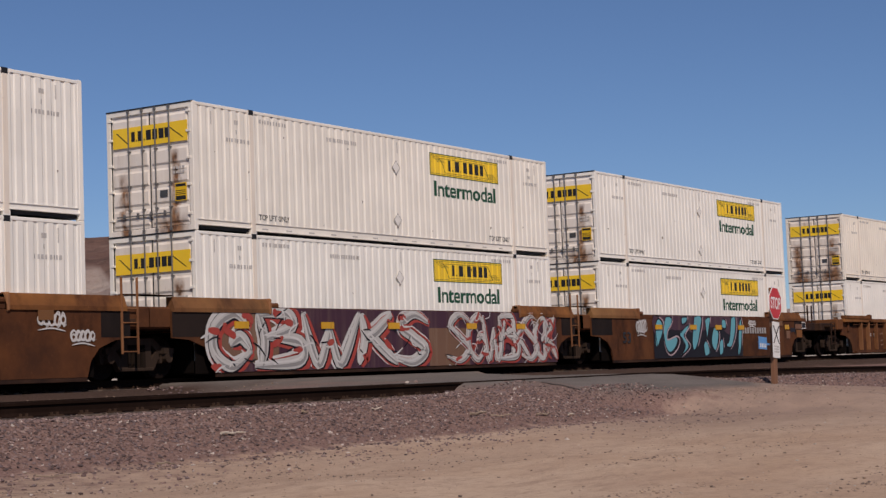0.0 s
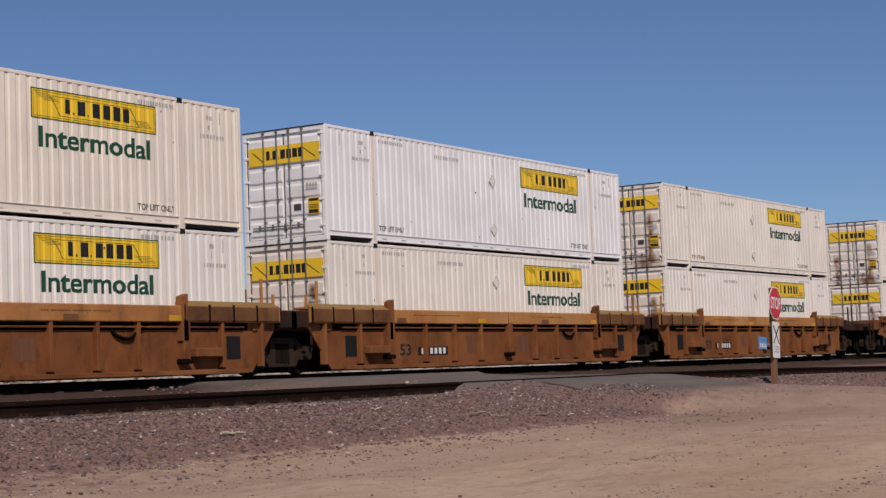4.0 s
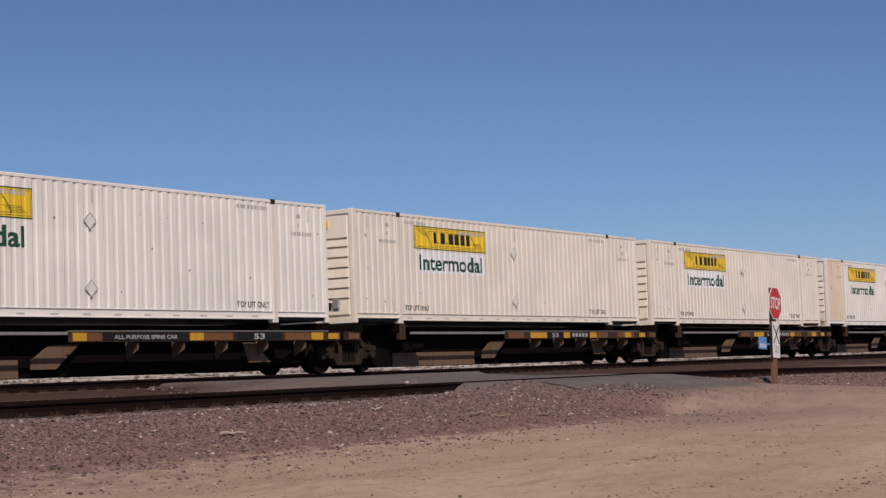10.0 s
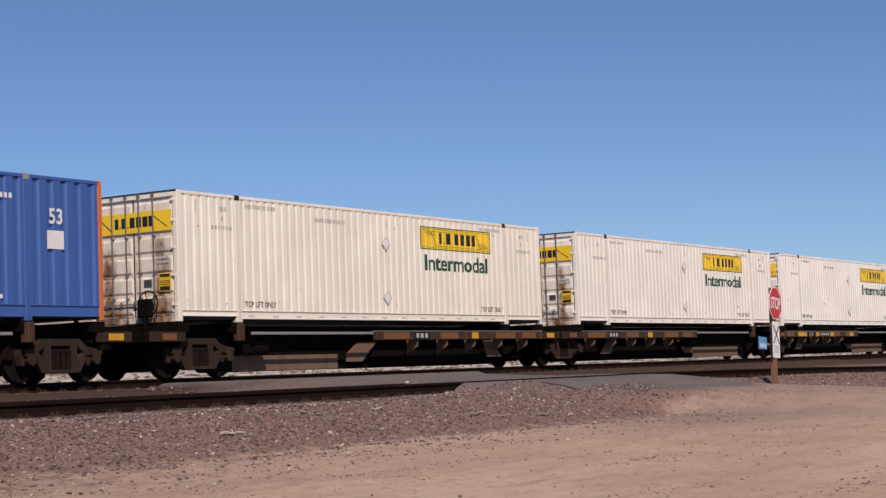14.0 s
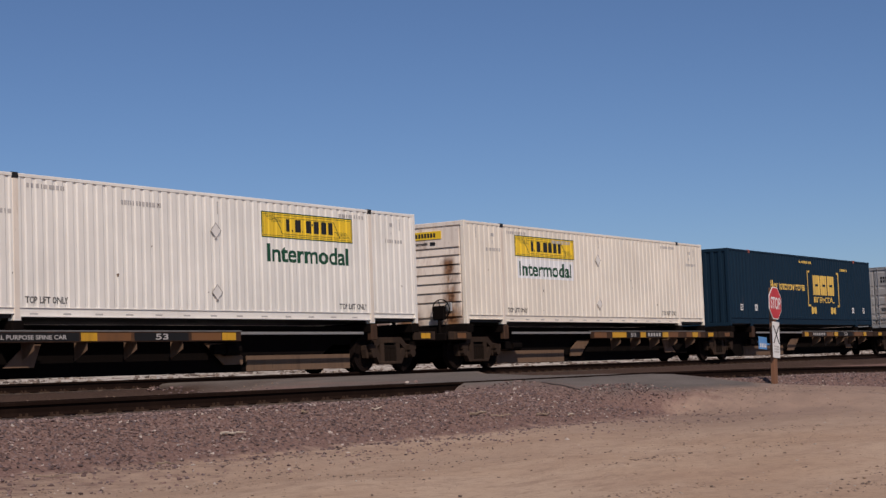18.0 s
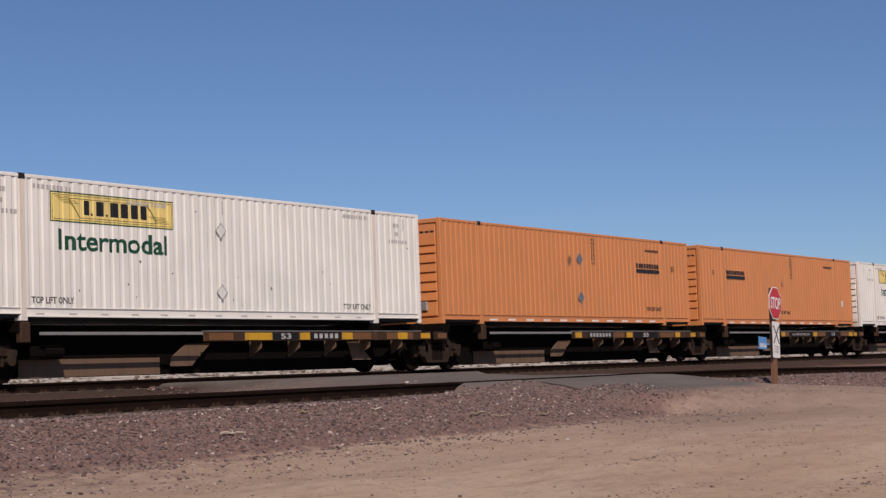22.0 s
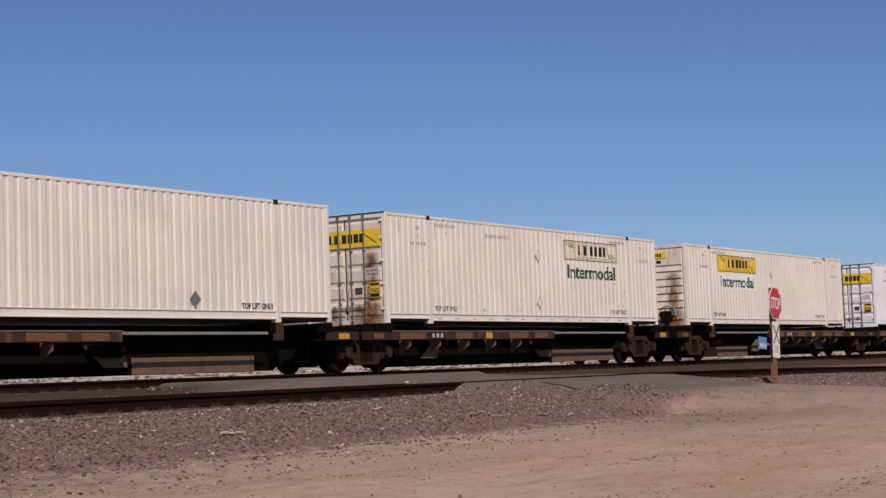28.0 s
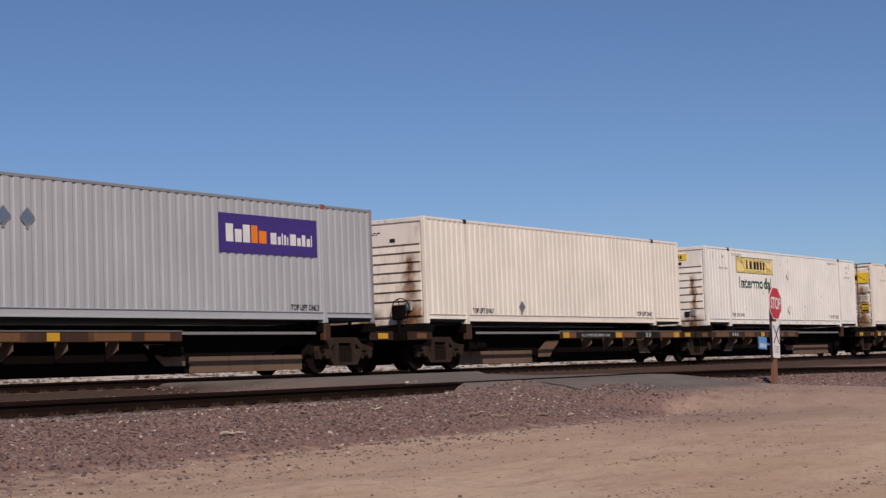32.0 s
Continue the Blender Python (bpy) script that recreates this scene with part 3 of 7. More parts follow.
g = Geo()
azs = steps([(4, 24, 40), (24, 50, 190), (50, 75, 40)])
rad = steps([(430, 900, 30), (900, 1150, 10)])
for r in rad:
    k = (r - 430) / 470
    up = min(1.0, k) ** 1.35 if k < 1 else 1 - 0.5 * ((k - 1) / 0.55) ** 2
    for az in azs:
        a = radians(az)
        x, y = r * math.cos(a), r * math.sin(a)
        top = math.tan(radians(lerp(az, RIDGE))) * 900
        rough = noise.fractal((x * 0.012, y * 0.012, 0), 0.9, 2.1, 5)
        gully = abs(noise.noise((az * 0.55, r * 0.002, 3.0)))
        z = 6 + (top - 6) * up + (rough * 11 - gully * 17) * math.sin(min(1, k) * math.pi) + rough * 1.5 * (k > 0.9)
        g.v.append((x, y, z - 1.5 * (k == 0)))
na = len(azs)
g.f = [(j * na + i, j * na + i + 1, (j + 1) * na + i + 1, (j + 1) * na + i) for j in range(len(rad) - 1) for i in range(na - 1)]
hme = mesh_of("hills", g, hill_material())
PALE_TOP = [(39.2, 1.7), (40.15, 2.6), (41.28, 2.95), (42.02, 3.29), (43.24, 3.40), (43.9, 3.65), (44.5, 3.9), (46.4, 3.5), (49, 2.6)]
tailings = hme.attributes.new("tailings", "FLOAT", "POINT")


def tailing(x, y, z):
    az, up = math.degrees(math.atan2(y, x)), math.degrees(math.atan2(z, math.hypot(x, y)))
    edge = lerp(az, PALE_TOP) + 0.14 * noise.fractal((az * 1.3, up * 1.5, 0), 0.8, 2.0, 4)
    return max(0.0, min(1.0, (edge - up) / 0.07 + 0.5))


tailings.data.foreach_set("value", [tailing(*v) for v in g.v])
hme.polygons.foreach_set("use_smooth", [True] * len(hme.polygons))
tagged(structure("hills", hme, None, "bare reddish-brown desert hills with pale tailings"), kind="structure")


# ---- containers ----
LEN, HIGH, WIDE = 16.15, 2.896, 2.59
BLACK = plain("black steel", (0.02, 0.02, 0.022), 0.55)
DARKROD = plain("dark lock rod", (0.17, 0.165, 0.16), 0.5, 0.3)
GALV = plain("galvanised rod", (0.45, 0.45, 0.45), 0.45, 0.6)
YELLOW = paint("sign yellow", (0.90, 0.59, 0.025), grime=0.12, rough=0.45)
PALEYEL = paint("worn sign yellow", (0.80, 0.72, 0.54), grime=0.2, rough=0.5)
LIGHTYEL = paint("faded sign yellow", (0.86, 0.66, 0.22), grime=0.12, rough=0.45)
GREEN = plain("lettering green", (0.014, 0.075, 0.042), 0.5)
SOFT_INK = plain("worn stencil black", (0.09, 0.088, 0.086), 0.6)
TAN_BAY = paint("tan-stained white paint", (0.80, 0.66, 0.52), rust=0.10, grime=0.4, dirt=(0.40, 0.22, 0.12))
STAINED = paint("stained post", (0.80, 0.72, 0.62), rust=0.12, grime=0.4, dirt=(0.42, 0.28, 0.17))
INK = plain("lettering black", (0.022, 0.022, 0.024), 0.5)
GREY_INK = plain("lettering grey", (0.48, 0.46, 0.44), 0.5)
LABEL_WHITE = plain("label white", (0.75, 0.74, 0.72), 0.5)
LABEL_YELLOW = plain("label yellow", (0.75, 0.47, 0.02), 0.5)
RIM_GREY = plain("placard rim", (0.34, 0.31, 0.29), 0.6, 0.2)
PITCH_U = 0.2842


def corrugated(u0, u1, z0, z1, pitch, depth, flat=0.56, y=0.0):
    """A pressed side sheet: upright flats and valleys."""
    g = Geo()
    n = max(1, round((u1 - u0) / pitch))
    p = (u1 - u0) / n
    line = []
    for k in range(n):
        a = u0 + k * p
        slope = p * 0.13
        line += [(a, 0), (a + p * flat * 0.5, 0), (a + p * flat * 0.5 + slope, depth), (a + p * (1 - flat * 0.5) - slope, depth), (a + p * (1 - flat * 0.5), 0)]
    line.append((u1, 0))
    m = len(line)
    g.v = [(a, y + d, z0) for a, d in line] + [(a, y + d, z1) for a, d in line]
    g.f = [(i, i + 1, m + i + 1, m + i) for i in range(m - 1)]
    return g


def sheet_line(opt):
    """The side's profile as (u, depth) from end to end."""
    line = [(0.0, -0.008)]
    for a, b in BAYS:
        n = max(1, round((b - a) / opt.get("pitch", PITCH_U)))
        p, f, d = (b - a) / n, opt.get("flat", 0.50), opt.get("depth", 0.018)
        line.append((a - 0.001, -0.010))
        for k in range(n):
            c = a + k * p
            line += [(c, 0), (c + p * f * 0.5, 0), (c + p * f * 0.5 + p * 0.13, d), (c + p * (1 - f * 0.5) - p * 0.13, d), (c + p * (1 - f * 0.5), 0)]
        line += [(b, 0), (b + 0.001, -0.010)]
    return line + [(LEN, -0.008)]


def draped(geo, opt):
    """Flat painted faces laid over the pressed side, cut along its folds."""
    line, out, seen = sheet_line(opt), Geo(), {}
    for f in geo.f:
        poly = [geo.v[i] for i in f]
        lo, hi = min(p[0] for p in poly), max(p[0] for p in poly)
        for (a, da), (b, db) in zip(line, line[1:]):
            if b <= lo or a >= hi:
                continue
            cut = poly
            for edge, s in ((a, 1), (b, -1)):
                kept = []
                for p, q in zip(cut, cut[1:] + cut[:1]):
                    fp, fq = (p[0] - edge) * s, (q[0] - edge) * s
                    if fp >= 0:
                        kept.append(p)
                    if (fp > 0 > fq) or (fp < 0 < fq):
                        t = fp / (fp - fq)
                        kept.append(tuple(x + (y - x) * t for x, y in zip(p, q)))
                cut = kept
                if len(cut) < 3:
                    break
            if len(cut) >= 3:
                ids = []
                for p in cut:
                    q = (p[0], p[1] + da + (db - da) * (p[0] - a) / (b - a), p[2])
                    key = tuple(round(c, 4) for c in q)
                    if key not in seen:
                        seen[key] = len(out.v)
                        out.v.append(q)
                    if seen[key] not in ids:
                        ids.append(seen[key])
                if len(ids) > 2:
                    out.f.append(tuple(ids))
    return out


BAYS = ((0.12, 1.99), (2.13, 13.99), (14.13, LEN - 0.12))
RAIL_Y = 0.020      # the bottom rail's face stands back under the sheet


def frame_parts(box, mat, post_mat, opt):
    """Rails, posts, castings, roof and far wall."""
    gap = opt.get("gap", 0.09)
    p1, p2 = 2.06, 14.06
    z_low = opt.get("low", 0.25)
    for (a, b), zb in zip(BAYS, (gap + 0.035, 0.072, gap + 0.035)):
        part("bottom_rail", Geo().box(a, b, RAIL_Y, 0.09, zb, z_low + 0.02, 0.004), opt.get("low_mat", mat), box)
        part("rail_lip", Geo().box(a, b, -0.008, 0.03, zb - 0.004, zb + 0.022, 0.004), mat, box)
        sheet = part("side_panel", corrugated(a, b, z_low, HIGH - 0.06, opt.get("pitch", PITCH_U), opt.get("depth", 0.018), opt.get("flat", 0.50)), opt.get("end_mat", mat) if a < 1 else mat, box)
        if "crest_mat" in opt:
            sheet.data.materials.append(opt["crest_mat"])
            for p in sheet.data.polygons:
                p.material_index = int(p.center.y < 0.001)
        part("sheet_edge", Geo().box(a, b, -0.003, RAIL_Y + 0.003, z_low - 0.004, z_low + 0.010), mat, sheet)
    part("top_rail", Geo().box(0.1, LEN - 0.1, -0.008, 0.06, HIGH - 0.085, HIGH - 0.01, 0.01), opt.get("rail_mat", mat), box)
    for p in (p1, p2):
        part("lift_post", Geo().box(p - 0.075, p + 0.075, -0.010, 0.05, 0.02, HIGH - 0.05, 0.01), opt.get("lift_mat", mat), box)
        part("lift_casting", Geo().box(p - 0.09, p + 0.09, -0.014, 0.16, HIGH - 0.125, HIGH + 0.004, 0.012), opt.get("casting_mat", BLACK), box, "dark steel lifting pocket")
        part("foot_casting", Geo().box(p - 0.10, p + 0.10, -0.008, 0.16, -0.01, 0.10, 0.01), opt.get("foot_mat", mat), box)
    for u in (0.0, LEN - 0.13):
        for y in (-0.008, WIDE - 0.122):
            part("corner_post", Geo().box(u, u + 0.13, y, y + 0.13, 0.0, HIGH, 0.012), post_mat, box)
    part("roof", Geo().box(0.05, LEN - 0.05, 0.06, WIDE - 0.03, HIGH - 0.06, HIGH - 0.012), mat, box)
    part("far_wall", Geo().box(0.13, LEN - 0.13, WIDE - 0.06, WIDE - 0.02, 0.04, HIGH - 0.05), mat, box)
    part("floor", Geo().box(0.05, LEN - 0.05, 0.07, WIDE - 0.06, 0.05, 0.16), BLACK, box)
    part("end_wall", Geo().box(LEN - 0.09, LEN - 0.03, 0.1, WIDE - 0.1, 0.04, HIGH - 0.05), mat, box)


def doors(box, mat, opt):
    """Two leaf doors with lock rods, hinges and handles on the end that faces -x."""
    rod_mat = opt.get("rod_mat", DARKROD)
    part("door_header", Geo().box(0.0, 0.10, 0.1, WIDE - 0.1, HIGH - 0.14, HIGH - 0.02, 0.01), mat, box)
    part("door_sill", Geo().box(0.0, 0.10, 0.1, WIDE - 0.1, 0.0, 0.13, 0.01), opt.get("sill_mat", mat), box)
    part("header_cap", Geo().box(-0.012, 0.06, 0.0, WIDE, HIGH - 0.025, HIGH + 0.004), opt.get("cap_mat", BLACK), box)
    leaf = opt.get("door_mat", mat)
    part("gasket", Geo().box(0.02, 0.05, 0.118, 0.134, 0.1, HIGH - 0.12).box(0.02, 0.05, WIDE - 0.134, WIDE - 0.118, 0.1, HIGH - 0.12).box(0.02, 0.05, 0.13, WIDE - 0.13, 0.128, 0.142), BLACK, box, "black door gasket")
    for k, (a, b) in enumerate(((0.13, 1.285), (1.305, WIDE - 0.13))):
        door = part("door", Geo().box(0.045, 0.075, a, b, 0.13, HIGH - 0.14), leaf, box)
        zs = [0.16, 0.62, 1.06, 1.50, 1.94, HIGH - 0.18]
        for z0, z1 in zip(zs, zs[1:]):
            w = 0.035
            c = [(0.044, a + w, z0 + w), (0.044, b - w, z0 + w), (0.044, b - w, z1 - w), (0.044, a + w, z1 - w)]
            o = [(0.018, a + w + 0.03, z0 + w + 0.05), (0.018, b - w - 0.03, z0 + w + 0.05), (0.018, b - w - 0.03, z1 - w - 0.05), (0.018, a + w + 0.03, z1 - w - 0.05)]
            part("door_panel", Geo().add(c + o, [(0, 1, 5, 4), (1, 2, 6, 5), (2, 3, 7, 6), (3, 0, 4, 7), (4, 5, 6, 7)]), leaf, door)
        part("seal", Geo().box(0.03, 0.08, b if k == 0 else a - 0.02, b + 0.02 if k == 0 else a, 0.13, HIGH - 0.14), BLACK, door, "black rubber door seal")
        for y in ((0.68, 1.10) if k == 0 else (1.49, 1.91)):
            g = Geo().tube((-0.012, y, 0.05), (-0.012, y, HIGH - 0.03), 0.019, 6)
            for z in (0.04, HIGH - 0.09):
                g.box(-0.03, 0.03, y - 0.035, y + 0.035, z, z + 0.07)
            for z in (0.55, 1.1, 1.9):
                g.box(-0.02, 0.03, y - 0.04, y + 0.04, z, z + 0.035)
            part("lock_rod", g, rod_mat, door, "steel door lock rod")
            part("handle", Geo().box(-0.035, -0.015, y - 0.02, y + 0.38, 0.42, 0.45).box(-0.03, 0.03, y + 0.16, y + 0.2, 0.38, 0.5), rod_mat, door)
        for z in (0.35, 1.0, 1.6, 2.2, 2.65):
            yy = 0.1 if k == 0 else WIDE - 0.14
            part("hinge", Geo().box(-0.012, 0.04, yy - 0.05, yy + 0.09, z, z + 0.06, 0.006), opt.get("hinge_mat", mat), door)
    return box


def nose(box, mat, opt):
    """A closed end wall with level ribs."""
    g = Geo().box(0.045, 0.09, 0.12, WIDE - 0.12, 0.06, HIGH - 0.1)
    part("nose_wall", g, mat, box)
    part("door_header", Geo().box(0.0, 0.10, 0.1, WIDE - 0.1, HIGH - 0.13, HIGH - 0.01, 0.012), mat, box)
    part("door_sill", Geo().box(0.0, 0.10, 0.1, WIDE - 0.1, 0.0, 0.16, 0.012), mat, box)
    zs = [0.20, 0.62, 0.88, 1.14, 1.40, 1.66, 1.92, 2.14, 2.74]
    for z0, z1 in zip(zs, zs[1:]):
        o = 0.030
        c = [(0.044, 0.16, z0), (0.044, WIDE - 0.16, z0), (0.044, WIDE - 0.16, z1), (0.044, 0.16, z1)]
        d = [(-0.018, 0.18, z0 + o), (-0.018, WIDE - 0.18, z0 + o), (0.020, WIDE - 0.18, z1 - 0.012), (0.020, 0.18, z1 - 0.012)]
        part("rib_panel", Geo().add(c + d, [(0, 1, 5, 4), (1, 2, 6, 5), (2, 3, 7, 6), (3, 0, 4, 7), (4, 5, 6, 7)]), mat, box)
    part("vent", Geo().box(-0.03, 0.02, 0.72, 0.92, 0.34, 0.54, 0.01), BLACK, box, "black vent box")
    part("junction_box", Geo().box(-0.06, 0.02, 0.46, 0.66, 0.36, 0.62, 0.02), GALV, box, "grey junction box")
    part("gland", Geo().box(-0.03, 0.02, 0.95, 1.12, 2.24, 2.34, 0.008), BLACK, box)


def carrier_board(parent, u0, z0, pale=False, backing=False):
    """The yellow board with dark marks, painted on the pressed side, and the word under it."""
    w, h = 3.64, 0.615
    board = part("carrier_board", draped(side_plate(Geo(), u0, u0 + w, z0, z0 + h, -0.002), {}), (YELLOW, PALEYEL, LIGHTYEL, YELLOW)[pale], parent, "yellow carrier board with dark block marks")
    g = Geo()
    for m, t in ((0.0, 0.026), (0.055, 0.010)):
        for a, b, c, d in ((m, w - m, m, m + t), (m, w - m, h - m - t, h - m), (m, m + t, m + t, h - m - t), (w - m - t, w - m, m + t, h - m - t)):
            side_plate(g, u0 + a, u0 + b, z0 + c, z0 + d, -0.004)
    part("board_edge", draped(g, {}), GREEN, board)
    for a, b, lo, hi in ((0.93, 1.08, 0.0, 1.0), (1.14, 1.19, 0, 0.16), (1.28, 1.50, 0, 1), (1.56, 1.61, 0, 0.16), (1.71, 1.94, 0, 1), (2.02, 2.24, 0, 1), (2.32, 2.54, 0, 1), (2.61, 2.81, 0, 1)):
        part("mark", draped(bars(Geo(), [(u0 + a, u0 + b, lo, hi)], z0 + 0.17, z0 + 0.47, -0.004), {}), INK, board)
    g = Geo()
    for k in range(5):
        zz = z0 + h - 0.09 - 0.032 * k
        side_plate(g, u0 + 0.12 + 0.06 * k, u0 + 0.52 + 0.07 * k, zz - 0.012, zz, -0.004)
        zz = z0 + 0.11 + 0.032 * k
        side_plate(g, u0 + w - 0.50 - 0.07 * k, u0 + w - 0.14 - 0.03 * k, zz, zz + 0.012, -0.004)
    for a in (0.50, 2.80):
        g.add([(u0 + a, -0.004, z0 + h - 0.12), (u0 + a + 0.035, -0.004, z0 + h - 0.12), (u0 + a + 0.33, -0.004, z0 + 0.1), (u0 + a + 0.295, -0.004, z0 + 0.1)], [(0, 1, 2, 3)])
    for a, c, d in ((0.55, 2.80, h - 0.13), (0.83, 3.10, 0.10)):
        side_plate(g, u0 + a, u0 + c, z0 + d, z0 + d + 0.014, -0.004)
    speckle("scroll", draped(g, {}), plain("scroll olive", (0.20, 0.16, 0.03), 0.5), board)
    if backing:
        part("word_ground", draped(side_plate(Geo(), u0 + 0.10, u0 + 3.55, z0 - 0.64, z0 - 0.06, -0.0015), {}), ICE, parent, "fresh white paint behind the word")
    part("lettering", stencilled("Intermodal", u0 + 0.20, u0 + 3.42, z0 - 0.57, z0 - 0.14, {}), GREEN, parent, "dark green word Intermodal")


def side_marks(box, seed=0, rough_side=False):
    """Small stencils and plain marks on a side."""
    for u in (2.28, 12.68):
        part("lettering", stencilled("TOP LIFT ONLY", u, u + 1.16, 0.335, 0.475, {}), SOFT_INK, box, "black stencil TOP LIFT ONLY")
    g, dash = Geo(), Geo()
    rnd = random.Random(5 + seed)
    for u, w, z, h in ((2.35, 1.1, 2.62, 0.09), (12.75, 1.1, 2.62, 0.09), (5.0, 1.3, 2.45, 0.10), (1.15, 0.8, 2.08, 0.09), (14.75, 0.8, 2.08, 0.09), (1.45, 0.22, 2.5, 0.1), (14.95, 0.22, 2.5, 0.1),
                       (1.5, 0.12, 2.28, 0.1), (15.0, 0.12, 2.28, 0.1)):
        a = u
        while a < u + w - 0.03:
            b = a + rnd.uniform(0.04, 0.09)
            side_plate(g, a, b, z, z + h, -0.005)
            a = b + rnd.uniform(0.02, 0.06)
    for u in (0.62, 15.4, 8.09):
        side_plate(g, u, u + 0.03, 2.42, 2.72, -0.005)
    for k in range(13):
        side_plate(dash, 2.4 + 0.9 * k, 2.62 + 0.9 * k, 0.115, 0.15, RAIL_Y - 0.003)
    speckle("stencil", draped(g, {}), GREY_INK, box, "grey stencil bars")
    speckle("rail_dash", dash, GREY_INK, box, "grey dashes along the bottom rail")
    g = Geo()
    for k in range(34 if rough_side else 12):
        u, z, w = rnd.uniform(0.3, 15.8), 0.35 + 2.2 * rnd.random() ** 1.6, rnd.uniform(0.01, 0.03)
        g.add([(u - w, -0.004, z), (u, -0.004, z - w * rnd.uniform(0.6, 2.5)), (u + w * 1.2, -0.004, z + w * 0.3), (u, -0.004, z + w)], [(0, 1, 2, 3)])
    speckle("scuff", draped(g, {}), plain("scuff brown", (0.13, 0.085, 0.06), 0.8), box, "small dark scuffs and chips")


def diamond(box, u, z, size, mat, label):
    rim = Geo()
    for k in range(4):
        a, b = k * math.pi / 2, (k + 1) * math.pi / 2
        for r0, r1, yy in ((size * 1.10, size * 0.97, -0.017),):
            rim.add([(u + r0 * math.cos(a), yy, z + r0 * math.sin(a)), (u + r0 * math.cos(b), yy, z + r0 * math.sin(b)), (u + r1 * math.cos(b), yy, z + r1 * math.sin(b)), (u + r1 * math.cos(a), yy, z + r1 * math.sin(a))], [(0, 1, 2, 3)])
    rim.box(u - 0.035, u + 0.035, -0.018, 0.0, z - size * 1.2, z - size * 1.02)
    part("placard_rim", rim, RIM_GREY, box, "thin grey rim of a placard holder")
    return part("placard", Geo().add([(u - size, -0.014, z), (u, -0.014, z - size), (u + size, -0.014, z), (u, -0.014, z + size), (u - size, 0, z), (u, 0, z - size), (u + size, 0, z), (u, 0, z + size)],
                                     [(0, 1, 2, 3), (0, 4, 5, 1), (1, 5, 6, 2), (2, 6, 7, 3), (3, 7, 4, 0)]), mat, box, label)


def door_board(box, pale=False):
    y0, y1, z0, z1 = 0.16, 2.40, 2.02, 2.48
    b = part("carrier_board", Geo().box(0.004, 0.02, y0, y1, z0, z1), PALEYEL if pale else YELLOW, box, "yellow carrier board across the doors")
    g = Geo()
    for a, w in ((1.83, 0.11), (1.69, 0.03), (1.63, 0.15), (1.45, 0.03), (1.38, 0.15), (1.19, 0.15), (1.00, 0.15), (0.82, 0.14)):
        g.add([(0.001, a, z0 + 0.12), (0.001, a - w, z0 + 0.12), (0.001, a - w, z0 + 0.35 if w > 0.05 else z0 + 0.16), (0.001, a, z0 + 0.35 if w > 0.05 else z0 + 0.16)], [(0, 1, 2, 3)])
    for a, c in ((2.3, 1.95), (0.72, 0.3)):
        g.add([(0.001, a, z0 + 0.36), (0.001, a - 0.04, z0 + 0.36), (0.001, c - 0.04, z0 + 0.08), (0.001, c, z0 + 0.08)], [(0, 1, 2, 3)])
    pieces("mark", g, INK, b)
    return b


def door_labels(box):
    c = part("caution_label", Geo().box(0.004, 0.02, 0.22, 0.55, 0.68, 1.08), LABEL_YELLOW, box, "yellow warning label on the door")
    g = Geo()
    for z, t in ((0.70, 0.09), (0.82, 0.015), (0.86, 0.015), (0.90, 0.015), (1.00, 0.06)):
        g.add([(0.001, 0.53, z), (0.001, 0.24, z), (0.001, 0.24, z + t), (0.001, 0.53, z + t)], [(0, 1, 2, 3)])
    speckle("stencil", g, INK, c)
    part("data_plate", Geo().box(0.004, 0.02, 0.78, 1.0, 0.80, 0.96), plain("dull plate", (0.10, 0.10, 0.10), 0.4, 0.5), box, "small dark data plate")
    g = Geo()
    for z in (1.40, 1.30):
        for k in range(4):
            g.add([(0.001, 0.6 - 0.09 * k, z), (0.001, 0.53 - 0.09 * k, z), (0.001, 0.53 - 0.09 * k, z + 0.06), (0.001, 0.6 - 0.09 * k, z + 0.06)], [(0, 1, 2, 3)])
    speckle("stencil", g, GREY_INK, box)


def white_box(mat, end, board_u, door_mat, pale=False, plain_side=False, label="", marks=True, dia=(), tan=False):
    box = thing("container", label or "corrugated white steel intermodal container", "container", "train containers")
    frame_parts(box, mat, mat, {"lift_mat": STAINED, **({"end_mat": TAN_BAY} if tan else {})})
    if end == "doors":
        doors(box, mat, {"door_mat": door_mat, "sill_mat": door_mat})
        if not plain_side:
            door_board(box, pale and mat is not CREAM)
        door_labels(box)
    else:
        nose(box, door_mat, {})
        if not plain_side:
            b = part("carrier_board", Geo().box(-0.022, 0.02, 0.75, 1.75, 2.42, 2.64), YELLOW, box, "small yellow carrier board on the nose")
            g = Geo()
            for k in range(7):
                g.add([(-0.025, 1.6 - 0.1 * k, 2.47), (-0.025, 1.53 - 0.1 * k, 2.47), (-0.025, 1.53 - 0.1 * k, 2.59), (-0.025, 1.6 - 0.1 * k, 2.59)], [(0, 1, 2, 3)])
            pieces("mark", g, INK, b)
            part("lettering", door_text(Geo(), "Intermodal", 1.68, 1.20, 2.26, 2.36, -0.022), INK, box)
    if board_u is not None:
        carrier_board(box, board_u, 1.99, pale, end == "nose" and mat is CREAM)
    if marks:
        side_marks(box, len(BOXES), pale == 1 and mat is CREAM)
    for u, z, s, m in dia:
        diamond(box, u, z, s, m, "diamond placard holder")
    return box


SILVER_PLAC = plain("placard grey", (0.20, 0.22, 0.25), 0.5, 0.3)
PALE_PLAC = plain("placard pale", (0.80, 0.775, 0.73), 0.6)


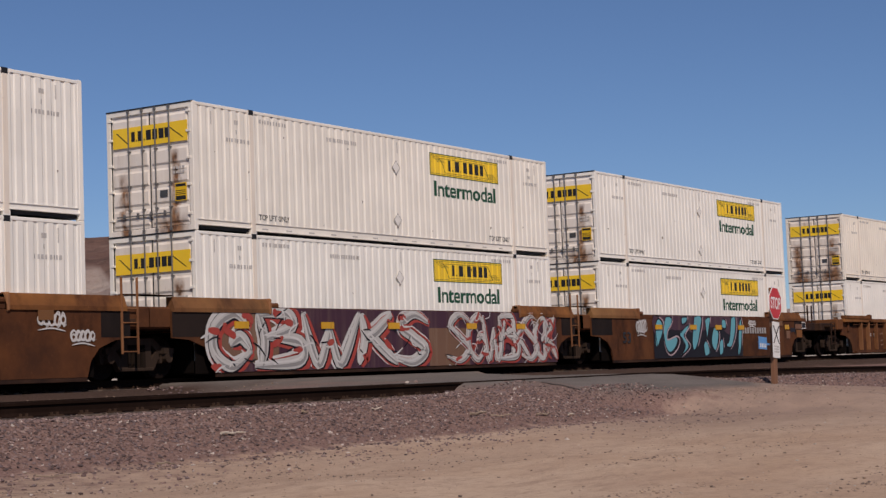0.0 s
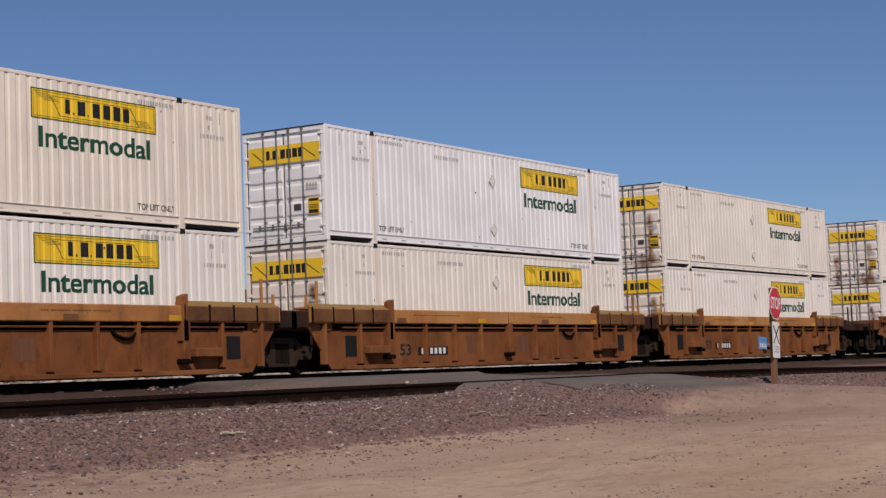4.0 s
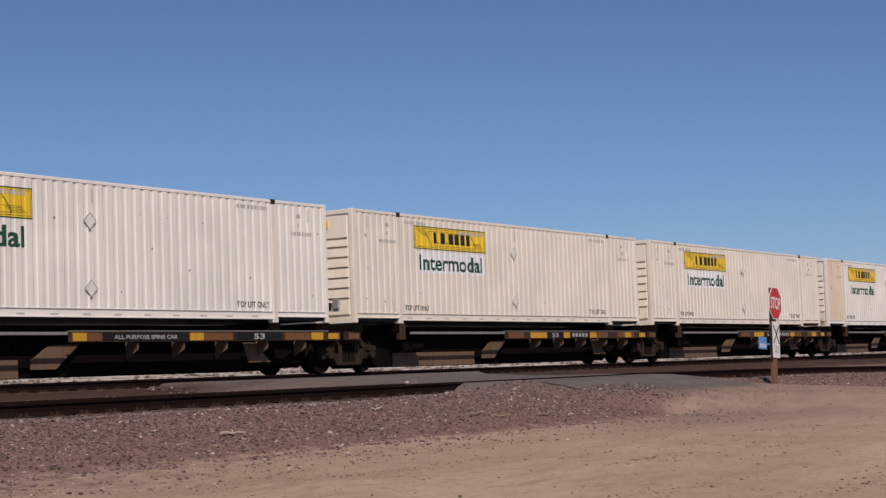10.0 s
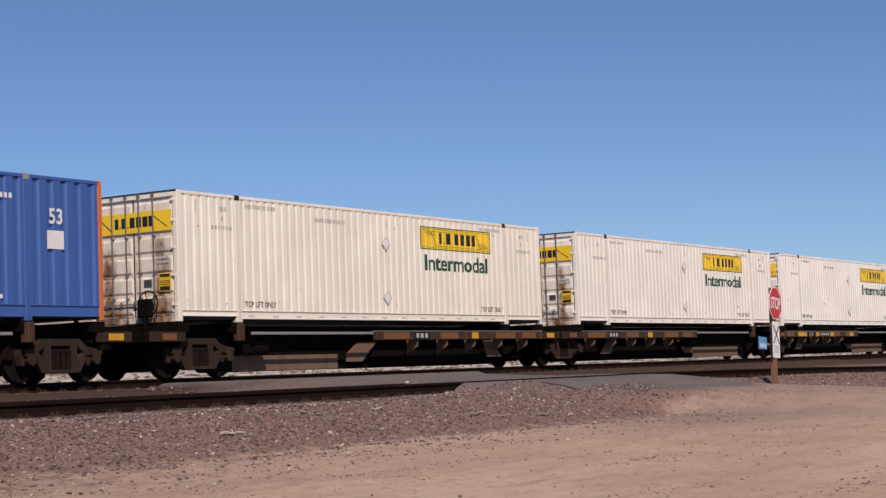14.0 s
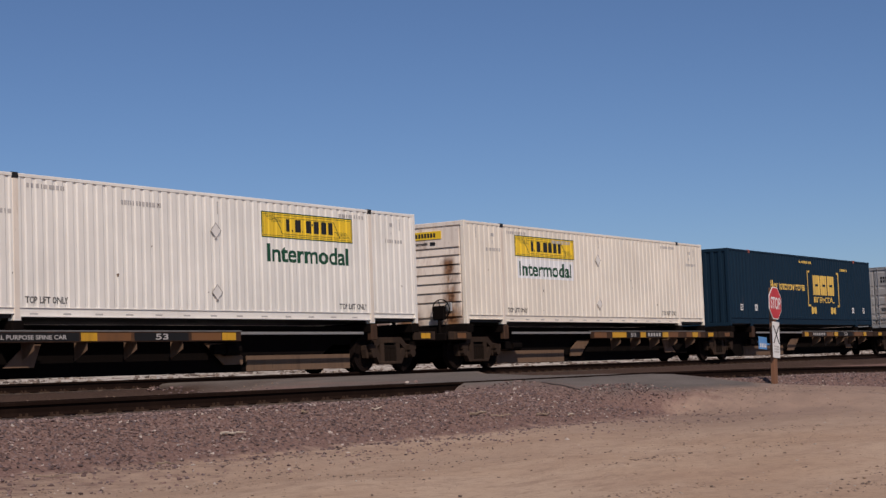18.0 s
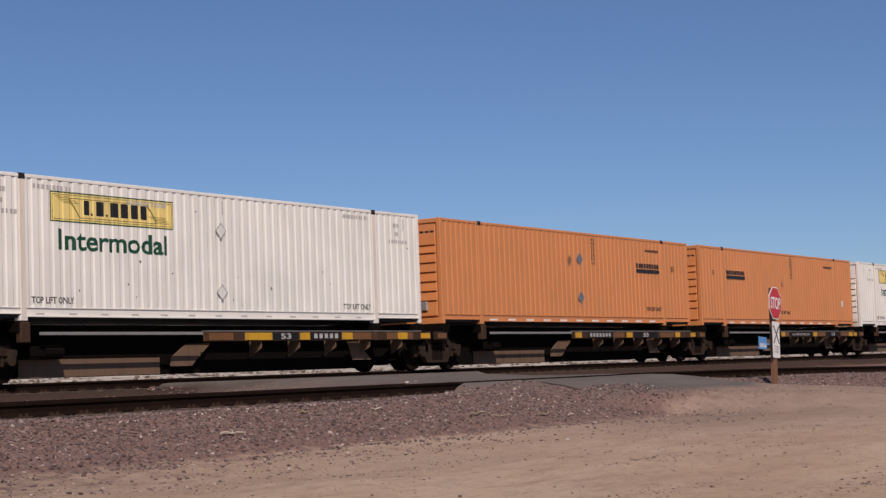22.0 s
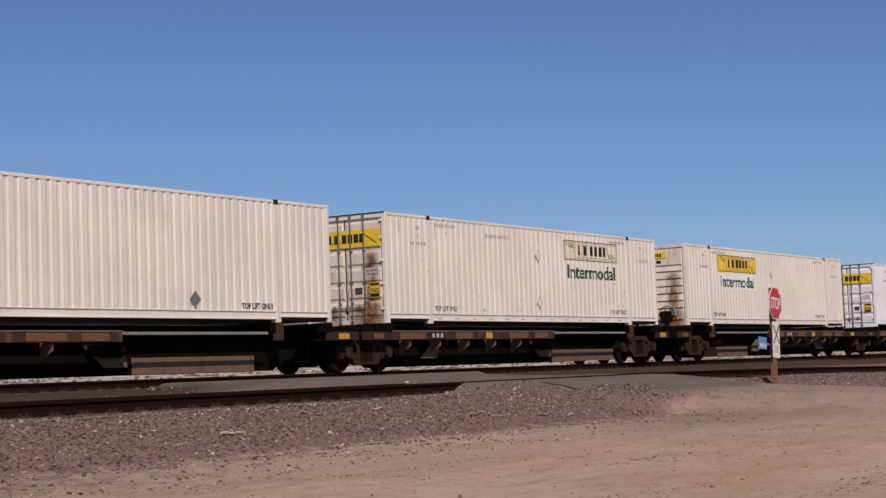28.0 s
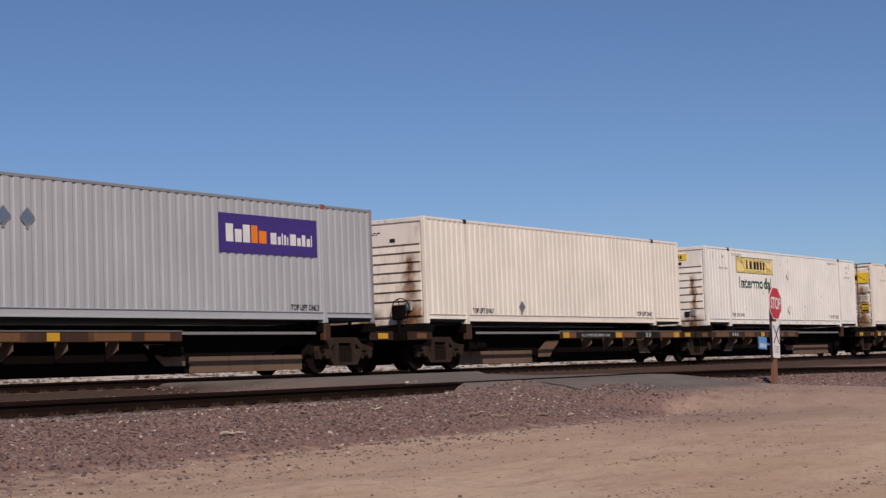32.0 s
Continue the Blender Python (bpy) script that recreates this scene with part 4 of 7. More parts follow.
# ---- stop sign ----
def stop_sign():
    base_z = ground_z(36.53, 14.4)
    s = thing("stop_sign", "red stop sign and white crossing panel on a leaning brown post", "stop sign", at=pose(36.53, 14.4, base_z, 0, 3.2, 0))
    post = paint("post brown", (0.20, 0.10, 0.06), rust=0.2, grime=0.4, rough=0.8)
    part("post", Geo().box(-0.09, 0.09, -0.05, 0.05, -0.3, 2.28, 0.01), post, s, "square brown wooden post")
    red = plain("sign red", (0.55, 0.018, 0.022), 0.4)
    white = plain("sign white", (0.78, 0.77, 0.75), 0.4)
    r = 0.40

    def octagon(k, y0, y1, zc):
        return Geo().prism([(k * math.cos(radians(22.5 + 45 * i)), zc + k * math.sin(radians(22.5 + 45 * i))) for i in range(8)], y0, y1)
    zc = 1.92
    rim = part("sign_plate", octagon(r, -0.075, -0.062, zc), white, s, "octagonal plate with a white rim")
    part("sign_face", octagon(r * 0.94, -0.079, -0.074, zc), red, rim, "red octagon")
    part("lettering", side_text(Geo(), "STOP", -0.30, 0.30, zc - 0.14, zc + 0.14, -0.083), white, rim, "white word STOP")
    panel = part("crossing_panel", Geo().box(-0.21, 0.21, -0.075, -0.062, 0.66, 1.49, 0.004), white, s, "white crossing panel")
    g = Geo()
    for sg in (-1, 1):
        g.add([(-sg * 0.17 - 0.03, -0.079, 0.99), (-sg * 0.17 + 0.03, -0.079, 0.99), (sg * 0.17 + 0.03, -0.079, 1.40), (sg * 0.17 - 0.03, -0.079, 1.40)], [(0, 1, 2, 3)])
    part("cross", g, INK, panel, "black cross")
    g = Geo()
    for z in (0.90, 0.84, 0.78):
        for k in range(4):
            side_plate(g, -0.14 + 0.075 * k, -0.085 + 0.075 * k, z, z + 0.04, -0.079)
    speckle("stencil", g, GREY_INK, panel)
    blue = part("notice_panel", Geo().box(-0.76, -0.28, 0.045, 0.055, 0.84, 1.12, 0.003).box(-0.29, 0.0, 0.045, 0.055, 0.95, 0.99), plain("notice blue", (0.10, 0.30, 0.62), 0.4), s, "blue notice panel")
    g = Geo()
    for k in range(4):
        side_plate(g, -0.70 + 0.1 * k, -0.64 + 0.1 * k, 0.88, 0.97, 0.041)
    speckle("stencil", g, white, blue)


stop_sign()


# ---- wagons ----
def rusty_steel(name, base, dark, pale):
    """Weathered brown wagon steel: dark blotches, soft runs, worn flecks."""
    m, nt, p = principled(name)
    col = mix_rgb(nt, ramp(nt, noise_at(nt, 1.1, 6, (1, 1, 1), 0.62), 0.36, 0.66), base, dark)
    col = mix_rgb(nt, ramp(nt, noise_at(nt, 1.6, 5, (1.6, 1.6, 0.7), 0.6, 3.0), 0.52, 0.72, 0, 0.8), col, tuple(c * 0.5 for c in dark))
    col = mix_rgb(nt, ramp(nt, noise_at(nt, 0.45, 3, (1, 1, 0.3), 0.5, 8.0), 0.50, 0.66, 0, 0.55), col, pale)
    col = mix_rgb(nt, ramp(nt, noise_at(nt, 16.0, 4, (1, 1, 0.8), 0.6, 5.0), 0.60, 0.76, 0, 0.5), col, pale)
    nt.links.new(col, p.inputs["Base Color"])
    p.inputs["Roughness"].default_value, p.inputs["Specular IOR Level"].default_value = 0.85, 0.15
    bump(nt, p, noise_at(nt, 30.0, 4), 0.2, 0.006)
    return m


WELL_BROWN = rusty_steel("wagon brown", (0.108, 0.039, 0.015), (0.050, 0.020, 0.011), (0.165, 0.066, 0.026))
WELL_RUST = rusty_steel("wagon rust brown", (0.21, 0.083, 0.031), (0.088, 0.036, 0.018), (0.28, 0.122, 0.052))
RIB_WORN = rusty_steel("worn rib edge", (0.205, 0.088, 0.037), (0.11, 0.045, 0.021), (0.27, 0.13, 0.062))
CHORD_WORN = rusty_steel("worn top chord", (0.21, 0.082, 0.026), (0.075, 0.030, 0.015), (0.33, 0.145, 0.045))
DECK_BROWN = rusty_steel("end platform brown", (0.045, 0.022, 0.014), (0.018, 0.010, 0.008), (0.08, 0.04, 0.022))
WELL_ORANGE = rusty_steel("wagon orange", (0.235, 0.086, 0.028), (0.135, 0.050, 0.020), (0.29, 0.125, 0.048))
CHORD_ORANGE = rusty_steel("pale orange chord", (0.46, 0.215, 0.070), (0.34, 0.145, 0.050), (0.52, 0.28, 0.11))
GRIME_BLACK = rusty_steel("grimy black steel", (0.016, 0.011, 0.010), (0.008, 0.006, 0.006), (0.035, 0.022, 0.017))
GUIDE_BROWN = rusty_steel("guide plate brown", (0.20, 0.088, 0.035), (0.09, 0.042, 0.022), (0.28, 0.15, 0.06))
LADDER_MAT = rusty_steel("rusty ladder", (0.24, 0.105, 0.045), (0.12, 0.05, 0.025), (0.32, 0.16, 0.08))
# Near black: the deep shade under the wagons is put into this colour.
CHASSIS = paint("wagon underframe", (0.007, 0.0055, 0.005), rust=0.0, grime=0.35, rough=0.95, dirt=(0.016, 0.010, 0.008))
SPINE_BROWN = paint("spine brown", (0.055, 0.030, 0.019), rust=0.3, grime=0.5, rough=0.75, dirt=(0.08, 0.05, 0.035))
TRUCK_MAT = paint("truck casting", (0.038, 0.026, 0.020), rust=0.05, grime=0.5, rough=0.95, dirt=(0.095, 0.062, 0.044))
SPRING_MAT = paint("spring steel", (0.014, 0.010, 0.008), grime=0.5, rough=0.95, dirt=(0.03, 0.019, 0.014))
TROUGH = paint("sill brown", (0.17, 0.108, 0.072), rust=0.15, grime=0.6, rough=0.85, dirt=(0.05, 0.034, 0.026))
WHEEL_MAT = paint("wheel steel", (0.012, 0.008, 0.007), grime=0.4, rough=0.9, dirt=(0.025, 0.015, 0.011))
TREAD = plain("wheel tread", (0.35, 0.33, 0.31), 0.35, 0.9)
REFLECT = paint("yellow reflector", (0.62, 0.32, 0.015), grime=0.45, rough=0.5, dirt=(0.10, 0.05, 0.02))
REFLECT_OLD = paint("faded orange reflector", (0.17, 0.072, 0.022), grime=0.5, rough=0.6, dirt=(0.07, 0.04, 0.02))
SILL_BLACK = plain("stencil black", (0.013, 0.013, 0.014), 0.7)
MID = WIDE / 2
WHEEL_R = 0.457


def wheel_mesh():
    bm_prof = [(0.0, 0.10), (0.10, 0.10), (0.10, 0.06), (0.33, 0.03), (0.37, 0.055), (WHEEL_R - 0.01, 0.055), (WHEEL_R, 0.05), (WHEEL_R + 0.002, -0.05), (WHEEL_R + 0.026, -0.06),
               (WHEEL_R + 0.026, -0.082), (0.37, -0.082), (0.33, -0.05), (0.0, -0.05)]
    g = Geo()
    n, k = 28, len(bm_prof)
    for i in range(n):
        a = 2 * math.pi * i / n
        g.v += [(r * math.sin(a), -y, r * math.cos(a)) for r, y in bm_prof]
    g.f = [(i * k + j, i * k + j + 1, ((i + 1) % n) * k + j + 1, ((i + 1) % n) * k + j) for i in range(n) for j in range(k - 1)]
    return g


WHEELS = []


def wheelset_mesh():
    g = Geo()
    w = wheel_mesh()
    g.add([(x, y - 0.80, z) for x, y, z in w.v], w.f)
    g.add([(x, 0.80 - y, z) for x, y, z in w.v], [f[::-1] for f in w.f])
    g.tube((0, -0.8, 0), (0, 0.8, 0), 0.085, 10)
    for k in range(3):
        a = k * 2.094
        g.box(math.sin(a) * 0.05 - 0.014, math.sin(a) * 0.05 + 0.014, -0.925, -0.90, math.cos(a) * 0.05 - 0.014, math.cos(a) * 0.05 + 0.014)
    return mesh_of("wheelset", g, WHEEL_MAT)


WHEELSET = wheelset_mesh()
FRAME_TOP = [(-1.13, 0.54), (-1.11, 0.66), (-0.74, 0.70), (-0.52, 0.87), (0.52, 0.87), (0.74, 0.70), (1.11, 0.66), (1.13, 0.54), (0.78, 0.53), (0.62, 0.60), (0.44, 0.73), (-0.44, 0.73), (-0.62, 0.60), (-0.78, 0.53)]
FRAME_JAW = [(-1.13, 0.55), (-0.69, 0.54), (-0.72, 0.34), (-0.79, 0.33), (-0.80, 0.46), (-0.98, 0.46), (-1.0, 0.33), (-1.09, 0.35)]
FRAME_LEG = [(-0.76, 0.55), (-0.60, 0.59), (-0.44, 0.40), (-0.36, 0.26), (-0.36, 0.19), (-0.52, 0.19)]


def side_frame(y0, y1):
    g = Geo().prism(FRAME_TOP, y0, y1)
    for s in (1, -1):
        for shape in (FRAME_JAW, FRAME_LEG):
            g.prism([(x * s, z) for x, z in shape][::s], y0, y1)
        g.box(min(s * 0.45, s * 0.27), max(s * 0.45, s * 0.27), y0 + 0.004, y1 - 0.004, 0.24, 0.75)
    return g.box(-0.50, 0.50, y0 - 0.02, y1 + 0.02, 0.17, 0.25, 0.015)


TRUCK_MESH = {}


def truck(car, u):
    """A three-piece truck under a wagon, centred u metres along it."""
    if not TRUCK_MESH:
        for side, (y0, y1) in (("near", (-1.06, -0.92)), ("far", (0.92, 1.06))):
            TRUCK_MESH[side] = mesh_of("side_frame", side_frame(y0, y1), TRUCK_MAT)
        g = Geo()
        s = -1.0
        for dx in (-0.22, -0.08, 0.08, 0.22):
            g.tube((dx, -1.03, 0.25), (dx, -1.03, 0.58), 0.055, 8)
        g.box(-0.30, 0.30, -1.05, -0.98, 0.57, 0.66, 0.02)
        TRUCK_MESH["spring"] = mesh_of("spring_nest", g, SPRING_MAT)
        # Rigging and bolster take the underframe's near black, its shade included.
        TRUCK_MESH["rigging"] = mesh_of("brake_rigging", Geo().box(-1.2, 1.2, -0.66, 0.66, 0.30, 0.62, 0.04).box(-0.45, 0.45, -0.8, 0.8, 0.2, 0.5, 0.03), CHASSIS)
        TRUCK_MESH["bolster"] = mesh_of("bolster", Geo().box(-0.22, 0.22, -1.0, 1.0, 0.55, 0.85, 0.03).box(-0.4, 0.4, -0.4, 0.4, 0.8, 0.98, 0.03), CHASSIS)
        g = Geo()
        g.tube((0, -1.18, 0), (0, -1.04, 0), 0.115, 12)
        g.box(-0.15, 0.15, -1.17, -1.05, 0.08, 0.20)
        TRUCK_MESH["bearing"] = mesh_of("axle_bearing", g, TRUCK_MAT)
    at = pose(u, MID, RAIL_Z - car["floor"])
    tr = part("truck", TRUCK_MESH["bolster"], None, car, "cast steel freight truck", at)
    part("side_frame", TRUCK_MESH["near"], None, tr)
    part("brake_rigging", TRUCK_MESH["rigging"], None, tr, "black brake rigging")
    part("side_frame", TRUCK_MESH["far"], None, tr)
    for turn in (0, 180):
        part("spring_nest", TRUCK_MESH["spring"], None, tr, "", pose(0, 0, 0, 0, 0, turn))
        for dx in (-0.89, 0.89):
            part("axle_bearing", TRUCK_MESH["bearing"], None, tr, "", pose(dx, 0, WHEEL_R, 0, 0, turn))
    for dx in (-0.89, 0.89):
        w = part("wheelset", WHEELSET, None, tr, "", pose(dx, 0, WHEEL_R))
        WHEELS.append(w)
    return tr


def well_car(kind, trucks, ladder_left, ladder_right, base, panel_at=()):
    """A 53-foot well unit; u = 0 is the near end of its containers, z = 0 the lower container's floor."""
    label = {"stencilled": "rust-brown double-stack well wagon with ribbed sides and black stencil panels",
             "smooth": "rust-brown double-stack well wagon with graffiti on its smooth side",
             "ribbed": "rust-brown double-stack well wagon with ribbed sides",
             "heavy": "orange-brown double-stack well wagon with a deep top chord"}[kind]
    car = thing("well_wagon", label, "rail wagon", "well wagons")
    car["floor"] = base
    panels = kind == "stencilled"
    kind = "ribbed" if panels else kind
    mat = WELL_ORANGE if kind == "heavy" else WELL_RUST if panels else WELL_BROWN
    rib_mat = mat if kind == "heavy" else RIB_WORN
    y0, y1 = -0.20, WIDE + 0.20
    zb, zt = 0.15 - base, 1.63 - base
    lo = zt - (0.36 if kind == "heavy" else 0.16)
    arch = 1.13 - base
    for ya, yb, sgn in ((y0, y0 + 0.05, 1), (y1 - 0.05, y1, -1)):
        if kind == "heavy":
            out = [(-0.1, zb), (16.25, zb), (17.1, arch), (17.1, lo + 0.05), (-0.95, lo + 0.05), (-0.95, arch)]
        else:
            out = [(0.36, zb), (15.95, zb), (16.05, zb + 0.32), (16.3, zb + 0.58), (16.75, zb + 0.74), (17.2, zb + 0.78), (17.2, lo + 0.03), (-1.05, lo + 0.03), (-1.05, zb + 0.78), (-0.5, zb + 0.74), (0.0, zb + 0.58), (0.27, zb + 0.32)]
        rec = {"smooth": 0.0, "ribbed": 0.15, "heavy": 0.12}[kind]
        part("side_sheet", Geo().prism(out, ya + rec * sgn, yb + rec * sgn), mat, car)
        if kind != "smooth":
            part("top_chord", Geo().box(-1.0, 17.15, min(ya, yb) - 0.03, max(ya, yb) + 0.05, lo, zt, 0.02), CHORD_ORANGE if kind == "heavy" else CHORD_WORN, car)
        else:
            part("top_chord", Geo().box(2.3, 13.9, ya + 0.004, yb - 0.004, lo + 0.03, zt, 0.01), mat, car)
        out_by = 0.0 if kind == "smooth" else 0.03
        part("bottom_sill", Geo().box(0.36, 15.95, ya - out_by + 0.004, yb + out_by - 0.004, zb - 0.09 if kind == "smooth" else zb - 0.02, zb - 0.002 if kind == "smooth" else zb + 0.08, 0.008), DECK_BROWN if kind == "smooth" else mat, car)
    if kind != "smooth":
        part("air_pipe", Geo().tube((0.3, y0 + 0.06, lo - 0.10), (15.9, y0 + 0.06, lo - 0.10), 0.022, 6), mat, car)
        # Near-black strip that paints the chord's shade along the top of the sheet.
        part("slotted_angle", Geo().box(0.0, 16.1, y0 + rec - 0.012, y0 + rec + 0.01, lo - 0.17, lo - 0.0), CHASSIS, car)
    if kind == "smooth":
        for a, b in ((-1.05, 0.36), (16.35, 17.2)):
            part("black_patch", side_plate(Geo(), a, b, zb + 0.80, lo + 0.02, y0 - 0.004), GRIME_BLACK, car, "grimy black end panel")
    # guides and ribs on the near side
    for a, b in ((-1.0, 2.35), (13.8, 17.1)):
        if kind == "heavy":
            slant = Geo().add([(a, y0 - 0.02, zt), (b, y0 - 0.02, zt), (b, y0 + 0.2, zt + 0.12), (a, y0 + 0.2, zt + 0.12), (a, y0 + 0.22, zt), (b, y0 + 0.22, zt)], [(0, 1, 2, 3), (3, 2, 5, 4), (0, 3, 4), (1, 5, 2), (0, 4, 5, 1)])
            part("container_guide", slant, paint("guide olive", (0.24, 0.15, 0.05), rust=0.3, grime=0.5, rough=0.7), car)
            e = b if a < 0 else a
            part("guide_post", Geo().add([(e - 0.1, y0 - 0.05, lo - 0.4), (e + 0.1, y0 - 0.05, lo - 0.4), (e + 0.1, y0 - 0.05, zt + 0.26), (e - 0.1, y0 - 0.05, zt + 0.2),
                                          (e - 0.1, y0 + 0.12, lo - 0.4), (e + 0.1, y0 + 0.12, lo - 0.4), (e + 0.1, y0 + 0.12, zt + 0.26), (e - 0.1, y0 + 0.12, zt + 0.2)],
                                         [(0, 1, 2, 3), (4, 7, 6, 5), (0, 3, 7, 4), (1, 5, 6, 2), (3, 2, 6, 7), (0, 4, 5, 1)]), mat, car)
            step = (b - a) / 4
            for k in range(4):
                uu = a + step * k
                part("guide_plate", Geo().box(uu + 0.035, uu + step - 0.035, y0 - 0.055, y0 - 0.032, lo + 0.03, zt - 0.015, 0.008), GUIDE_BROWN, car, "brown guide plate")
                part("guide_strap", Geo().box(uu - 0.02, uu + 0.02, y0 - 0.050, y0 - 0.02, lo, zt + 0.03), CHASSIS, car)
        elif kind == "smooth":
            near, far = (b, a) if a < 0 else (a, b)
            s = 1 if a < 0 else -1
            g = Geo()
            prof = [(y0 - 0.035, lo + 0.02), (y0 - 0.035, zt - 0.05), (y0 + 0.06, zt + 0.19), (y0 + 0.20, zt + 0.19), (y0 + 0.20, lo + 0.02)]
            part("container_guide", g.along(prof, a, b), GUIDE_BROWN if a < 0 else CHORD_WORN, car, "slanting rusty end guide")
            part("guide_edge", Geo().box(min(near, near - s * 0.10), max(near, near - s * 0.10), y0 - 0.05, y0 + 0.18, lo - 0.02, zt + 0.20, 0.03), LADDER_MAT, car)
            part("guide_bracket", Geo().box(min(near, near + s * 0.30), max(near, near + s * 0.30), y0 - 0.03, y0 + 0.1, zt - 0.03, zt + 0.10, 0.04), mat, car)
            part("guide_cap", Geo().box(min(far, far - s * 1.0), max(far, far - s * 1.0), y0 + 0.0, y0 + 0.24, zt + 0.195, zt + 0.225, 0.006), DECK_BROWN, car)
        else:
            out = [(a, zt), (b, zt), (b + (0.12 if a < 0 else 0), zt + 0.10), (b, zt + 0.13), (a, zt + 0.13), (a - (0.12 if a > 0 else 0), zt + 0.10)]
            part("container_guide", Geo().prism(out, y0 - 0.06, y0 + 0.14), CHORD_WORN, car)
            e = b if a < 0 else a
            part("guide_horn", Geo().box(e - 0.16, e + 0.16, y0 - 0.075, y0 + 0.1, zt - 0.14, zt + 0.19, 0.05), mat, car)
    if kind != "smooth":
        ribs = [2.26, 3.35, 4.6, 5.97, 7.1, 8.2, 9.3, 10.36, 11.43, 12.6, 13.9] if kind == "ribbed" else [1.03, 4.02, 5.45, 6.83, 9.9, 11.2, 12.4, 15.1]
        if kind == "heavy":
            ribs += [-0.45, 16.5]
        else:
            ribs += [1.28, 15.08]
        for u in ribs:
            part("side_rib", Geo().box(u - 0.045, u + 0.045, y0 - 0.015, y0 + 0.17, zb + 0.1, lo, 0.012), rib_mat, car)
        if kind == "heavy":
            for u in (2.28, 8.36, 13.85):
                part("side_post", Geo().box(u - 0.11, u + 0.11, y0 - 0.05, y0 + 0.15, zb + 0.28, lo + 0.05, 0.015), mat, car)
                part("post_foot", Geo().box(u - 0.17, u + 0.17, y0 - 0.07, y0 + 0.15, zb + 0.22, zb + 0.33, 0.02), CHASSIS, car, "dark hooked post foot")
            for u in ribs:
                part("rib_foot", Geo().box(u - 0.055, u + 0.055, y0 - 0.02, y0 + 0.16, zb + 0.075, zb + 0.13, 0.01), CHASSIS, car)
            for a, b in ((-0.95, 2.3), (2.45, 8.2), (8.5, 13.7), (13.95, 17.1)):
                part("seam", Geo().box(b + 0.04, b + 0.055, y0 - 0.034, y0 - 0.02, lo + 0.004, zt - 0.004), CHASSIS, car)
            for a, w in ((3.4, 2.2), (9.6, 2.0)):
                g = Geo()
                k = a
                while k < a + w:
                    side_plate(g, k, k + 0.055, lo + 0.21, lo + 0.235, y0 - 0.034)
                    k += 0.075 if int(k * 7) % 4 else 0.13
                speckle("stencil", g, GUIDE_BROWN, car, "dark stencil bars")
            for u in (1.3, 14.1):
                part("step_box", Geo().box(u, u + 0.9, y0 - 0.10, y0 + 0.13, zb + 0.36, zb + 0.56, 0.02), mat, car)
            g = Geo()
            side_text(g, "53", 2.9, 3.42, zb + 0.30, zb + 0.60, y0 + 0.116)
            part("lettering", g, INK, car, "black number 53")
            for a in (0.5, 15.35):
                part("stencil_panel", side_plate(Geo(), a, a + 0.48, zb + 0.30, zb + 0.82, y0 + 0.114), SILL_BLACK, car, "black stencil panel")
            num = part("stencil_panel", side_plate(Geo(), 3.75, 5.2, zb + 0.30, zb + 0.52, y0 + 0.112), SILL_BLACK, car, "black stencil panel")
            g = Geo()
            for k in range(6):
                side_plate(g, 3.9 + 0.21 * k, 4.03 + 0.21 * k, zb + 0.33, zb + 0.49, y0 + 0.108)
            speckle("stencil", g, LABEL_WHITE, num, "white stencil bars")
            hose = curve_through([(11.6, y0 + 0.08, lo - 0.06), (11.8, y0 + 0.07, lo - 0.28), (12.2, y0 + 0.07, lo - 0.34), (12.5, y0 + 0.07, lo - 0.14), (12.8, y0 + 0.08, lo - 0.06)], 5)
            g = Geo()
            for p, q in zip(hose, hose[1:]):
                g.tube(p, q, 0.035, 6)
            part("air_hose", g, CHASSIS, car, "drooping black air hose")
            for a, w in ((6.2, 0.5), (9.0, 0.6)):
                part("patch", side_plate(Geo(), a, a + w, zb + 0.33, zb + 0.80, y0 + 0.117), paint("patch brown", (0.16, 0.07, 0.04), grime=0.4, rough=0.7), car)
        elif panels:
            for u in panel_at:
                part("black_patch", Geo().box(u - 0.1, u + 1.15, y0 - 0.036, y0 - 0.029, lo + 0.004, zt - 0.004), SILL_BLACK, car, "black paint on the chord")
                blk = part("stencil_panel", Geo().box(u, u + 1.1, y0 + rec - 0.022, y0 + rec + 0.01, zb + 0.02, lo - 0.02), SILL_BLACK, car, "black stencil panel")
                g = Geo()
                if u < 1:
                    side_text(g, "125T", u + 0.10, u + 0.86, zb + 0.32, zb + 0.60, y0 + rec - 0.027)
                for z, w in ((zb + 0.24, 0.5), (zb + 0.17, 0.3), (zb + 0.10, 0.45), (zb + 0.85, 0.7)):
                    side_plate(g, u + 0.25, u + 0.25 + w, z, z + 0.02, y0 + rec - 0.027)
                part("lettering", g, LABEL_WHITE, blk)
    for k, u in enumerate({"smooth": (14.6,), "ribbed": (6.2, 12.9), "heavy": (2.6, 6.6, 10.2, 13.3)}[kind]):
        part("reflector", side_plate(Geo(), u, u + 0.42, lo + (0.03 if kind != "smooth" else -0.18), lo + (0.15 if kind != "smooth" else 0.02), y0 - 0.036), REFLECT if k % 2 else REFLECT_OLD, car, "yellow reflective patch")
    # end structures over the trucks
    for s, u in ((-1, 0.0), (1, LEN)):
        far_end = (ladder_left if s < 0 else ladder_right)
        a, b = sorted((u + s * 0.10, u + s * (3.25 if far_end else 1.6)))
        part("end_deck", Geo().box(a, b, 0.05, WIDE - 0.05, arch - 0.02, arch + 0.3, 0.03), DECK_BROWN, car)
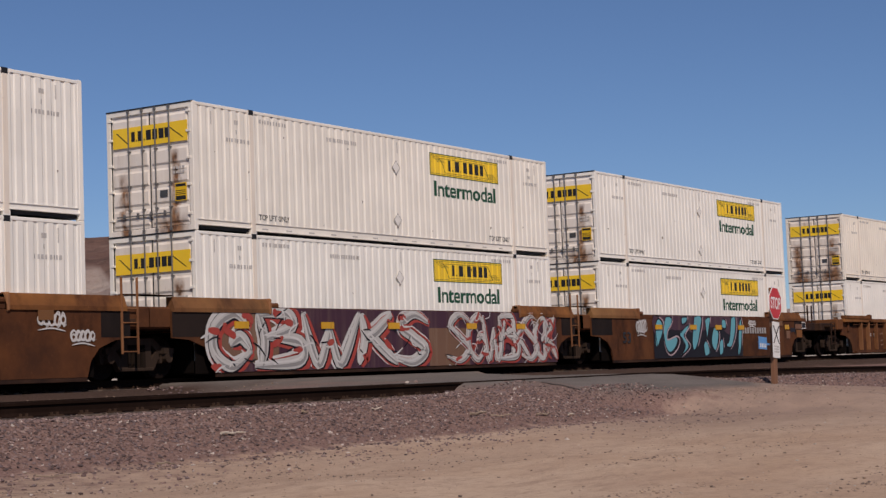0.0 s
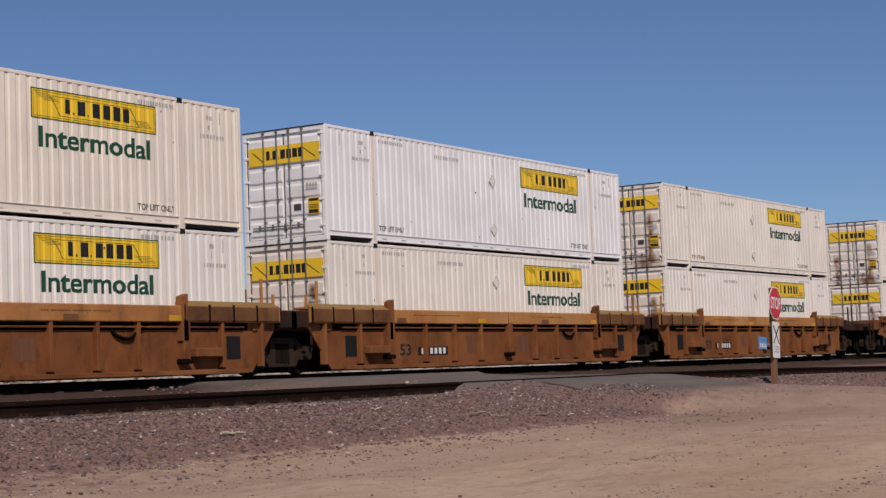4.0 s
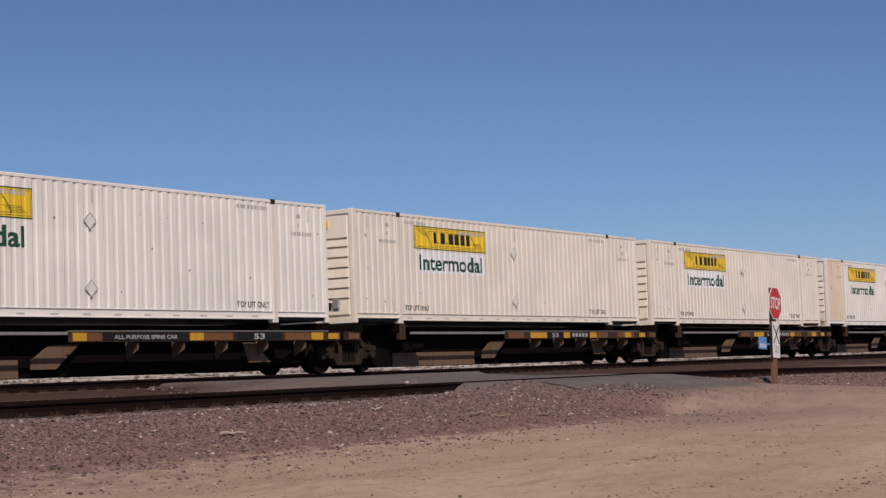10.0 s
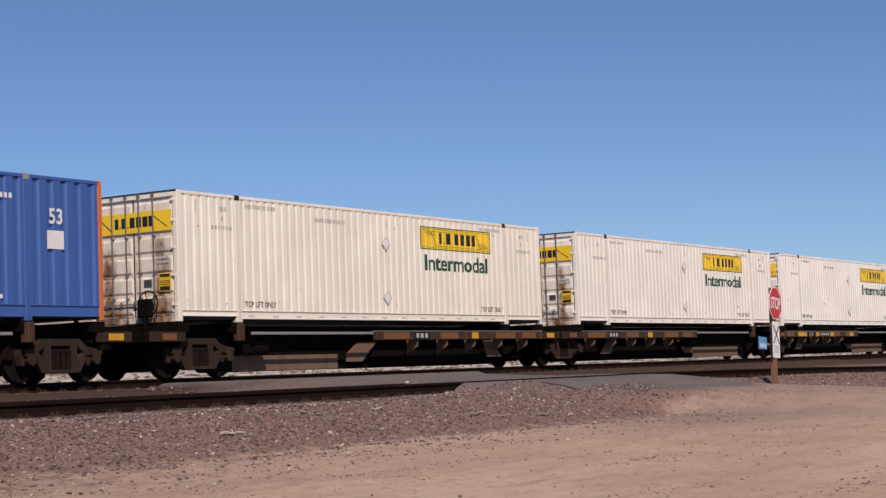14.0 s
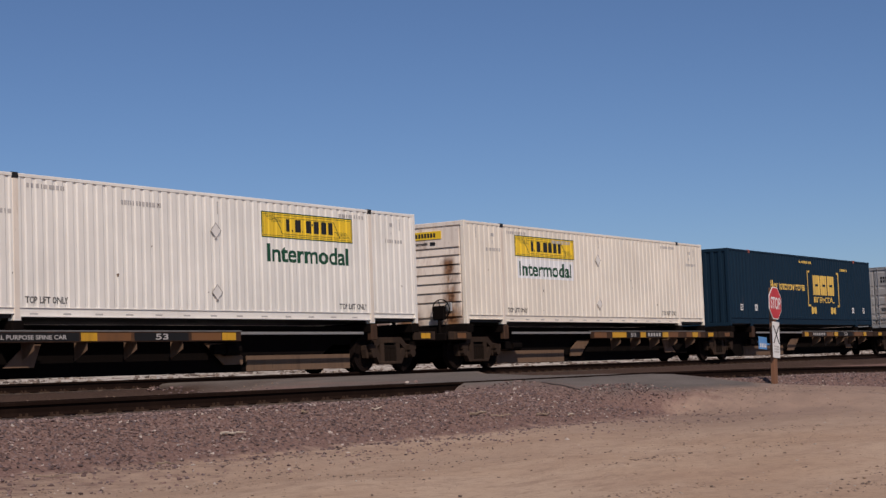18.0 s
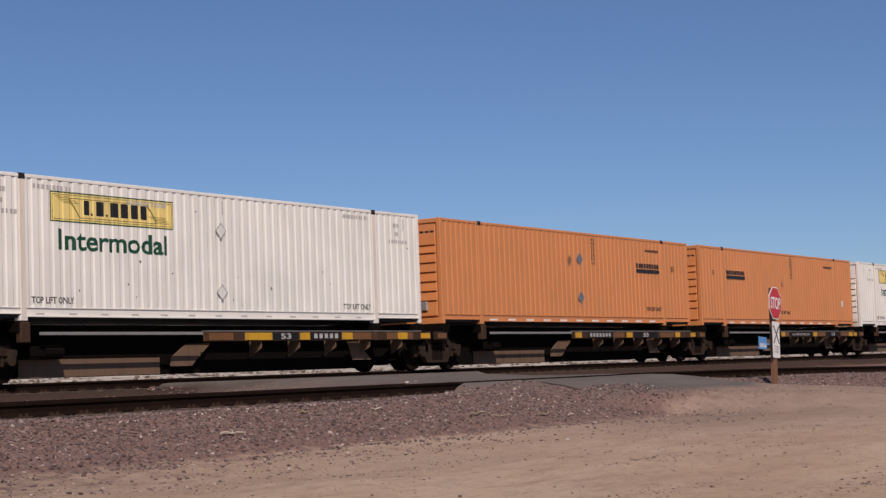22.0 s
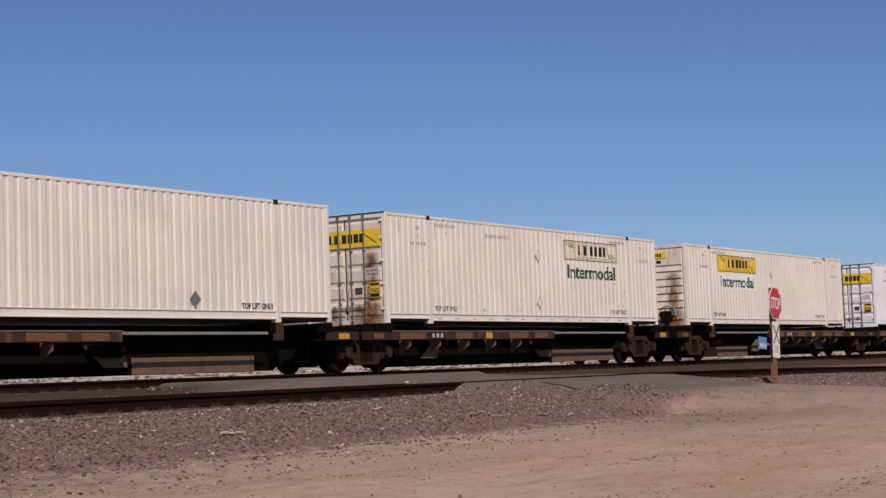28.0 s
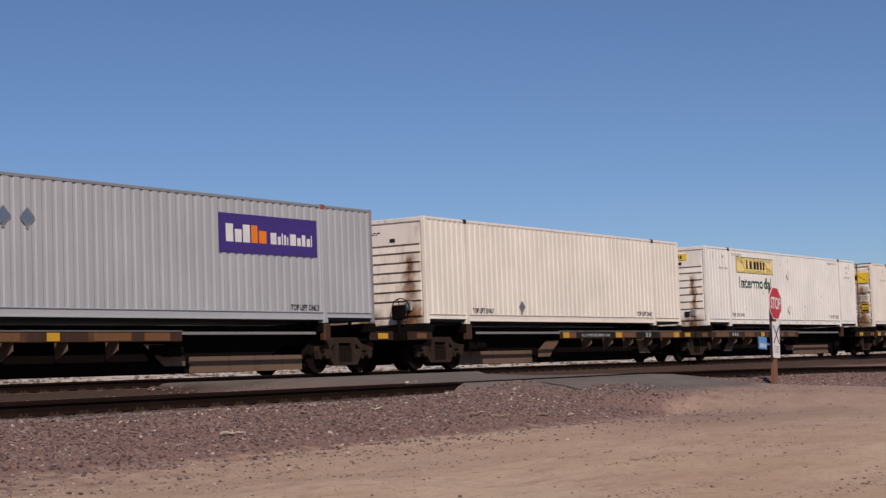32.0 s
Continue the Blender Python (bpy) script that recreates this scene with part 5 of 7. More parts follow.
        a, b = sorted((u + s * 0.12, u + s * 0.32))
        part("end_bulkhead", Geo().box(a, b, -0.12, WIDE + 0.12, arch - 0.05, zt, 0.02), mat, car)
        a, b = sorted((u + s * 0.14, u - s * 0.55))
        # Sheet and plate added in black for the shade under the end.
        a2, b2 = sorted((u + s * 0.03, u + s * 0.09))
        part("end_skirt", Geo().box(a2, b2, 0.1, WIDE - 0.1, zb + 0.02, arch), CHASSIS, car, "black sheet added for the shade under the wagon end")
        part("arch_plate", Geo().box(a, b, -0.036, -0.022, zb, arch + 0.1), CHASSIS, car, "black plate added for the shade in the wheel arch")
        a, b = sorted((u + s * 1.0, u + s * 1.75))
        part("end_box", Geo().box(a, b, -0.15, 0.85, arch, zt + (-0.06 if kind == "heavy" else -0.03), 0.04), DECK_BROWN if kind == "heavy" else mat, car)
        a, b = sorted((u + s * 1.2, u + s * 3.55))
        part("draft_sill", Geo().box(a, b if far_end else min(b, LEN + 1.6), MID - 0.45, MID + 0.45, 0.42 - base, 1.1 - base, 0.02), CHASSIS, car)
        if far_end:
            for du in ((2.72, 3.2) if s > 0 else ()):
                part("stanchion", Geo().tube((u + s * du, 0.15, 1.2 - base), (u + s * du, 0.15, 2.16 - base), 0.035, 6), DECK_BROWN, car)
            hose = curve_through([(u + s * 3.1, 0.9, 0.8 - base), (u + s * 3.3, 0.9, 0.45 - base), (u + s * 3.55, 1.0, 0.36 - base)], 5)
            g = Geo()
            for p, q in zip(hose, hose[1:]):
                g.tube(p, q, 0.03, 6)
            part("brake_hose", g, CHASSIS, car, "black air hose")
        # grab posts and ladders
        if kind == "heavy":
            for pu, z0, z1 in () if far_end else ((u + s * 0.55, 1.50, 2.30), (u + s * 0.98, 1.50, 1.95)):
                part("grab_post", Geo().box(pu - 0.03, pu + 0.03, -0.06, 0.0, z0 - base, z1 - base, 0.008), CHORD_ORANGE, car, "upright orange-brown grab post")
            a, b = sorted((u + s * 0.35, u + s * 1.1))
            part("cross_step", Geo().box(a, b, -0.12, 0.25, 1.60 - base, 1.66 - base, 0.01), mat, car)
            part("brake_valve", Geo().box(min(a, b) + 0.1, min(a, b) + 0.5, -0.05, 0.3, 1.24 - base, 1.56 - base, 0.04).tube((a + 0.3, -0.02, 1.2 - base), (a + 0.3, -0.02, 0.75 - base), 0.03, 8), DECK_BROWN, car)
        elif (far_end and s < 0) or (not far_end and s > 0):
            ul, low, high = (u - 2.53, 0.50, 1.42) if far_end else (u + 1.03, 0.60, 2.20)
            iron = DECK_BROWN if far_end else LADDER_MAT
            lad = part("ladder", Geo().box(ul - 0.26, ul - 0.21, -0.24, -0.20, low - base, high - base, 0.006), iron, car, "rusty side ladder")
            part("stile", Geo().box(ul + 0.21, ul + 0.26, -0.24, -0.20, low - base, high - base, 0.006), iron, lad)
            for k in range(4):
                z = low + 0.05 - base + k * 0.30
                part("rung", Geo().tube((ul - 0.22, -0.22, z), (ul + 0.22, -0.22, z), 0.014, 6), iron, lad)
            part("ladder_foot", Geo().box(ul - 0.30, ul + 0.30, -0.20, 0.1, 1.26 - base, 1.34 - base, 0.01), DECK_BROWN, car)
    floor_zs = zb - 0.03
    for a, b in ((0.03, 0.35), (WIDE - 0.35, WIDE - 0.03)):
        part("floor_angle", Geo().box(0.0, LEN, a, b, floor_zs, -0.02), CHASSIS, car)
    for u in (1.0, 4.5, 8.0, 11.5, 15.0):
        part("floor_crossbar", Geo().box(u - 0.25, u + 0.25, 0.2, WIDE - 0.2, floor_zs, -0.03), CHASSIS, car)
    for u in trucks:
        truck(car, u)
    return car


def curve_through(pts, n=6):
    out = []
    for i in range(len(pts) - 1):
        p0, p1, p2, p3 = (Vector(pts[max(0, min(len(pts) - 1, k))]) for k in (i - 1, i, i + 1, i + 2))
        for j in range(n):
            t = j / n
            out.append(0.5 * (2 * p1 + (p2 - p0) * t + (2 * p0 - 5 * p1 + 4 * p2 - p3) * t * t + (3 * p1 - p0 - 3 * p2 + p3) * t ** 3))
    return out + [Vector(pts[-1])]


def stroke(geo, pts, w, y, lo, hi):
    """A painted stroke of width w, pointed at its ends, kept between two heights."""
    c = curve_through(pts)
    left, right = [], []
    for i, p in enumerate(c):
        d = (c[min(i + 1, len(c) - 1)] - c[max(i - 1, 0)]).normalized()
        k = w * (0.35 + 0.65 * min(1.0, 4 * min(i, len(c) - 1 - i) / len(c))) / 2
        for side, s in ((left, 1), (right, -1)):
            q = p + Vector((-d.y, d.x)) * k * s
            side.append((q.x, y, max(lo, min(hi, q.y))))
    n = len(c)
    geo.add(left + right, [(i, i + 1, n + i + 1, n + i) for i in range(n - 1)])


def tag_scrawl(car, seed, u, z, w, h, y, mat):
    rnd = random.Random(seed)
    g = Geo()
    for k in range(5):
        a = u + w * k / 5
        r = h * rnd.uniform(0.28, 0.42)
        ring = [(a + w * 0.11 + r * 0.8 * math.cos(q), z + h * 0.5 + r * math.sin(q)) for q in (0.3, 1.6, 2.9, 4.2, 5.5, 6.6)]
        stroke(g, ring, 0.05, y - 0.0052 - 0.0003 * k, z - 0.1, z + h + 0.2)
        stroke(g, [(a, z + h * rnd.uniform(0, 0.4)), (a + w * 0.1, z + h * rnd.uniform(0.6, 1)), (a + w * 0.2, z + h * rnd.uniform(0.3, 0.9)), (a + w * 0.12, z + h * rnd.uniform(0, 0.3)), (a + w * 0.24, z + h * 0.2)], 0.035, y - 0.0005 * k, z - 0.1, z + h + 0.1)
    stroke(g, [(u, z - 0.06), (u + w * 0.5, z - 0.02), (u + w, z - 0.08)], 0.03, y - 0.004, z - 0.2, z + h)
    tagged(part("graffiti_tag", g, mat, car, "white sprayed tag"), kind="stuff")


def end_gear(car, u, s, base, wheel=True):
    """Coupler, hose and brake wheel at a coupled end; s: which way it points."""
    g = Geo().box(min(u, u + s * 0.9), max(u, u + s * 0.9), MID - 0.11, MID + 0.11, 0.74 - base, 0.98 - base, 0.02)
    g.box(min(u + s * 0.9, u + s * 1.15), max(u + s * 0.9, u + s * 1.15), MID - 0.16, MID + 0.16, 0.68 - base, 1.03 - base, 0.05)
    part("coupler", g, CHASSIS, car, "knuckle coupler")
    if wheel:
        wz, wu, wy = 1.72 - base, u - s * 0.15, 0.75
        g = Geo()
        n, r = 20, 0.28
        for i in range(n):
            a, b = 2 * math.pi * i / n, 2 * math.pi * (i + 1) / n
            g.tube((wu, wy + r * math.cos(a), wz + r * math.sin(a)), (wu, wy + r * math.cos(b), wz + r * math.sin(b)), 0.016, 5, caps=False)
        for i in range(5):
            a = 2 * math.pi * i / 5
            g.tube((wu, wy, wz), (wu, wy + r * math.cos(a), wz + r * math.sin(a)), 0.011, 5)
        part("brake_wheel", g, CHASSIS, car, "spoked hand-brake wheel")
        part("brake_box", Geo().box(wu - 0.16, wu - 0.03, wy - 0.2, wy + 0.2, wz - 0.3, wz + 0.1, 0.03).tube((wu - 0.1, wy, 1.0 - base), (wu - 0.1, wy, wz), 0.05, 8), CHASSIS, car)


GRATE = plain("galvanised edge", (0.30, 0.29, 0.28), 0.6, 0.3)
STENCIL = plain("sill stencil", (0.46, 0.44, 0.42), 0.5)


def spine_unit(variant, trucks, base, gap_left, gap_right, mark=0):
    """One platform of a spine wagon; z = 0 is the container's floor."""
    car = thing("spine_wagon", "low brown spine wagon platform with yellow reflectors along its sill", "rail wagon", "spine wagons")
    car["floor"] = base
    y0 = -0.06
    zt, zb = -0.22, -0.44
    sa, se = (0.15, 8.75) if variant == 0 else (7.4, 16.0)
    side = part("side_sill", Geo().box(sa, se, y0, y0 + 0.12, zb, zt, 0.012), SPINE_BROWN, car)
    part("sill_lip", Geo().box(sa, se, y0 - 0.015, y0 + 0.14, zt + 0.002, zt + 0.022), GRATE, car, "bare grey top edge")
    # strips of the sill: what shows on them, from where to where
    strips = [("yellow", 0.01, 0.40), ("old", 0.40, 0.85), ("black", 0.85, 3.5), ("yellow", 3.54, 4.0), ("old", 4.0, 5.0), ("black", 5.1, 6.8), ("old", 6.9, 7.9), ("yellow", 7.92, 8.4)]
    if mark % 3 == 1:
        strips = [("old", 0.05, 0.9), ("yellow", 1.3, 2.3), ("black", 2.35, 3.3), ("yellow", 3.35, 3.75), ("black", 3.8, 5.0), ("yellow", 5.05, 5.5), ("old", 5.5, 6.3), ("old", 7.0, 8.2), ("yellow", 7.5, 7.95)]
    if mark % 3 == 2:
        strips = [("yellow", 0.03, 0.45), ("black", 0.9, 2.6), ("old", 2.6, 3.4), ("yellow", 3.54, 4.0), ("black", 4.1, 5.9), ("old", 6.1, 7.2), ("yellow", 7.3, 7.7)]
    if mark < 0:
        strips = [("old", 0.3, 1.5), ("black", 1.7, 2.5), ("old", 3.0, 3.9), ("yellow", 4.6, 4.95), ("old", 5.9, 7.0), ("old", 7.4, 8.2)]
    for n, (tone, a, b) in enumerate(strips):
        m = {"yellow": REFLECT, "old": REFLECT_OLD, "black": SILL_BLACK}[tone]
        y = y0 - {"yellow": 0.011, "old": 0.007, "black": 0.004}[tone]
        strip = part("reflector" if tone != "black" else "stencil_panel", side_plate(Geo(), sa + a, sa + b, zb + 0.025, zt - 0.025, y), m, side,
                     {"yellow": "yellow reflective strip", "old": "faded orange strip", "black": "black stencil panel"}[tone])
        if tone == "black":
            words = {0: {2: "ALL PURPOSE SPINE CAR", 5: "53"}, 1: {2: "53"}, 2: {4: "53"}}[mark % 3].get(n) if mark >= 0 else None
            g = Geo()
            if words == "53":
                side_text(g, words, sa + (a + b) / 2 - 0.2, sa + (a + b) / 2 + 0.2, zb + 0.045, zt - 0.045, y - 0.004)
            elif words:
                side_text(g, words, sa + a + 0.35, sa + b - 0.35, zb + 0.06, zt - 0.07, y - 0.004)
            else:
                k = a + 0.12
                while k < b - 0.2:
                    side_plate(g, sa + k, sa + k + 0.13, zb + 0.055, zt - 0.05, y - 0.004)
                    k += 0.21
            speckle("stencil", g, STENCIL, strip, "pale stencil") if not words else part("lettering", g, STENCIL, strip, "pale stencil letters")
    # deep centre sill with tapered ends, and angled braces out to the sill
    cz = 0.17 - base
    t0 = 1.9 if min(trucks + [9]) > 0.2 and len(trucks) > 1 and trucks[0] < 2 else 0.7
    t1 = 12.9 if max(trucks) < LEN else 15.5
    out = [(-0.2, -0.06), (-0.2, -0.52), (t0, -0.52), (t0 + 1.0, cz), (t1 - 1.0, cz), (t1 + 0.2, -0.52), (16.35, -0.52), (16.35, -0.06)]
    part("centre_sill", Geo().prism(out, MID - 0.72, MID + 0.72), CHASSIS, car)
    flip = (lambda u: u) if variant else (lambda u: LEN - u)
    # Black blocks added to close the dark gap under each sill end.
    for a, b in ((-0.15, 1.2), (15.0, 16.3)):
        part("draft_box", Geo().box(a, b, MID - 0.5, MID + 0.5, -0.98, -0.5, 0.03), CHASSIS, car, "black block filling the gap under the sill end")
    ta, tb = sorted((flip(2.4), flip(6.5)))
    part("sill_trough", Geo().along([(MID - 0.76, -0.76), (MID - 0.73, -0.76), (MID - 0.73, -1.12), (MID - 0.76, -1.12)], ta, tb), TROUGH, car, "brown lower sill plate")
    part("brace", Geo().prism([(flip(u), z) for u, z in ((7.26, -0.48), (8.1, -0.46), (7.44, -0.96), (6.76, -0.96), (6.76, -0.78))], 0.44, 0.47), TROUGH, car, "slanting brown brace plate")
    part("brace", Geo().prism([(flip(u), z) for u, z in ((13.2, -0.46), (13.6, -0.46), (14.2, -0.92), (13.4, -0.92))], 0.30, 0.33), TROUGH, car, "brown brace plate")
    for k in range(5):
        u = sa + 1.95 + k * 1.45 if variant else se - 1.95 - k * 1.45
        part("gusset", Geo().add([(x, y, z) for x in (u, u + 0.016) for y, z in ((-0.02, -0.43), (-0.02, -0.60), (0.34, -0.80), (0.34, -0.43))],
                                 [(0, 1, 2, 3), (7, 6, 5, 4), (0, 4, 5, 1), (1, 5, 6, 2), (2, 6, 7, 3), (3, 7, 4, 0)]), TROUGH, car, "brown gusset under the sill")
    for u in (0.15, 2.06, 14.06, 16.0):
        part("container_pedestal", Geo().box(u - 0.16, u + 0.16, -0.02, WIDE, -0.24, -0.01, 0.015), CHASSIS, car)
        if 1 < u < 15 and not sa < u < se:
            part("pedestal_face", Geo().box(u - 0.13, u + 0.13, -0.05, 0.10, -0.44, -0.03, 0.02), SPINE_BROWN, car, "rusty pedestal end plate")
    # Pale strip added for the bright background seen below the container.
    a, b = sorted((flip(2.5), flip(7.35)))
    part("walkway", Geo().box(a, b, 0.0, 0.05, -0.29, -0.225, 0.006), GRATE, car, "pale strip added for the bright gap under the container")
    u = flip(1.2) - 0.37
    part("air_reservoir", Geo().tube((u, 0.75, -0.72), (u + 0.75, 0.75, -0.72), 0.16, 14), TRUCK_MAT, car, "brown air reservoir")
    u = flip(5.2)
    part("brake_cylinder", Geo().tube((u - 2.4, 0.3, -0.62), (u - 1.9, 0.3, -0.62), 0.14, 12).box(u - 2.8, u - 2.4, 0.22, 0.4, -0.72, -0.5, 0.02), CHASSIS, car)
    for s, u in ((-1, 0.0), (1, LEN)):
        e = u + s * (gap_left if s < 0 else gap_right)
        a, b = sorted((u - s * 0.2, e))
        part("end_platform", Geo().box(a, b, 0.15, WIDE - 0.15, -0.46, -0.25, 0.02), CHASSIS, car)
        part("end_sill", Geo().box(min(a, b), max(a, b), y0 + 0.05, y0 + 0.13, zb, zt, 0.01), TRUCK_MAT, car)
        m = (a + b) / 2
        part("reflector", side_plate(Geo(), m - 0.2, m + 0.25, zb + 0.04, zt - 0.04, y0 + 0.045), REFLECT if s > 0 else REFLECT_OLD, car, "yellow reflective strip")
    for u in trucks:
        truck(car, u)
    return car


# ---- the train: what rides where ----
RUSTY_DOOR = paint("rusty white door", (0.80, 0.72, 0.63), rust=0.28, grime=0.45, dirt=(0.25, 0.13, 0.06), runs_at=((0.52, 2.0, 0.30), (2.08, 1.75, 0.28), (0.62, 0.62, 0.75), (1.9, 0.5, 0.6)))
CLEAN_DOOR = paint("worn white door", (0.82, 0.76, 0.69), rust=0.12, grime=0.30, dirt=(0.33, 0.22, 0.13), runs_at=((0.55, 1.95, 0.16), (2.08, 1.5, 0.2), (0.7, 0.45, 0.6)))
BOXES = {}
POSTS = {"top": 9.67, "nose": 2.82}


def box_of(key):
    """A container of that kind: built once, copied after that."""
    if key in BOXES:
        return copy_thing(BOXES[key], Matrix())
    tone, end, pale = key
    mat = {"white": WHITE, "cream": CREAM, "ivory": IVORY, "ice": ICE, "stained": WHITE}[tone]
    door = mat if tone == "cream" and pale == 3 else RUSTY_DOOR if tone == "cream" else CLEAN_DOOR if tone != "ice" else mat
    name = {"white": "white", "cream": "cream", "ivory": "off-white", "ice": "bright white", "stained": "stained white"}[tone]
    what = "with lock-rod doors" if end == "doors" else "with a ribbed nose"
    ob = white_box(mat, end, POSTS["top"] if end == "doors" else POSTS["nose"], door, pale,
                   label=f"{name} container {what} and a {'faded' if pale in (1, 2) else 'yellow'} carrier board", dia=[(8.02, 2.05, 0.17, PALE_PLAC), (8.02, 0.66, 0.17, PALE_PLAC)], tan=tone == "stained")
    BOXES[key] = ob
    return ob


def special(kind):
    if kind in BOXES:
        return copy_thing(BOXES[kind], Matrix())
    BOXES[kind] = ob = SPECIAL[kind]()
    return ob


def cofc_box(end):
    box = white_box(CREAM, end, None, RUSTY_DOOR, plain_side=True, label="plain cream corrugated container with " + ("rust-streaked doors" if end == "doors" else "a ribbed nose"), marks=False,
                    dia=[(11.11 if end == "doors" else 5.08, 0.50, 0.17, SILVER_PLAC)])
    for u in (2.33, 12.72):
        part("lettering", side_text(Geo(), "TOP LIFT ONLY", u, u + 1.16, 0.30, 0.44, -0.006), INK, box)
    leaf = plain("logo green", (0.12, 0.36, 0.10), 0.5)
    g = Geo()
    for k in range(3):
        a = 0.5 + k * 0.7
        c, s = math.cos(a), math.sin(a)
        y, z = 2.22 - 0.1 * k, 2.38 + 0.0 * k
        g.add([(0.002, y, z), (0.002, y - 0.10 * c + 0.04 * s, z + 0.1 * s + 0.04 * c), (0.002, y - 0.24 * c, z + 0.24 * s), (0.002, y - 0.1 * c - 0.04 * s, z + 0.1 * s - 0.04 * c)], [(0, 1, 2, 3)])
    part("leaf_mark", g, leaf, box, "green leaf mark")
    part("lettering", door_text(Geo(), "COFC", 1.95, 1.45, 2.36, 2.55, 0.002), INK, box)
    return box


NAVY = paint("dark teal blue paint", (0.0060, 0.023, 0.044), rust=0.02, grime=0.2, rough=0.7, dirt=(0.018, 0.028, 0.036))
MARK_YEL = paint("lettering yellow", (0.72, 0.47, 0.10), grime=0.5, rough=0.6, dirt=(0.20, 0.14, 0.05))


RIB_GREY = {"pitch": 0.272, "depth": 0.05, "flat": 0.44}
RIB_TEAL = {"pitch": 0.29, "depth": 0.024, "flat": 0.48}


def teal_box(end):
    box = thing("container", "dark teal container with yellow block marks and white 53 plates", "container", "train containers")
    red = paint("red casting", (0.30, 0.06, 0.03), rust=0.3, grime=0.3)
    frame_parts(box, NAVY, NAVY, {**RIB_TEAL, "casting_mat": red, "low": 0.30, "gap": 0.05})
    if end == "doors":
        doors(box, NAVY, {"rod_mat": GALV, "cap_mat": NAVY})
        g = Geo().box(0.004, 0.02, 1.45, 2.2, 2.05, 2.42)
        part("label_plate", g, LABEL_WHITE, box)
    else:
        part("nose_wall", Geo().add([(x, y, z) for x, y, z in [(0.05, 0.12, 0.05), (0.05, WIDE - 0.12, 0.05), (0.05, WIDE - 0.12, HIGH - 0.1), (0.05, 0.12, HIGH - 0.1)]], [(0, 1, 2, 3)]), NAVY, box)
        for k in range(7):
            y = 0.25 + k * 0.31
            part("nose_rib", Geo().box(0.0, 0.06, y, y + 0.15, 0.12, HIGH - 0.12, 0.015), NAVY, box)
        part("door_header", Geo().box(0.0, 0.10, 0.1, WIDE - 0.1, HIGH - 0.12, HIGH, 0.01), NAVY, box)
        part("door_sill", Geo().box(0.0, 0.10, 0.1, WIDE - 0.1, 0.0, 0.14, 0.01), NAVY, box)
    g = Geo()
    for k in range(3):
        a = 2.15 - k * 0.3
        g.add([(-0.004, a, 2.06), (-0.004, a - 0.24, 2.06), (-0.004, a - 0.24, 2.42), (-0.004, a, 2.42)], [(0, 1, 2, 3)])
    pieces("mark", g, MARK_YEL, box, "yellow block marks")
    part("number_label", Geo().box(-0.004, 0.02, 1.7, 2.2, 0.35, 0.55), LABEL_WHITE, box)
    # side: slogan, block marks in brackets, dots
    part("lettering", stencilled("How tomorrow moves", 4.14, 7.88, 1.44, 1.80, RIB_TEAL), MARK_YEL, box, "yellow slogan How tomorrow moves")
    g = Geo()
    for a, b, s in ((8.20, 8.50, 1), (11.70, 11.98, -1)):
        e = a if s > 0 else b - 0.09
        side_plate(g, e, e + 0.09, 0.82, 2.30, -0.006)
        side_plate(g, a, b, 2.22, 2.30, -0.0062)
        side_plate(g, a, b, 0.82, 0.90, -0.0062)
    part("bracket", draped(g, RIB_TEAL), MARK_YEL, box)
    g = Geo()
    side_plate(g, 8.90, 9.65, 1.30, 2.12, -0.006)
    side_plate(g, 9.75, 10.45, 1.30, 2.12, -0.006)
    side_plate(g, 10.55, 11.36, 1.30, 2.12, -0.006)
    part("mark", draped(g, RIB_TEAL), MARK_YEL, box, "three bold yellow blocks")
    g = Geo()
    for a in (9.10, 9.95, 10.80):
        side_plate(g, a, a + 0.36, 1.66, 1.76, -0.008)
    part("mark_gap", draped(g, RIB_TEAL), NAVY, box)
    part("lettering", stencilled("INTERMODAL", 8.95, 11.35, 0.98, 1.22, RIB_TEAL), MARK_YEL, box, "yellow word INTERMODAL")
    g = Geo()
    for u in (8.67, 9.03, 11.03, 11.39):
        n = 14
        g.add([(u + 0.15 * math.cos(2 * math.pi * i / n), -0.006, 0.66 + 0.15 * math.sin(2 * math.pi * i / n)) for i in range(n)], [tuple(range(n))])
    part("wheel_mark", draped(g, RIB_TEAL), MARK_YEL, box)
    for u, word in ((1.0, "53"), (2.42, "A"), (13.55, "A"), (14.95, "53")):
        pl = part("size_plate", side_plate(Geo(), u, u + 0.26, 0.58, 0.82, -0.006), LABEL_WHITE, box)
        part("lettering", side_text(Geo(), word, u + 0.03, u + 0.23, 0.63, 0.78, -0.008), INK, pl)
    g = Geo()
    for u, n, z in ((7.33, 12, 2.58), (12.2, 8, 2.38)):
        for k in range(n):
            side_plate(g, u + k * 0.12, u + k * 0.12 + 0.08, z, z + 0.1, -0.006)
    speckle("stencil", draped(g, RIB_TEAL), MARK_YEL, box)
    return box


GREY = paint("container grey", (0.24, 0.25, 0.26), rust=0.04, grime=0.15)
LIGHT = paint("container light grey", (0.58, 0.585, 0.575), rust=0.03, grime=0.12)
ROYAL = plain("lettering royal blue", (0.028, 0.075, 0.40), 0.5)


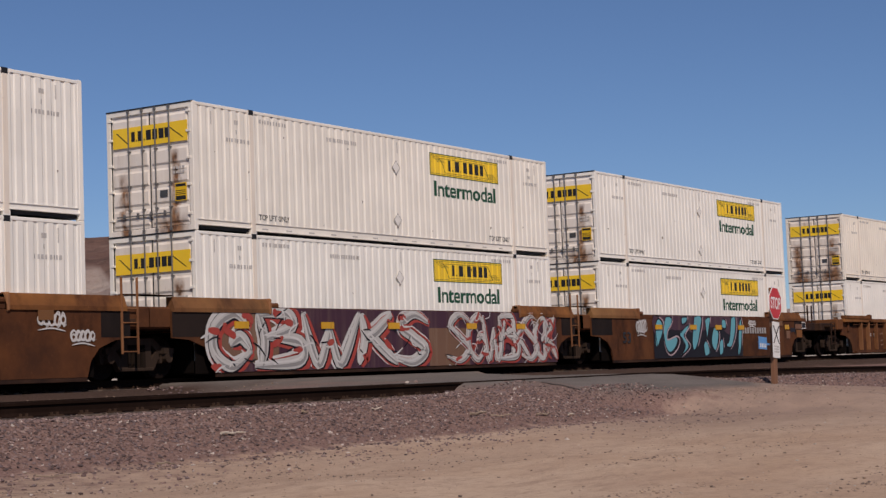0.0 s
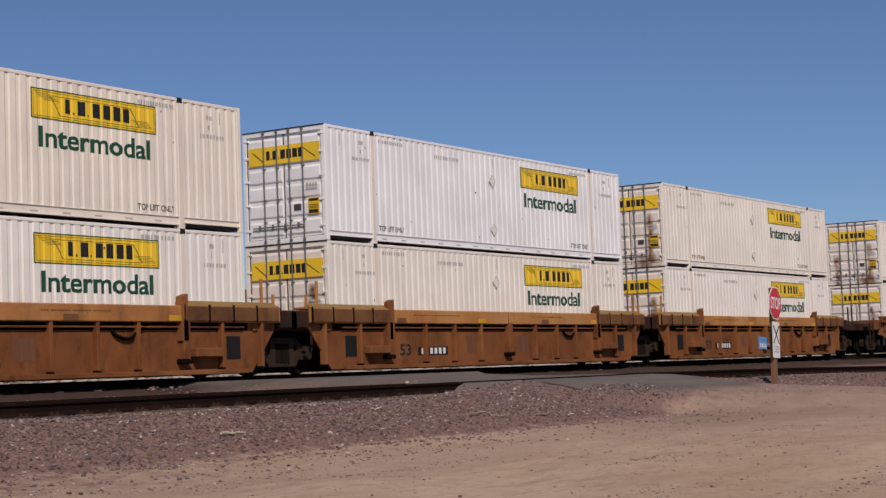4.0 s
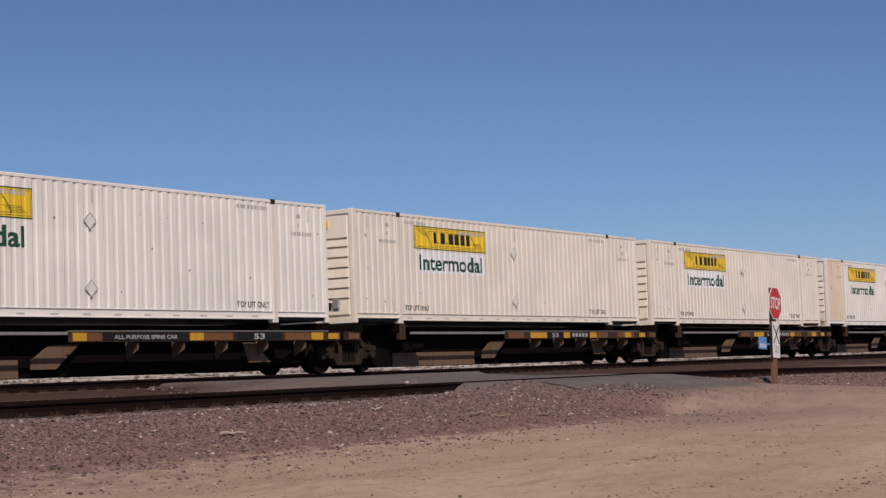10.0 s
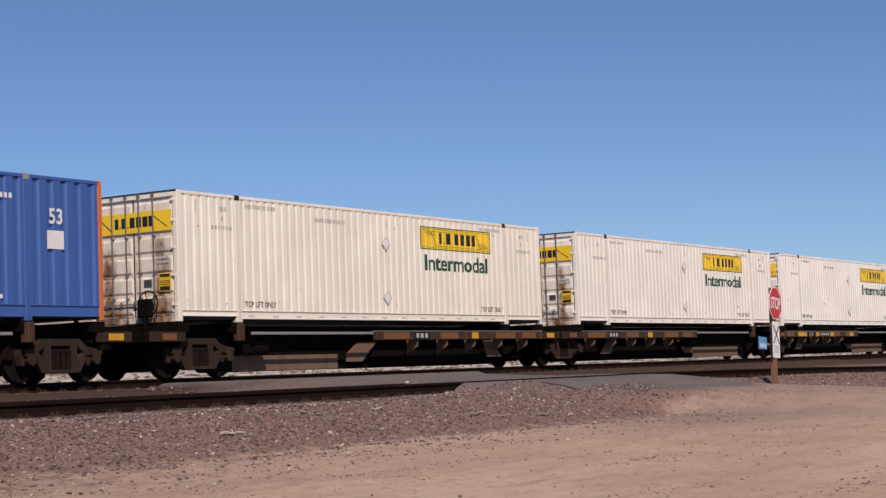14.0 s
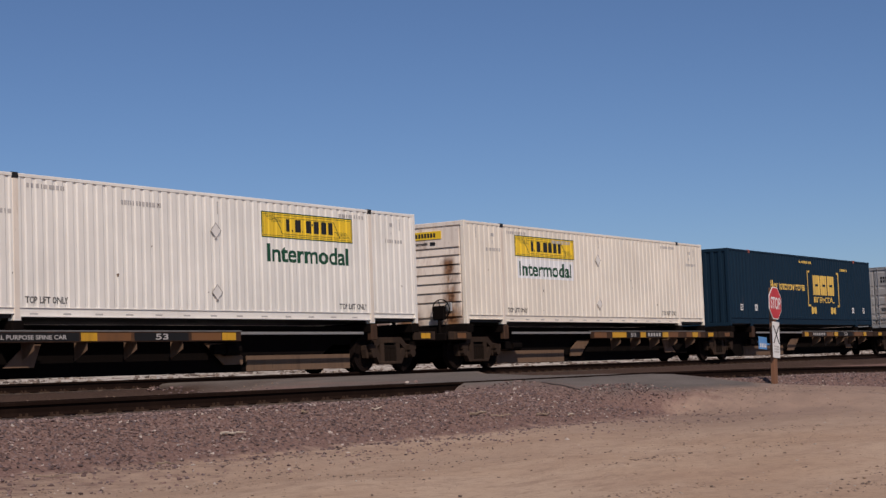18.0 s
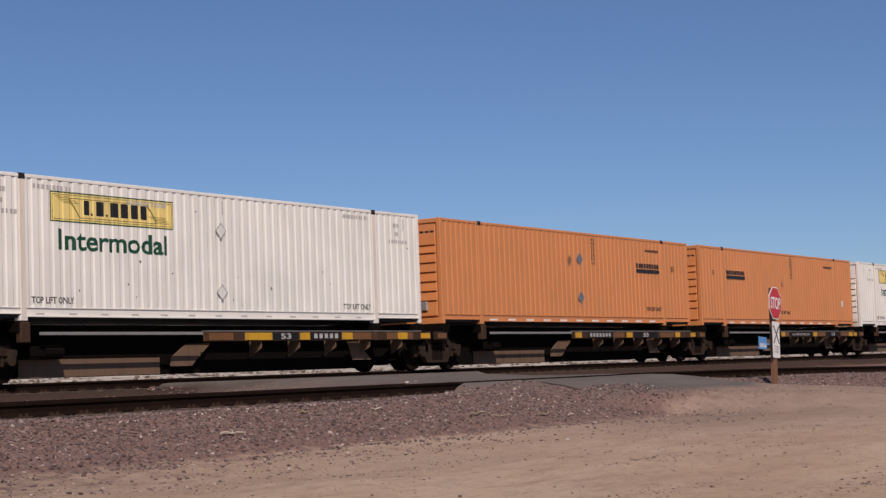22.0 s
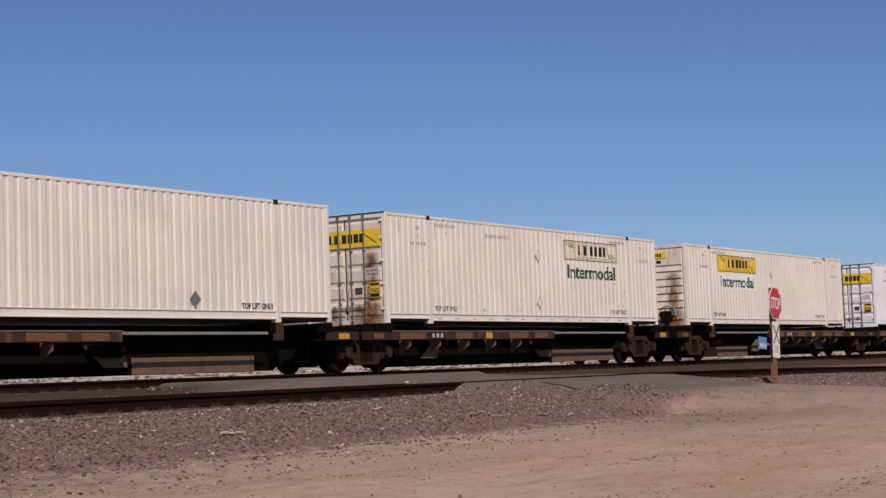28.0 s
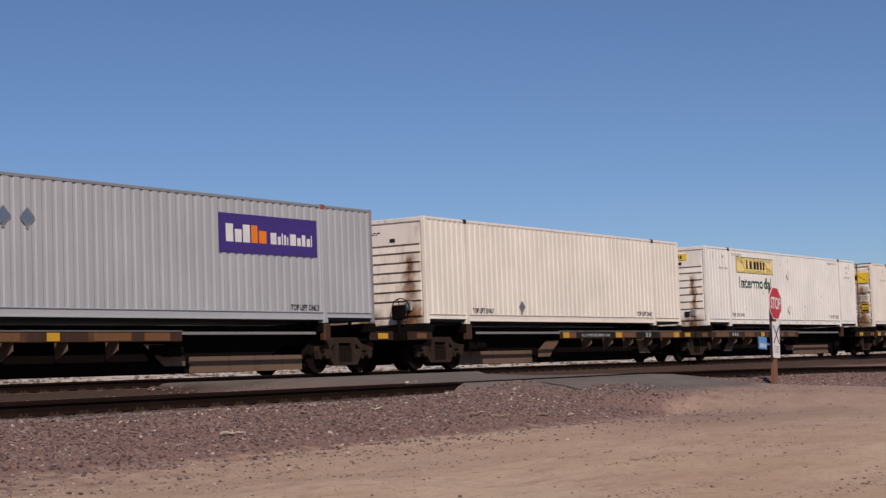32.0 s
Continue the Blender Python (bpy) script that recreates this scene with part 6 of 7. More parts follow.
def grey_blue_box():
    box = thing("container", "grey deep-corrugated container with large blue block marks", "container", "train containers")
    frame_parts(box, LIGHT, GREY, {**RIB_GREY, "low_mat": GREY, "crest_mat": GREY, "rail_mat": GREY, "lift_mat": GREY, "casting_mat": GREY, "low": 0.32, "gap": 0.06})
    doors(box, GREY, {"rod_mat": GALV, "cap_mat": GREY, "door_mat": paint("grey door", (0.30, 0.30, 0.30), rust=0.3, grime=0.4, dirt=(0.16, 0.09, 0.05))})
    g = Geo()
    z0, z1 = 0.74, 2.33
    bars(g, [(4.48, 6.02, 0, 1), (7.52, 7.98, 0, 0.97), (10.66, 11.70, 0, 0.75)], z0, z1, -0.006)
    for a, w in ((6.22, 1.15), (8.22, 1.0), (9.42, 1.12)):
        n = 18
        g.add([(a + w / 2 + w / 2 * math.cos(2 * math.pi * i / n), -0.006, z0 + 0.6 + 0.6 * math.sin(2 * math.pi * i / n)) for i in range(n)], [tuple(range(n))])
    for f in g.f:
        part("mark", draped(Geo().add([g.v[i] for i in f], [tuple(range(len(f)))]), RIB_GREY), ROYAL, box, "royal blue block mark")
    for u in (1.1, 15.1):
        part("lettering", side_text(Geo(), "53", u, u + 0.2, 0.66, 0.84, -0.006), INK, box)
    door_labels(box)
    g = Geo()
    for z in (2.32, 2.16):
        for k in range(6):
            a = 0.98 - 0.12 * k
            g.add([(0.001, a, z), (0.001, a - 0.08, z), (0.001, a - 0.08, z + 0.12), (0.001, a, z + 0.12)], [(0, 1, 2, 3)])
    speckle("stencil", g, INK, box)
    return box


ORANGE = paint("container orange", (0.66, 0.245, 0.085), rust=0.06, grime=0.14, dirt=(0.30, 0.12, 0.04))


def orange_box(side):
    box = thing("container", "orange corrugated container with small black block marks", "container", "train containers")
    frame_parts(box, ORANGE, ORANGE, {"gap": 0.08})
    nose(box, ORANGE, {})
    u = 12.02 if side else 2.36
    g = Geo()
    for k in range(9):
        side_plate(g, u + k * 0.195, u + k * 0.195 + 0.15, 1.90, 2.05, -0.006)
    side_plate(g, u, u + 1.76, 1.73, 1.86, -0.006)
    pieces("mark", g, INK, box, "black block marks over a bar")
    g = Geo()
    for k in range(5):
        a = 1.0 - 0.17 * k
        g.add([(0.004, a, 2.35), (0.004, a - 0.13, 2.35), (0.004, a - 0.13, 2.55), (0.004, a, 2.55)], [(0, 1, 2, 3)])
    g.add([(0.004, 1.0, 2.2), (0.004, 0.2, 2.2), (0.004, 0.2, 2.3), (0.004, 1.0, 2.3)], [(0, 1, 2, 3)])
    pieces("mark", g, INK, box)
    diamond(box, 8.03, 2.05, 0.19, SILVER_PLAC, "grey diamond placard holder") if side else diamond(box, 7.96, 1.75, 0.15, ORANGE, "")
    if side:
        diamond(box, 8.03, 0.84, 0.19, SILVER_PLAC, "grey diamond placard holder")
        diamond(box, 7.37, 2.0, 0.13, plain("dull brown", (0.30, 0.13, 0.06), 0.6), "brown placard")
    part("lettering", side_text(Geo(), "TOP LIFT ONLY", 12.66 if side else 7.6, 13.86 if side else 8.7, 0.47, 0.60, -0.006), INK, box)
    part("lettering", side_text(Geo(), "53", 14.75 if side else 1.1, 14.95 if side else 1.28, 1.84, 2.02, -0.006), INK, box)
    g = Geo()
    for k in range(7):
        side_plate(g, 8.84, 8.90, 1.90 + k * 0.125, 1.98 + k * 0.125, -0.006)
        side_plate(g, 9.0, 9.06, 1.90 + k * 0.125, 1.98 + k * 0.125, -0.006)
    for k in range(8):
        side_plate(g, 12.75 + k * 0.13, 12.84 + k * 0.13, 2.45, 2.53, -0.006)
    speckle("stencil", g, INK, box)
    g = Geo()
    for k in range(11):
        side_plate(g, 2.5 + k * 1.04, 2.95 + k * 1.04, 0.09, 0.15, RAIL_Y - 0.003)
    pieces("reflector", g, LABEL_WHITE, box, "white reflective dash")
    if not side:
        part("label_plate", side_plate(Geo(), 14.75, 14.95, 0.85, 1.1, -0.006), LABEL_WHITE, box)
    return box


def parcel_box():
    box = thing("container", "grey corrugated container with a purple board of white and orange blocks", "container", "train containers")
    frame_parts(box, paint("container mid grey", (0.42, 0.43, 0.44), grime=0.12), GREY, {"casting_mat": paint("red casting", (0.30, 0.06, 0.03), rust=0.3), "rail_mat": GREY})
    doors(box, GREY, {"rod_mat": GALV, "door_mat": GREY, "cap_mat": BLACK})
    purple = plain("board purple", (0.055, 0.025, 0.20), 0.45)
    board = part("carrier_board", Geo().box(10.13, 13.79, -0.010, 0, 1.58, 2.48), purple, box, "purple carrier board")
    g = Geo()
    bars(g, [(10.36, 10.62, 0, 1), (10.68, 10.92, 0, 0.72), (10.97, 11.22, 0, 1)], 1.83, 2.24, -0.013)
    pieces("mark", g, LABEL_WHITE, board)
    bars(g2 := Geo(), [(11.27, 11.50, 0, 1), (11.55, 11.83, 0, 0.72)], 1.83, 2.24, -0.013)
    pieces("mark", g2, plain("mark orange", (0.85, 0.22, 0.02), 0.5), board)
    g = Geo()
    bars(g, [(11.98, 12.20, 0, 1), (12.25, 12.36, 0, 0.7), (12.40, 12.45, 0, 1), (12.49, 12.57, 0, 0.9), (12.61, 12.65, 0, 0.7), (12.72, 12.95, 0, 1), (13.0, 13.14, 0, 0.7), (13.18, 13.32, 0, 1), (13.37, 13.5, 0, 0.7), (13.54, 13.58, 0, 1)], 1.83, 2.10, -0.013)
    pieces("mark", g, LABEL_WHITE, board)
    b2 = part("carrier_board", Geo().box(0.0, 0.02, 1.4, 2.4, 2.1, 2.5), purple, box)
    g = Geo()
    for k in range(8):
        a = 2.32 - 0.11 * k
        g.add([(-0.003, a, 2.22), (-0.003, a - 0.08, 2.22), (-0.003, a - 0.08, 2.38), (-0.003, a, 2.38)], [(0, 1, 2, 3)])
    pieces("mark", g, LABEL_WHITE, b2)
    for u in (2.3, 12.69):
        part("lettering", side_text(Geo(), "TOP LIFT ONLY", u, u + 1.13, 0.29, 0.43, -0.006), INK, box)
    for u in (3.73, 4.35):
        diamond(box, u, 2.03, 0.19, plain("placard blue grey", (0.16, 0.22, 0.30), 0.5, 0.3), "blue-grey diamond placard holder")
    door_labels(box)
    return box


def blue_box(green):
    body = paint("blue paint bright" if green else "blue paint", (0.060, 0.16, 0.50) if green else (0.040, 0.105, 0.34), rust=0.03, grime=0.18, dirt=(0.05, 0.07, 0.12))
    post = plain("post green", (0.03, 0.30, 0.07), 0.5) if green else paint("post orange", (0.62, 0.15, 0.04), rust=0.1, grime=0.15)
    box = thing("container", "blue container with " + ("green" if green else "orange") + " corner posts and painted-out patches", "container", "train containers")
    frame_parts(box, body, post, {"pitch": 0.36, "depth": 0.04, "flat": 0.5, "casting_mat": GREY, "low": 0.30, "gap": 0.05})
    if green:
        part("nose_wall", Geo().box(0.04, 0.08, 0.12, WIDE - 0.12, 0.05, HIGH - 0.05), body, box)
        for k in range(7):
            y = 0.25 + k * 0.31
            part("nose_rib", Geo().box(0.0, 0.05, y, y + 0.15, 0.12, HIGH - 0.12, 0.015), body, box)
        part("post_face", Geo().box(-0.012, 0.1, 0.0, 0.28, 0.0, HIGH), post, box)
        part("lettering", door_text(Geo(), "53", 2.1, 1.7, 1.95, 2.2, -0.004), LABEL_WHITE, box)
        part("number_label", Geo().box(-0.004, 0.02, 1.6, 2.1, 1.55, 1.8).box(-0.004, 0.02, 1.6, 2.1, 0.7, 1.0), LABEL_WHITE, box)
    else:
        doors(box, body, {"rod_mat": DARKROD, "cap_mat": body, "door_mat": paint("dark blue door", (0.03, 0.075, 0.22), rust=0.05, grime=0.3, dirt=(0.04, 0.04, 0.05))})
        g = Geo()
        for z, n, y0 in ((2.05, 5, 0.75), (1.92, 3, 0.72), (1.80, 4, 0.74), (1.46, 9, 1.25), (1.36, 9, 1.25), (1.26, 9, 1.25), (1.16, 6, 1.25)):
            for k in range(n):
                a = y0 - 0.1 * k
                g.add([(-0.001, a, z), (-0.001, a - 0.07, z), (-0.001, a - 0.07, z + 0.08), (-0.001, a, z + 0.08)], [(0, 1, 2, 3)])
        speckle("stencil", g, GREY_INK, box)
        part("number_label", Geo().box(0.0, 0.02, 0.22, 0.70, 0.42, 0.75), LABEL_WHITE, box, "white label")
    patch = paint("patch blue", (0.025, 0.07, 0.30) if green else (0.022, 0.055, 0.19), grime=0.1)
    part("patch", Geo().box(2.33, 3.95 if green else 4.09, -0.005, 0, 1.72, 2.45), patch, box, "darker blue painted-out patch")
    part("patch", Geo().box(5.07, 10.75, -0.005, 0, 1.20, 1.72 if green else 1.80), patch, box, "darker blue painted-out patch")
    part("number_label", Geo().box(7.60, 8.10, -0.006, 0, 2.30, 2.66), LABEL_WHITE, box, "white label")
    u = 0.75 if green else 14.6
    part("number_label", Geo().box(u, u + 0.45, -0.006, 0, 1.43, 1.80), LABEL_WHITE, box, "white label")
    part("lettering", side_text(Geo(), "53", u + 0.05, u + 0.42, 1.93, 2.25, -0.006), LABEL_WHITE, box)
    g = Geo()
    for uu in (3.0, 13.2):
        side_plate(g, uu, uu + 0.2, 0.42, 0.5, -0.006)
    for k in range(6):
        side_plate(g, 13.0 + 0.12 * k, 13.08 + 0.12 * k, 2.38, 2.48, -0.006)
    speckle("stencil", g, LABEL_WHITE, box)
    return box


SPECIAL = {"cofc_doors": lambda: cofc_box("doors"), "cofc_nose": lambda: cofc_box("nose"), "teal_nose": lambda: teal_box("nose"), "teal_doors": lambda: teal_box("doors"), "grey_blue": grey_blue_box,
           "orange_1": lambda: orange_box(True), "orange_0": lambda: orange_box(False), "parcel": parcel_box, "blue": lambda: blue_box(False), "blue_green": lambda: blue_box(True)}
# name, place along the train, wagon kind, how it joins the next (A shared truck, C coupler), loads from the bottom up
TRAIN = [
    ("W0", -307.09, "smooth", "A", [("white", "doors", 0), ("white", "doors", 0)]),
    ("W1", -287.54, "smooth", "A", [("white", "doors", 0), ("ivory", "doors", 0)]),
    ("W2", -268.17, "smooth", "C", [("white", "doors", 0), ("white", "doors", 0)]),
    ("W3", -244.84, "ribbed", "C", [("white", "doors", 0), ("cream", "doors", 0)]),
    ("W4", -221.49, "heavy", "A", [("white", "doors", 0), ("cream", "doors", 0)]),
    ("W5", -202.11, "heavy", "A", [("ivory", "doors", 0), ("ice", "doors", 0)]),
    ("W6", -182.65, "heavy", "C", [("white", "doors", 0), ("ivory", "doors", 0)]),
    ("W7", -159.30, "stencilled", "A", [("ivory", "doors", 0), ("ivory", "doors", 0)]),
    ("W8", -139.91, "stencilled", "A", [("cream", "doors", 0), ("white", "doors", 1)]),
    ("W9", -120.69, "stencilled", "C", [("ivory", "doors", 0), ("cream", "doors", 0)]),
    ("S0", -99.68, 1, "A", [("white", "nose", 0)]),
    ("S1", -82.43, 1, "A", [("cream", "nose", 3)]),
    ("S2", -65.26, 1, "A", [("cream", "nose", 3)]),
    ("S3", -48.06, 1, "A", [("stained", "nose", 0)]),
    ("B", -29.52, 0, "C", ["blue"]),
    ("D", -11.08, 1, "A", [("cream", "doors", 0)]),
    ("E", 7.37, 0, "A", [("ivory", "doors", 0)]),
    ("F", 24.55, 0, "A", [("white", "doors", 0)]),
    ("G", 42.07, 0, "A", [("white", "doors", 0)]),
    ("H", 59.35, 0, "C", [("white", "doors", 0)]),
    ("I", 77.96, 1, "A", [("cream", "nose", 0)]),
    ("J", 96.48, 1, "A", ["teal_nose"]),
    ("K", 117.22, 0, "C", ["grey_blue"]),
    ("L", 135.96, 1, "A", [("white", "nose", 2)]),
    ("M", 153.16, 1, "A", ["orange_1"]),
    ("N", 170.36, 1, "A", ["orange_0"]),
    ("O", 187.63, 1, "A", [("white", "nose", 2)]),
    ("P", 206.00, 0, "C", ["teal_doors"]),
    ("Q", 224.70, 1, "A", ["blue_green"]),
    ("R", 245.22, 0, "A", ["cofc_doors"]),
    ("S", 263.80, 0, "C", [("cream", "doors", 1)]),
    ("T", 282.44, 1, "A", [("cream", "nose", 0)]),
    ("U", 303.05, 0, "A", [("ice", "doors", 0)]),
    ("V", 321.50, 0, "C", ["parcel"]),
    ("W", 340.10, 1, "A", ["cofc_nose"]),
    ("X", 358.62, 0, "A", [("white", "nose", 2)]),
    ("Y", 377.15, 0, "A", [("cream", "doors", 0)]),
]
RIDERS = []
for k, (key, place, kind, join, loads) in enumerate(TRAIN):
    nxt = TRAIN[k + 1][1] - place - LEN if k + 1 < len(TRAIN) else 2.4
    prv = place - TRAIN[k - 1][1] - LEN if k else 3.3
    before = TRAIN[k - 1][3] if k else "A"
    well = isinstance(kind, str)
    base = 0.435 if well else SINGLE_Z
    left = [] if before == "A" and k else [-1.4 if well or not k else 0.95]
    right = [LEN + nxt / 2 + (0 if well else 0.55)] if join == "A" else [LEN + 1.9 if well else LEN - 1.0]
    if well:
        car = well_car(kind, left + right, before == "C" and k > 0, join == "C", base, {"W7": (15.2,), "W8": (0.1, 15.2), "W9": (0.1,)}.get(key, ()))
    else:
        car = spine_unit(kind, left + right, base, 0.9 if before == "C" else max(0.4, prv / 2 - 0.1), 0.8 if join == "C" else max(0.4, nxt / 2 - 0.1), {"S2": 1}.get(key, -1 if key in "DEGRSTVX" else k + 2))
    if before == "C" and k:
        end_gear(car, -3.0 if well else -0.3, -1, base, not well)
    if join == "C":
        end_gear(car, LEN + 3.0 if well else LEN + 0.2, 1, base, not well)
    RIDERS.append((car, place, base))
    for n, load in enumerate(loads):
        ob = special(load) if isinstance(load, str) else box_of(load)
        RIDERS.append((ob, place, (STACK_Z if n else STACK_Z - 2.9) if well else SINGLE_Z))
for car, place, base in RIDERS:
    if "floor" in car:
        del car["floor"]


# ---- graffiti on the first three wagons ----
SPRAY_WHITE = paint("spray white", (0.58, 0.56, 0.54), grime=0.2)
SPRAY_RED = paint("spray red", (0.36, 0.045, 0.03), grime=0.2)
SPRAY_BLACK = plain("spray black", (0.012, 0.010, 0.014), 0.5)
SPRAY_MAROON = paint("spray maroon", (0.052, 0.014, 0.027), grime=0.3)
SPRAY_CYAN = paint("spray cyan", (0.11, 0.37, 0.44), grime=0.15)
SPRAY_PINK = paint("spray pink", (0.45, 0.13, 0.16), grime=0.15)
SPRAY_BLUE = plain("spray slate blue", (0.06, 0.09, 0.18), 0.5)
FACE = -0.215
Z0, Z1 = 0.16 - 0.435, 1.61 - 0.435
w0, w1, w2 = [ob for ob, place, base in RIDERS if ob.name.startswith("well_wagon")][:3]
tag_scrawl(w0, 1, 14.6, 0.72, 0.75, 0.30, FACE, SPRAY_WHITE)
tag_scrawl(w0, 2, 15.5, 0.42, 0.65, 0.26, FACE, SPRAY_WHITE)
tag_scrawl(w0, 3, 12.9, 0.40, 0.5, 0.5, FACE, plain("spray lilac", (0.30, 0.30, 0.42), 0.5))
BIG = {"bowls": [[(0.15, 0.03), (0.22, 0.5), (0.10, 0.97)], [(0.10, 0.93), (0.62, 0.98), (0.78, 0.74), (0.24, 0.54)], [(0.24, 0.54), (0.92, 0.46), (0.90, 0.12), (0.02, 0.06)]],
       "vee": [[(-0.05, 0.97), (0.20, 0.05), (0.43, 0.72)], [(0.43, 0.72), (0.62, 0.04), (1.0, 0.97)]],
       "fork": [[(0.10, 0.97), (0.18, 0.5), (0.02, 0.03)], [(0.95, 0.97), (0.50, 0.64), (0.18, 0.5)], [(0.34, 0.58), (0.62, 0.36), (1.08, 0.03)]],
       "snake": [[(1.0, 0.82), (0.55, 0.98), (0.14, 0.76), (0.55, 0.52), (0.92, 0.28), (0.5, 0.04), (-0.05, 0.14)]],
       "eye": [[(0.9, 0.72), (0.55, 0.95), (0.12, 0.72), (0.10, 0.30), (0.5, 0.05), (0.95, 0.32)], [(0.45, 0.42), (0.70, 0.55), (0.95, 0.32)]]}


def silver_piece(car, seed, rowed, lo, hi, y, thick):
    """Sprayed silver letter bodies with red backs, dark rims and thin pale gleams, coat over coat."""
    rnd = random.Random(seed)
    h = hi - lo
    strokes = []
    for name, u, w in rowed:
        for pts in BIG[name]:
            strokes.append([(u + a * w, lo + (0.04 + 0.92 * b) * h) for a, b in pts])
    coats = [("graffiti_rim", SPRAY_WHITE, 1.80, 0.02, 0.0, 1.0), ("graffiti_back", SPRAY_RED, 1.66, 0.09, -0.05, 1.0), ("graffiti_shade", SPRAY_BLACK, 1.22, 0.02, -0.02, 1.0), ("graffiti_fill", SPRAY_SILVER, 1.0, 0, 0, 1.0),
             ("graffiti_shade", SPRAY_GREY, 0.30, 0.05, -0.05, 0.9), ("graffiti_gleam", SPRAY_WHITE, 0.20, -0.06, 0.05, 1.0)]
    depth = y - 0.001
    for name, mat, k, du, dz, share in coats:
        g = Geo()
        for p in strokes:
            depth -= 0.00004
            if rnd.random() <= share:
                stroke(g, [(a + du * thick * 3, b + dz * thick * 3) for a, b in p], thick * k * rnd.uniform(0.92, 1.08), depth, lo, hi)
        tagged(part(name, g, mat, car, "sprayed graffiti strokes"), kind="stuff")
        depth -= 0.0012
    for name, mat, width, share in (("graffiti_accent", SPRAY_RED, 0.55, 0.45), ("graffiti_line", SPRAY_BLACK, 0.13, 0.7), ("graffiti_line", SPRAY_WHITE, 0.16, 0.8)):
        g = Geo()
        for p in strokes:
            for q, r in zip(p, p[1:]):
                depth -= 0.00004
                if rnd.random() < share:
                    m = ((q[0] + r[0]) / 2 + rnd.uniform(-0.2, 0.2), (q[1] + r[1]) / 2 + rnd.uniform(-0.15, 0.15))
                    e = (m[0] + rnd.uniform(0.15, 0.5) * rnd.choice((-1, 1)), m[1] + rnd.uniform(-0.35, 0.35))
                    stroke(g, [m, ((m[0] + e[0]) / 2 + rnd.uniform(-0.12, 0.12), (m[1] + e[1]) / 2 + rnd.uniform(-0.1, 0.1)), e], thick * width, depth, lo, hi)
        tagged(part(name, g, mat, car, "thin sprayed graffiti strokes"), kind="stuff")
        depth -= 0.0012


SPRAY_SILVER = paint("spray silver", (0.50, 0.485, 0.46), grime=0.35, dirt=(0.30, 0.26, 0.23))
SPRAY_GREY = paint("spray grey", (0.26, 0.25, 0.245), grime=0.3)
PATCH_TAN = paint("tan painted-over patch", (0.17, 0.095, 0.065), rust=0.2, grime=0.5, rough=0.8)
part("graffiti_ground", side_plate(Geo(), 0.36, 16.0, Z0, Z1, FACE + 0.003), SPRAY_MAROON, w1, "maroon sprayed ground")
part("graffiti_ground", side_plate(Geo(), 0.36, 2.6, Z0 + 0.2, Z1 - 0.15, FACE + 0.001), PATCH_TAN, w1, "tan painted-over patch")
part("graffiti_ground", side_plate(Geo(), 9.0, 11.0, Z0, Z0 + 1.0, FACE + 0.001), PATCH_TAN, w1, "tan painted-over patch")
silver_piece(w1, 11, [("eye", 0.15, 1.5), ("bowls", 1.65, 1.9), ("vee", 3.65, 2.2), ("fork", 5.75, 1.6), ("snake", 7.45, 1.5)], Z0, Z1, FACE, 0.30)
silver_piece(w1, 12, [("snake", 9.9, 1.2), ("eye", 10.9, 1.1), ("vee", 11.8, 1.2), ("bowls", 12.5, 1.2), ("fork", 13.3, 1.0), ("snake", 13.9, 1.0), ("eye", 14.6, 1.0), ("fork", 15.2, 0.7)], Z0, Z1, FACE - 0.012, 0.165)


def closed(pts):
    """A smooth closed outline through the points."""
    ring = curve_through(pts[-2:] + pts + pts[:2], 5)
    return ring[10:-10]


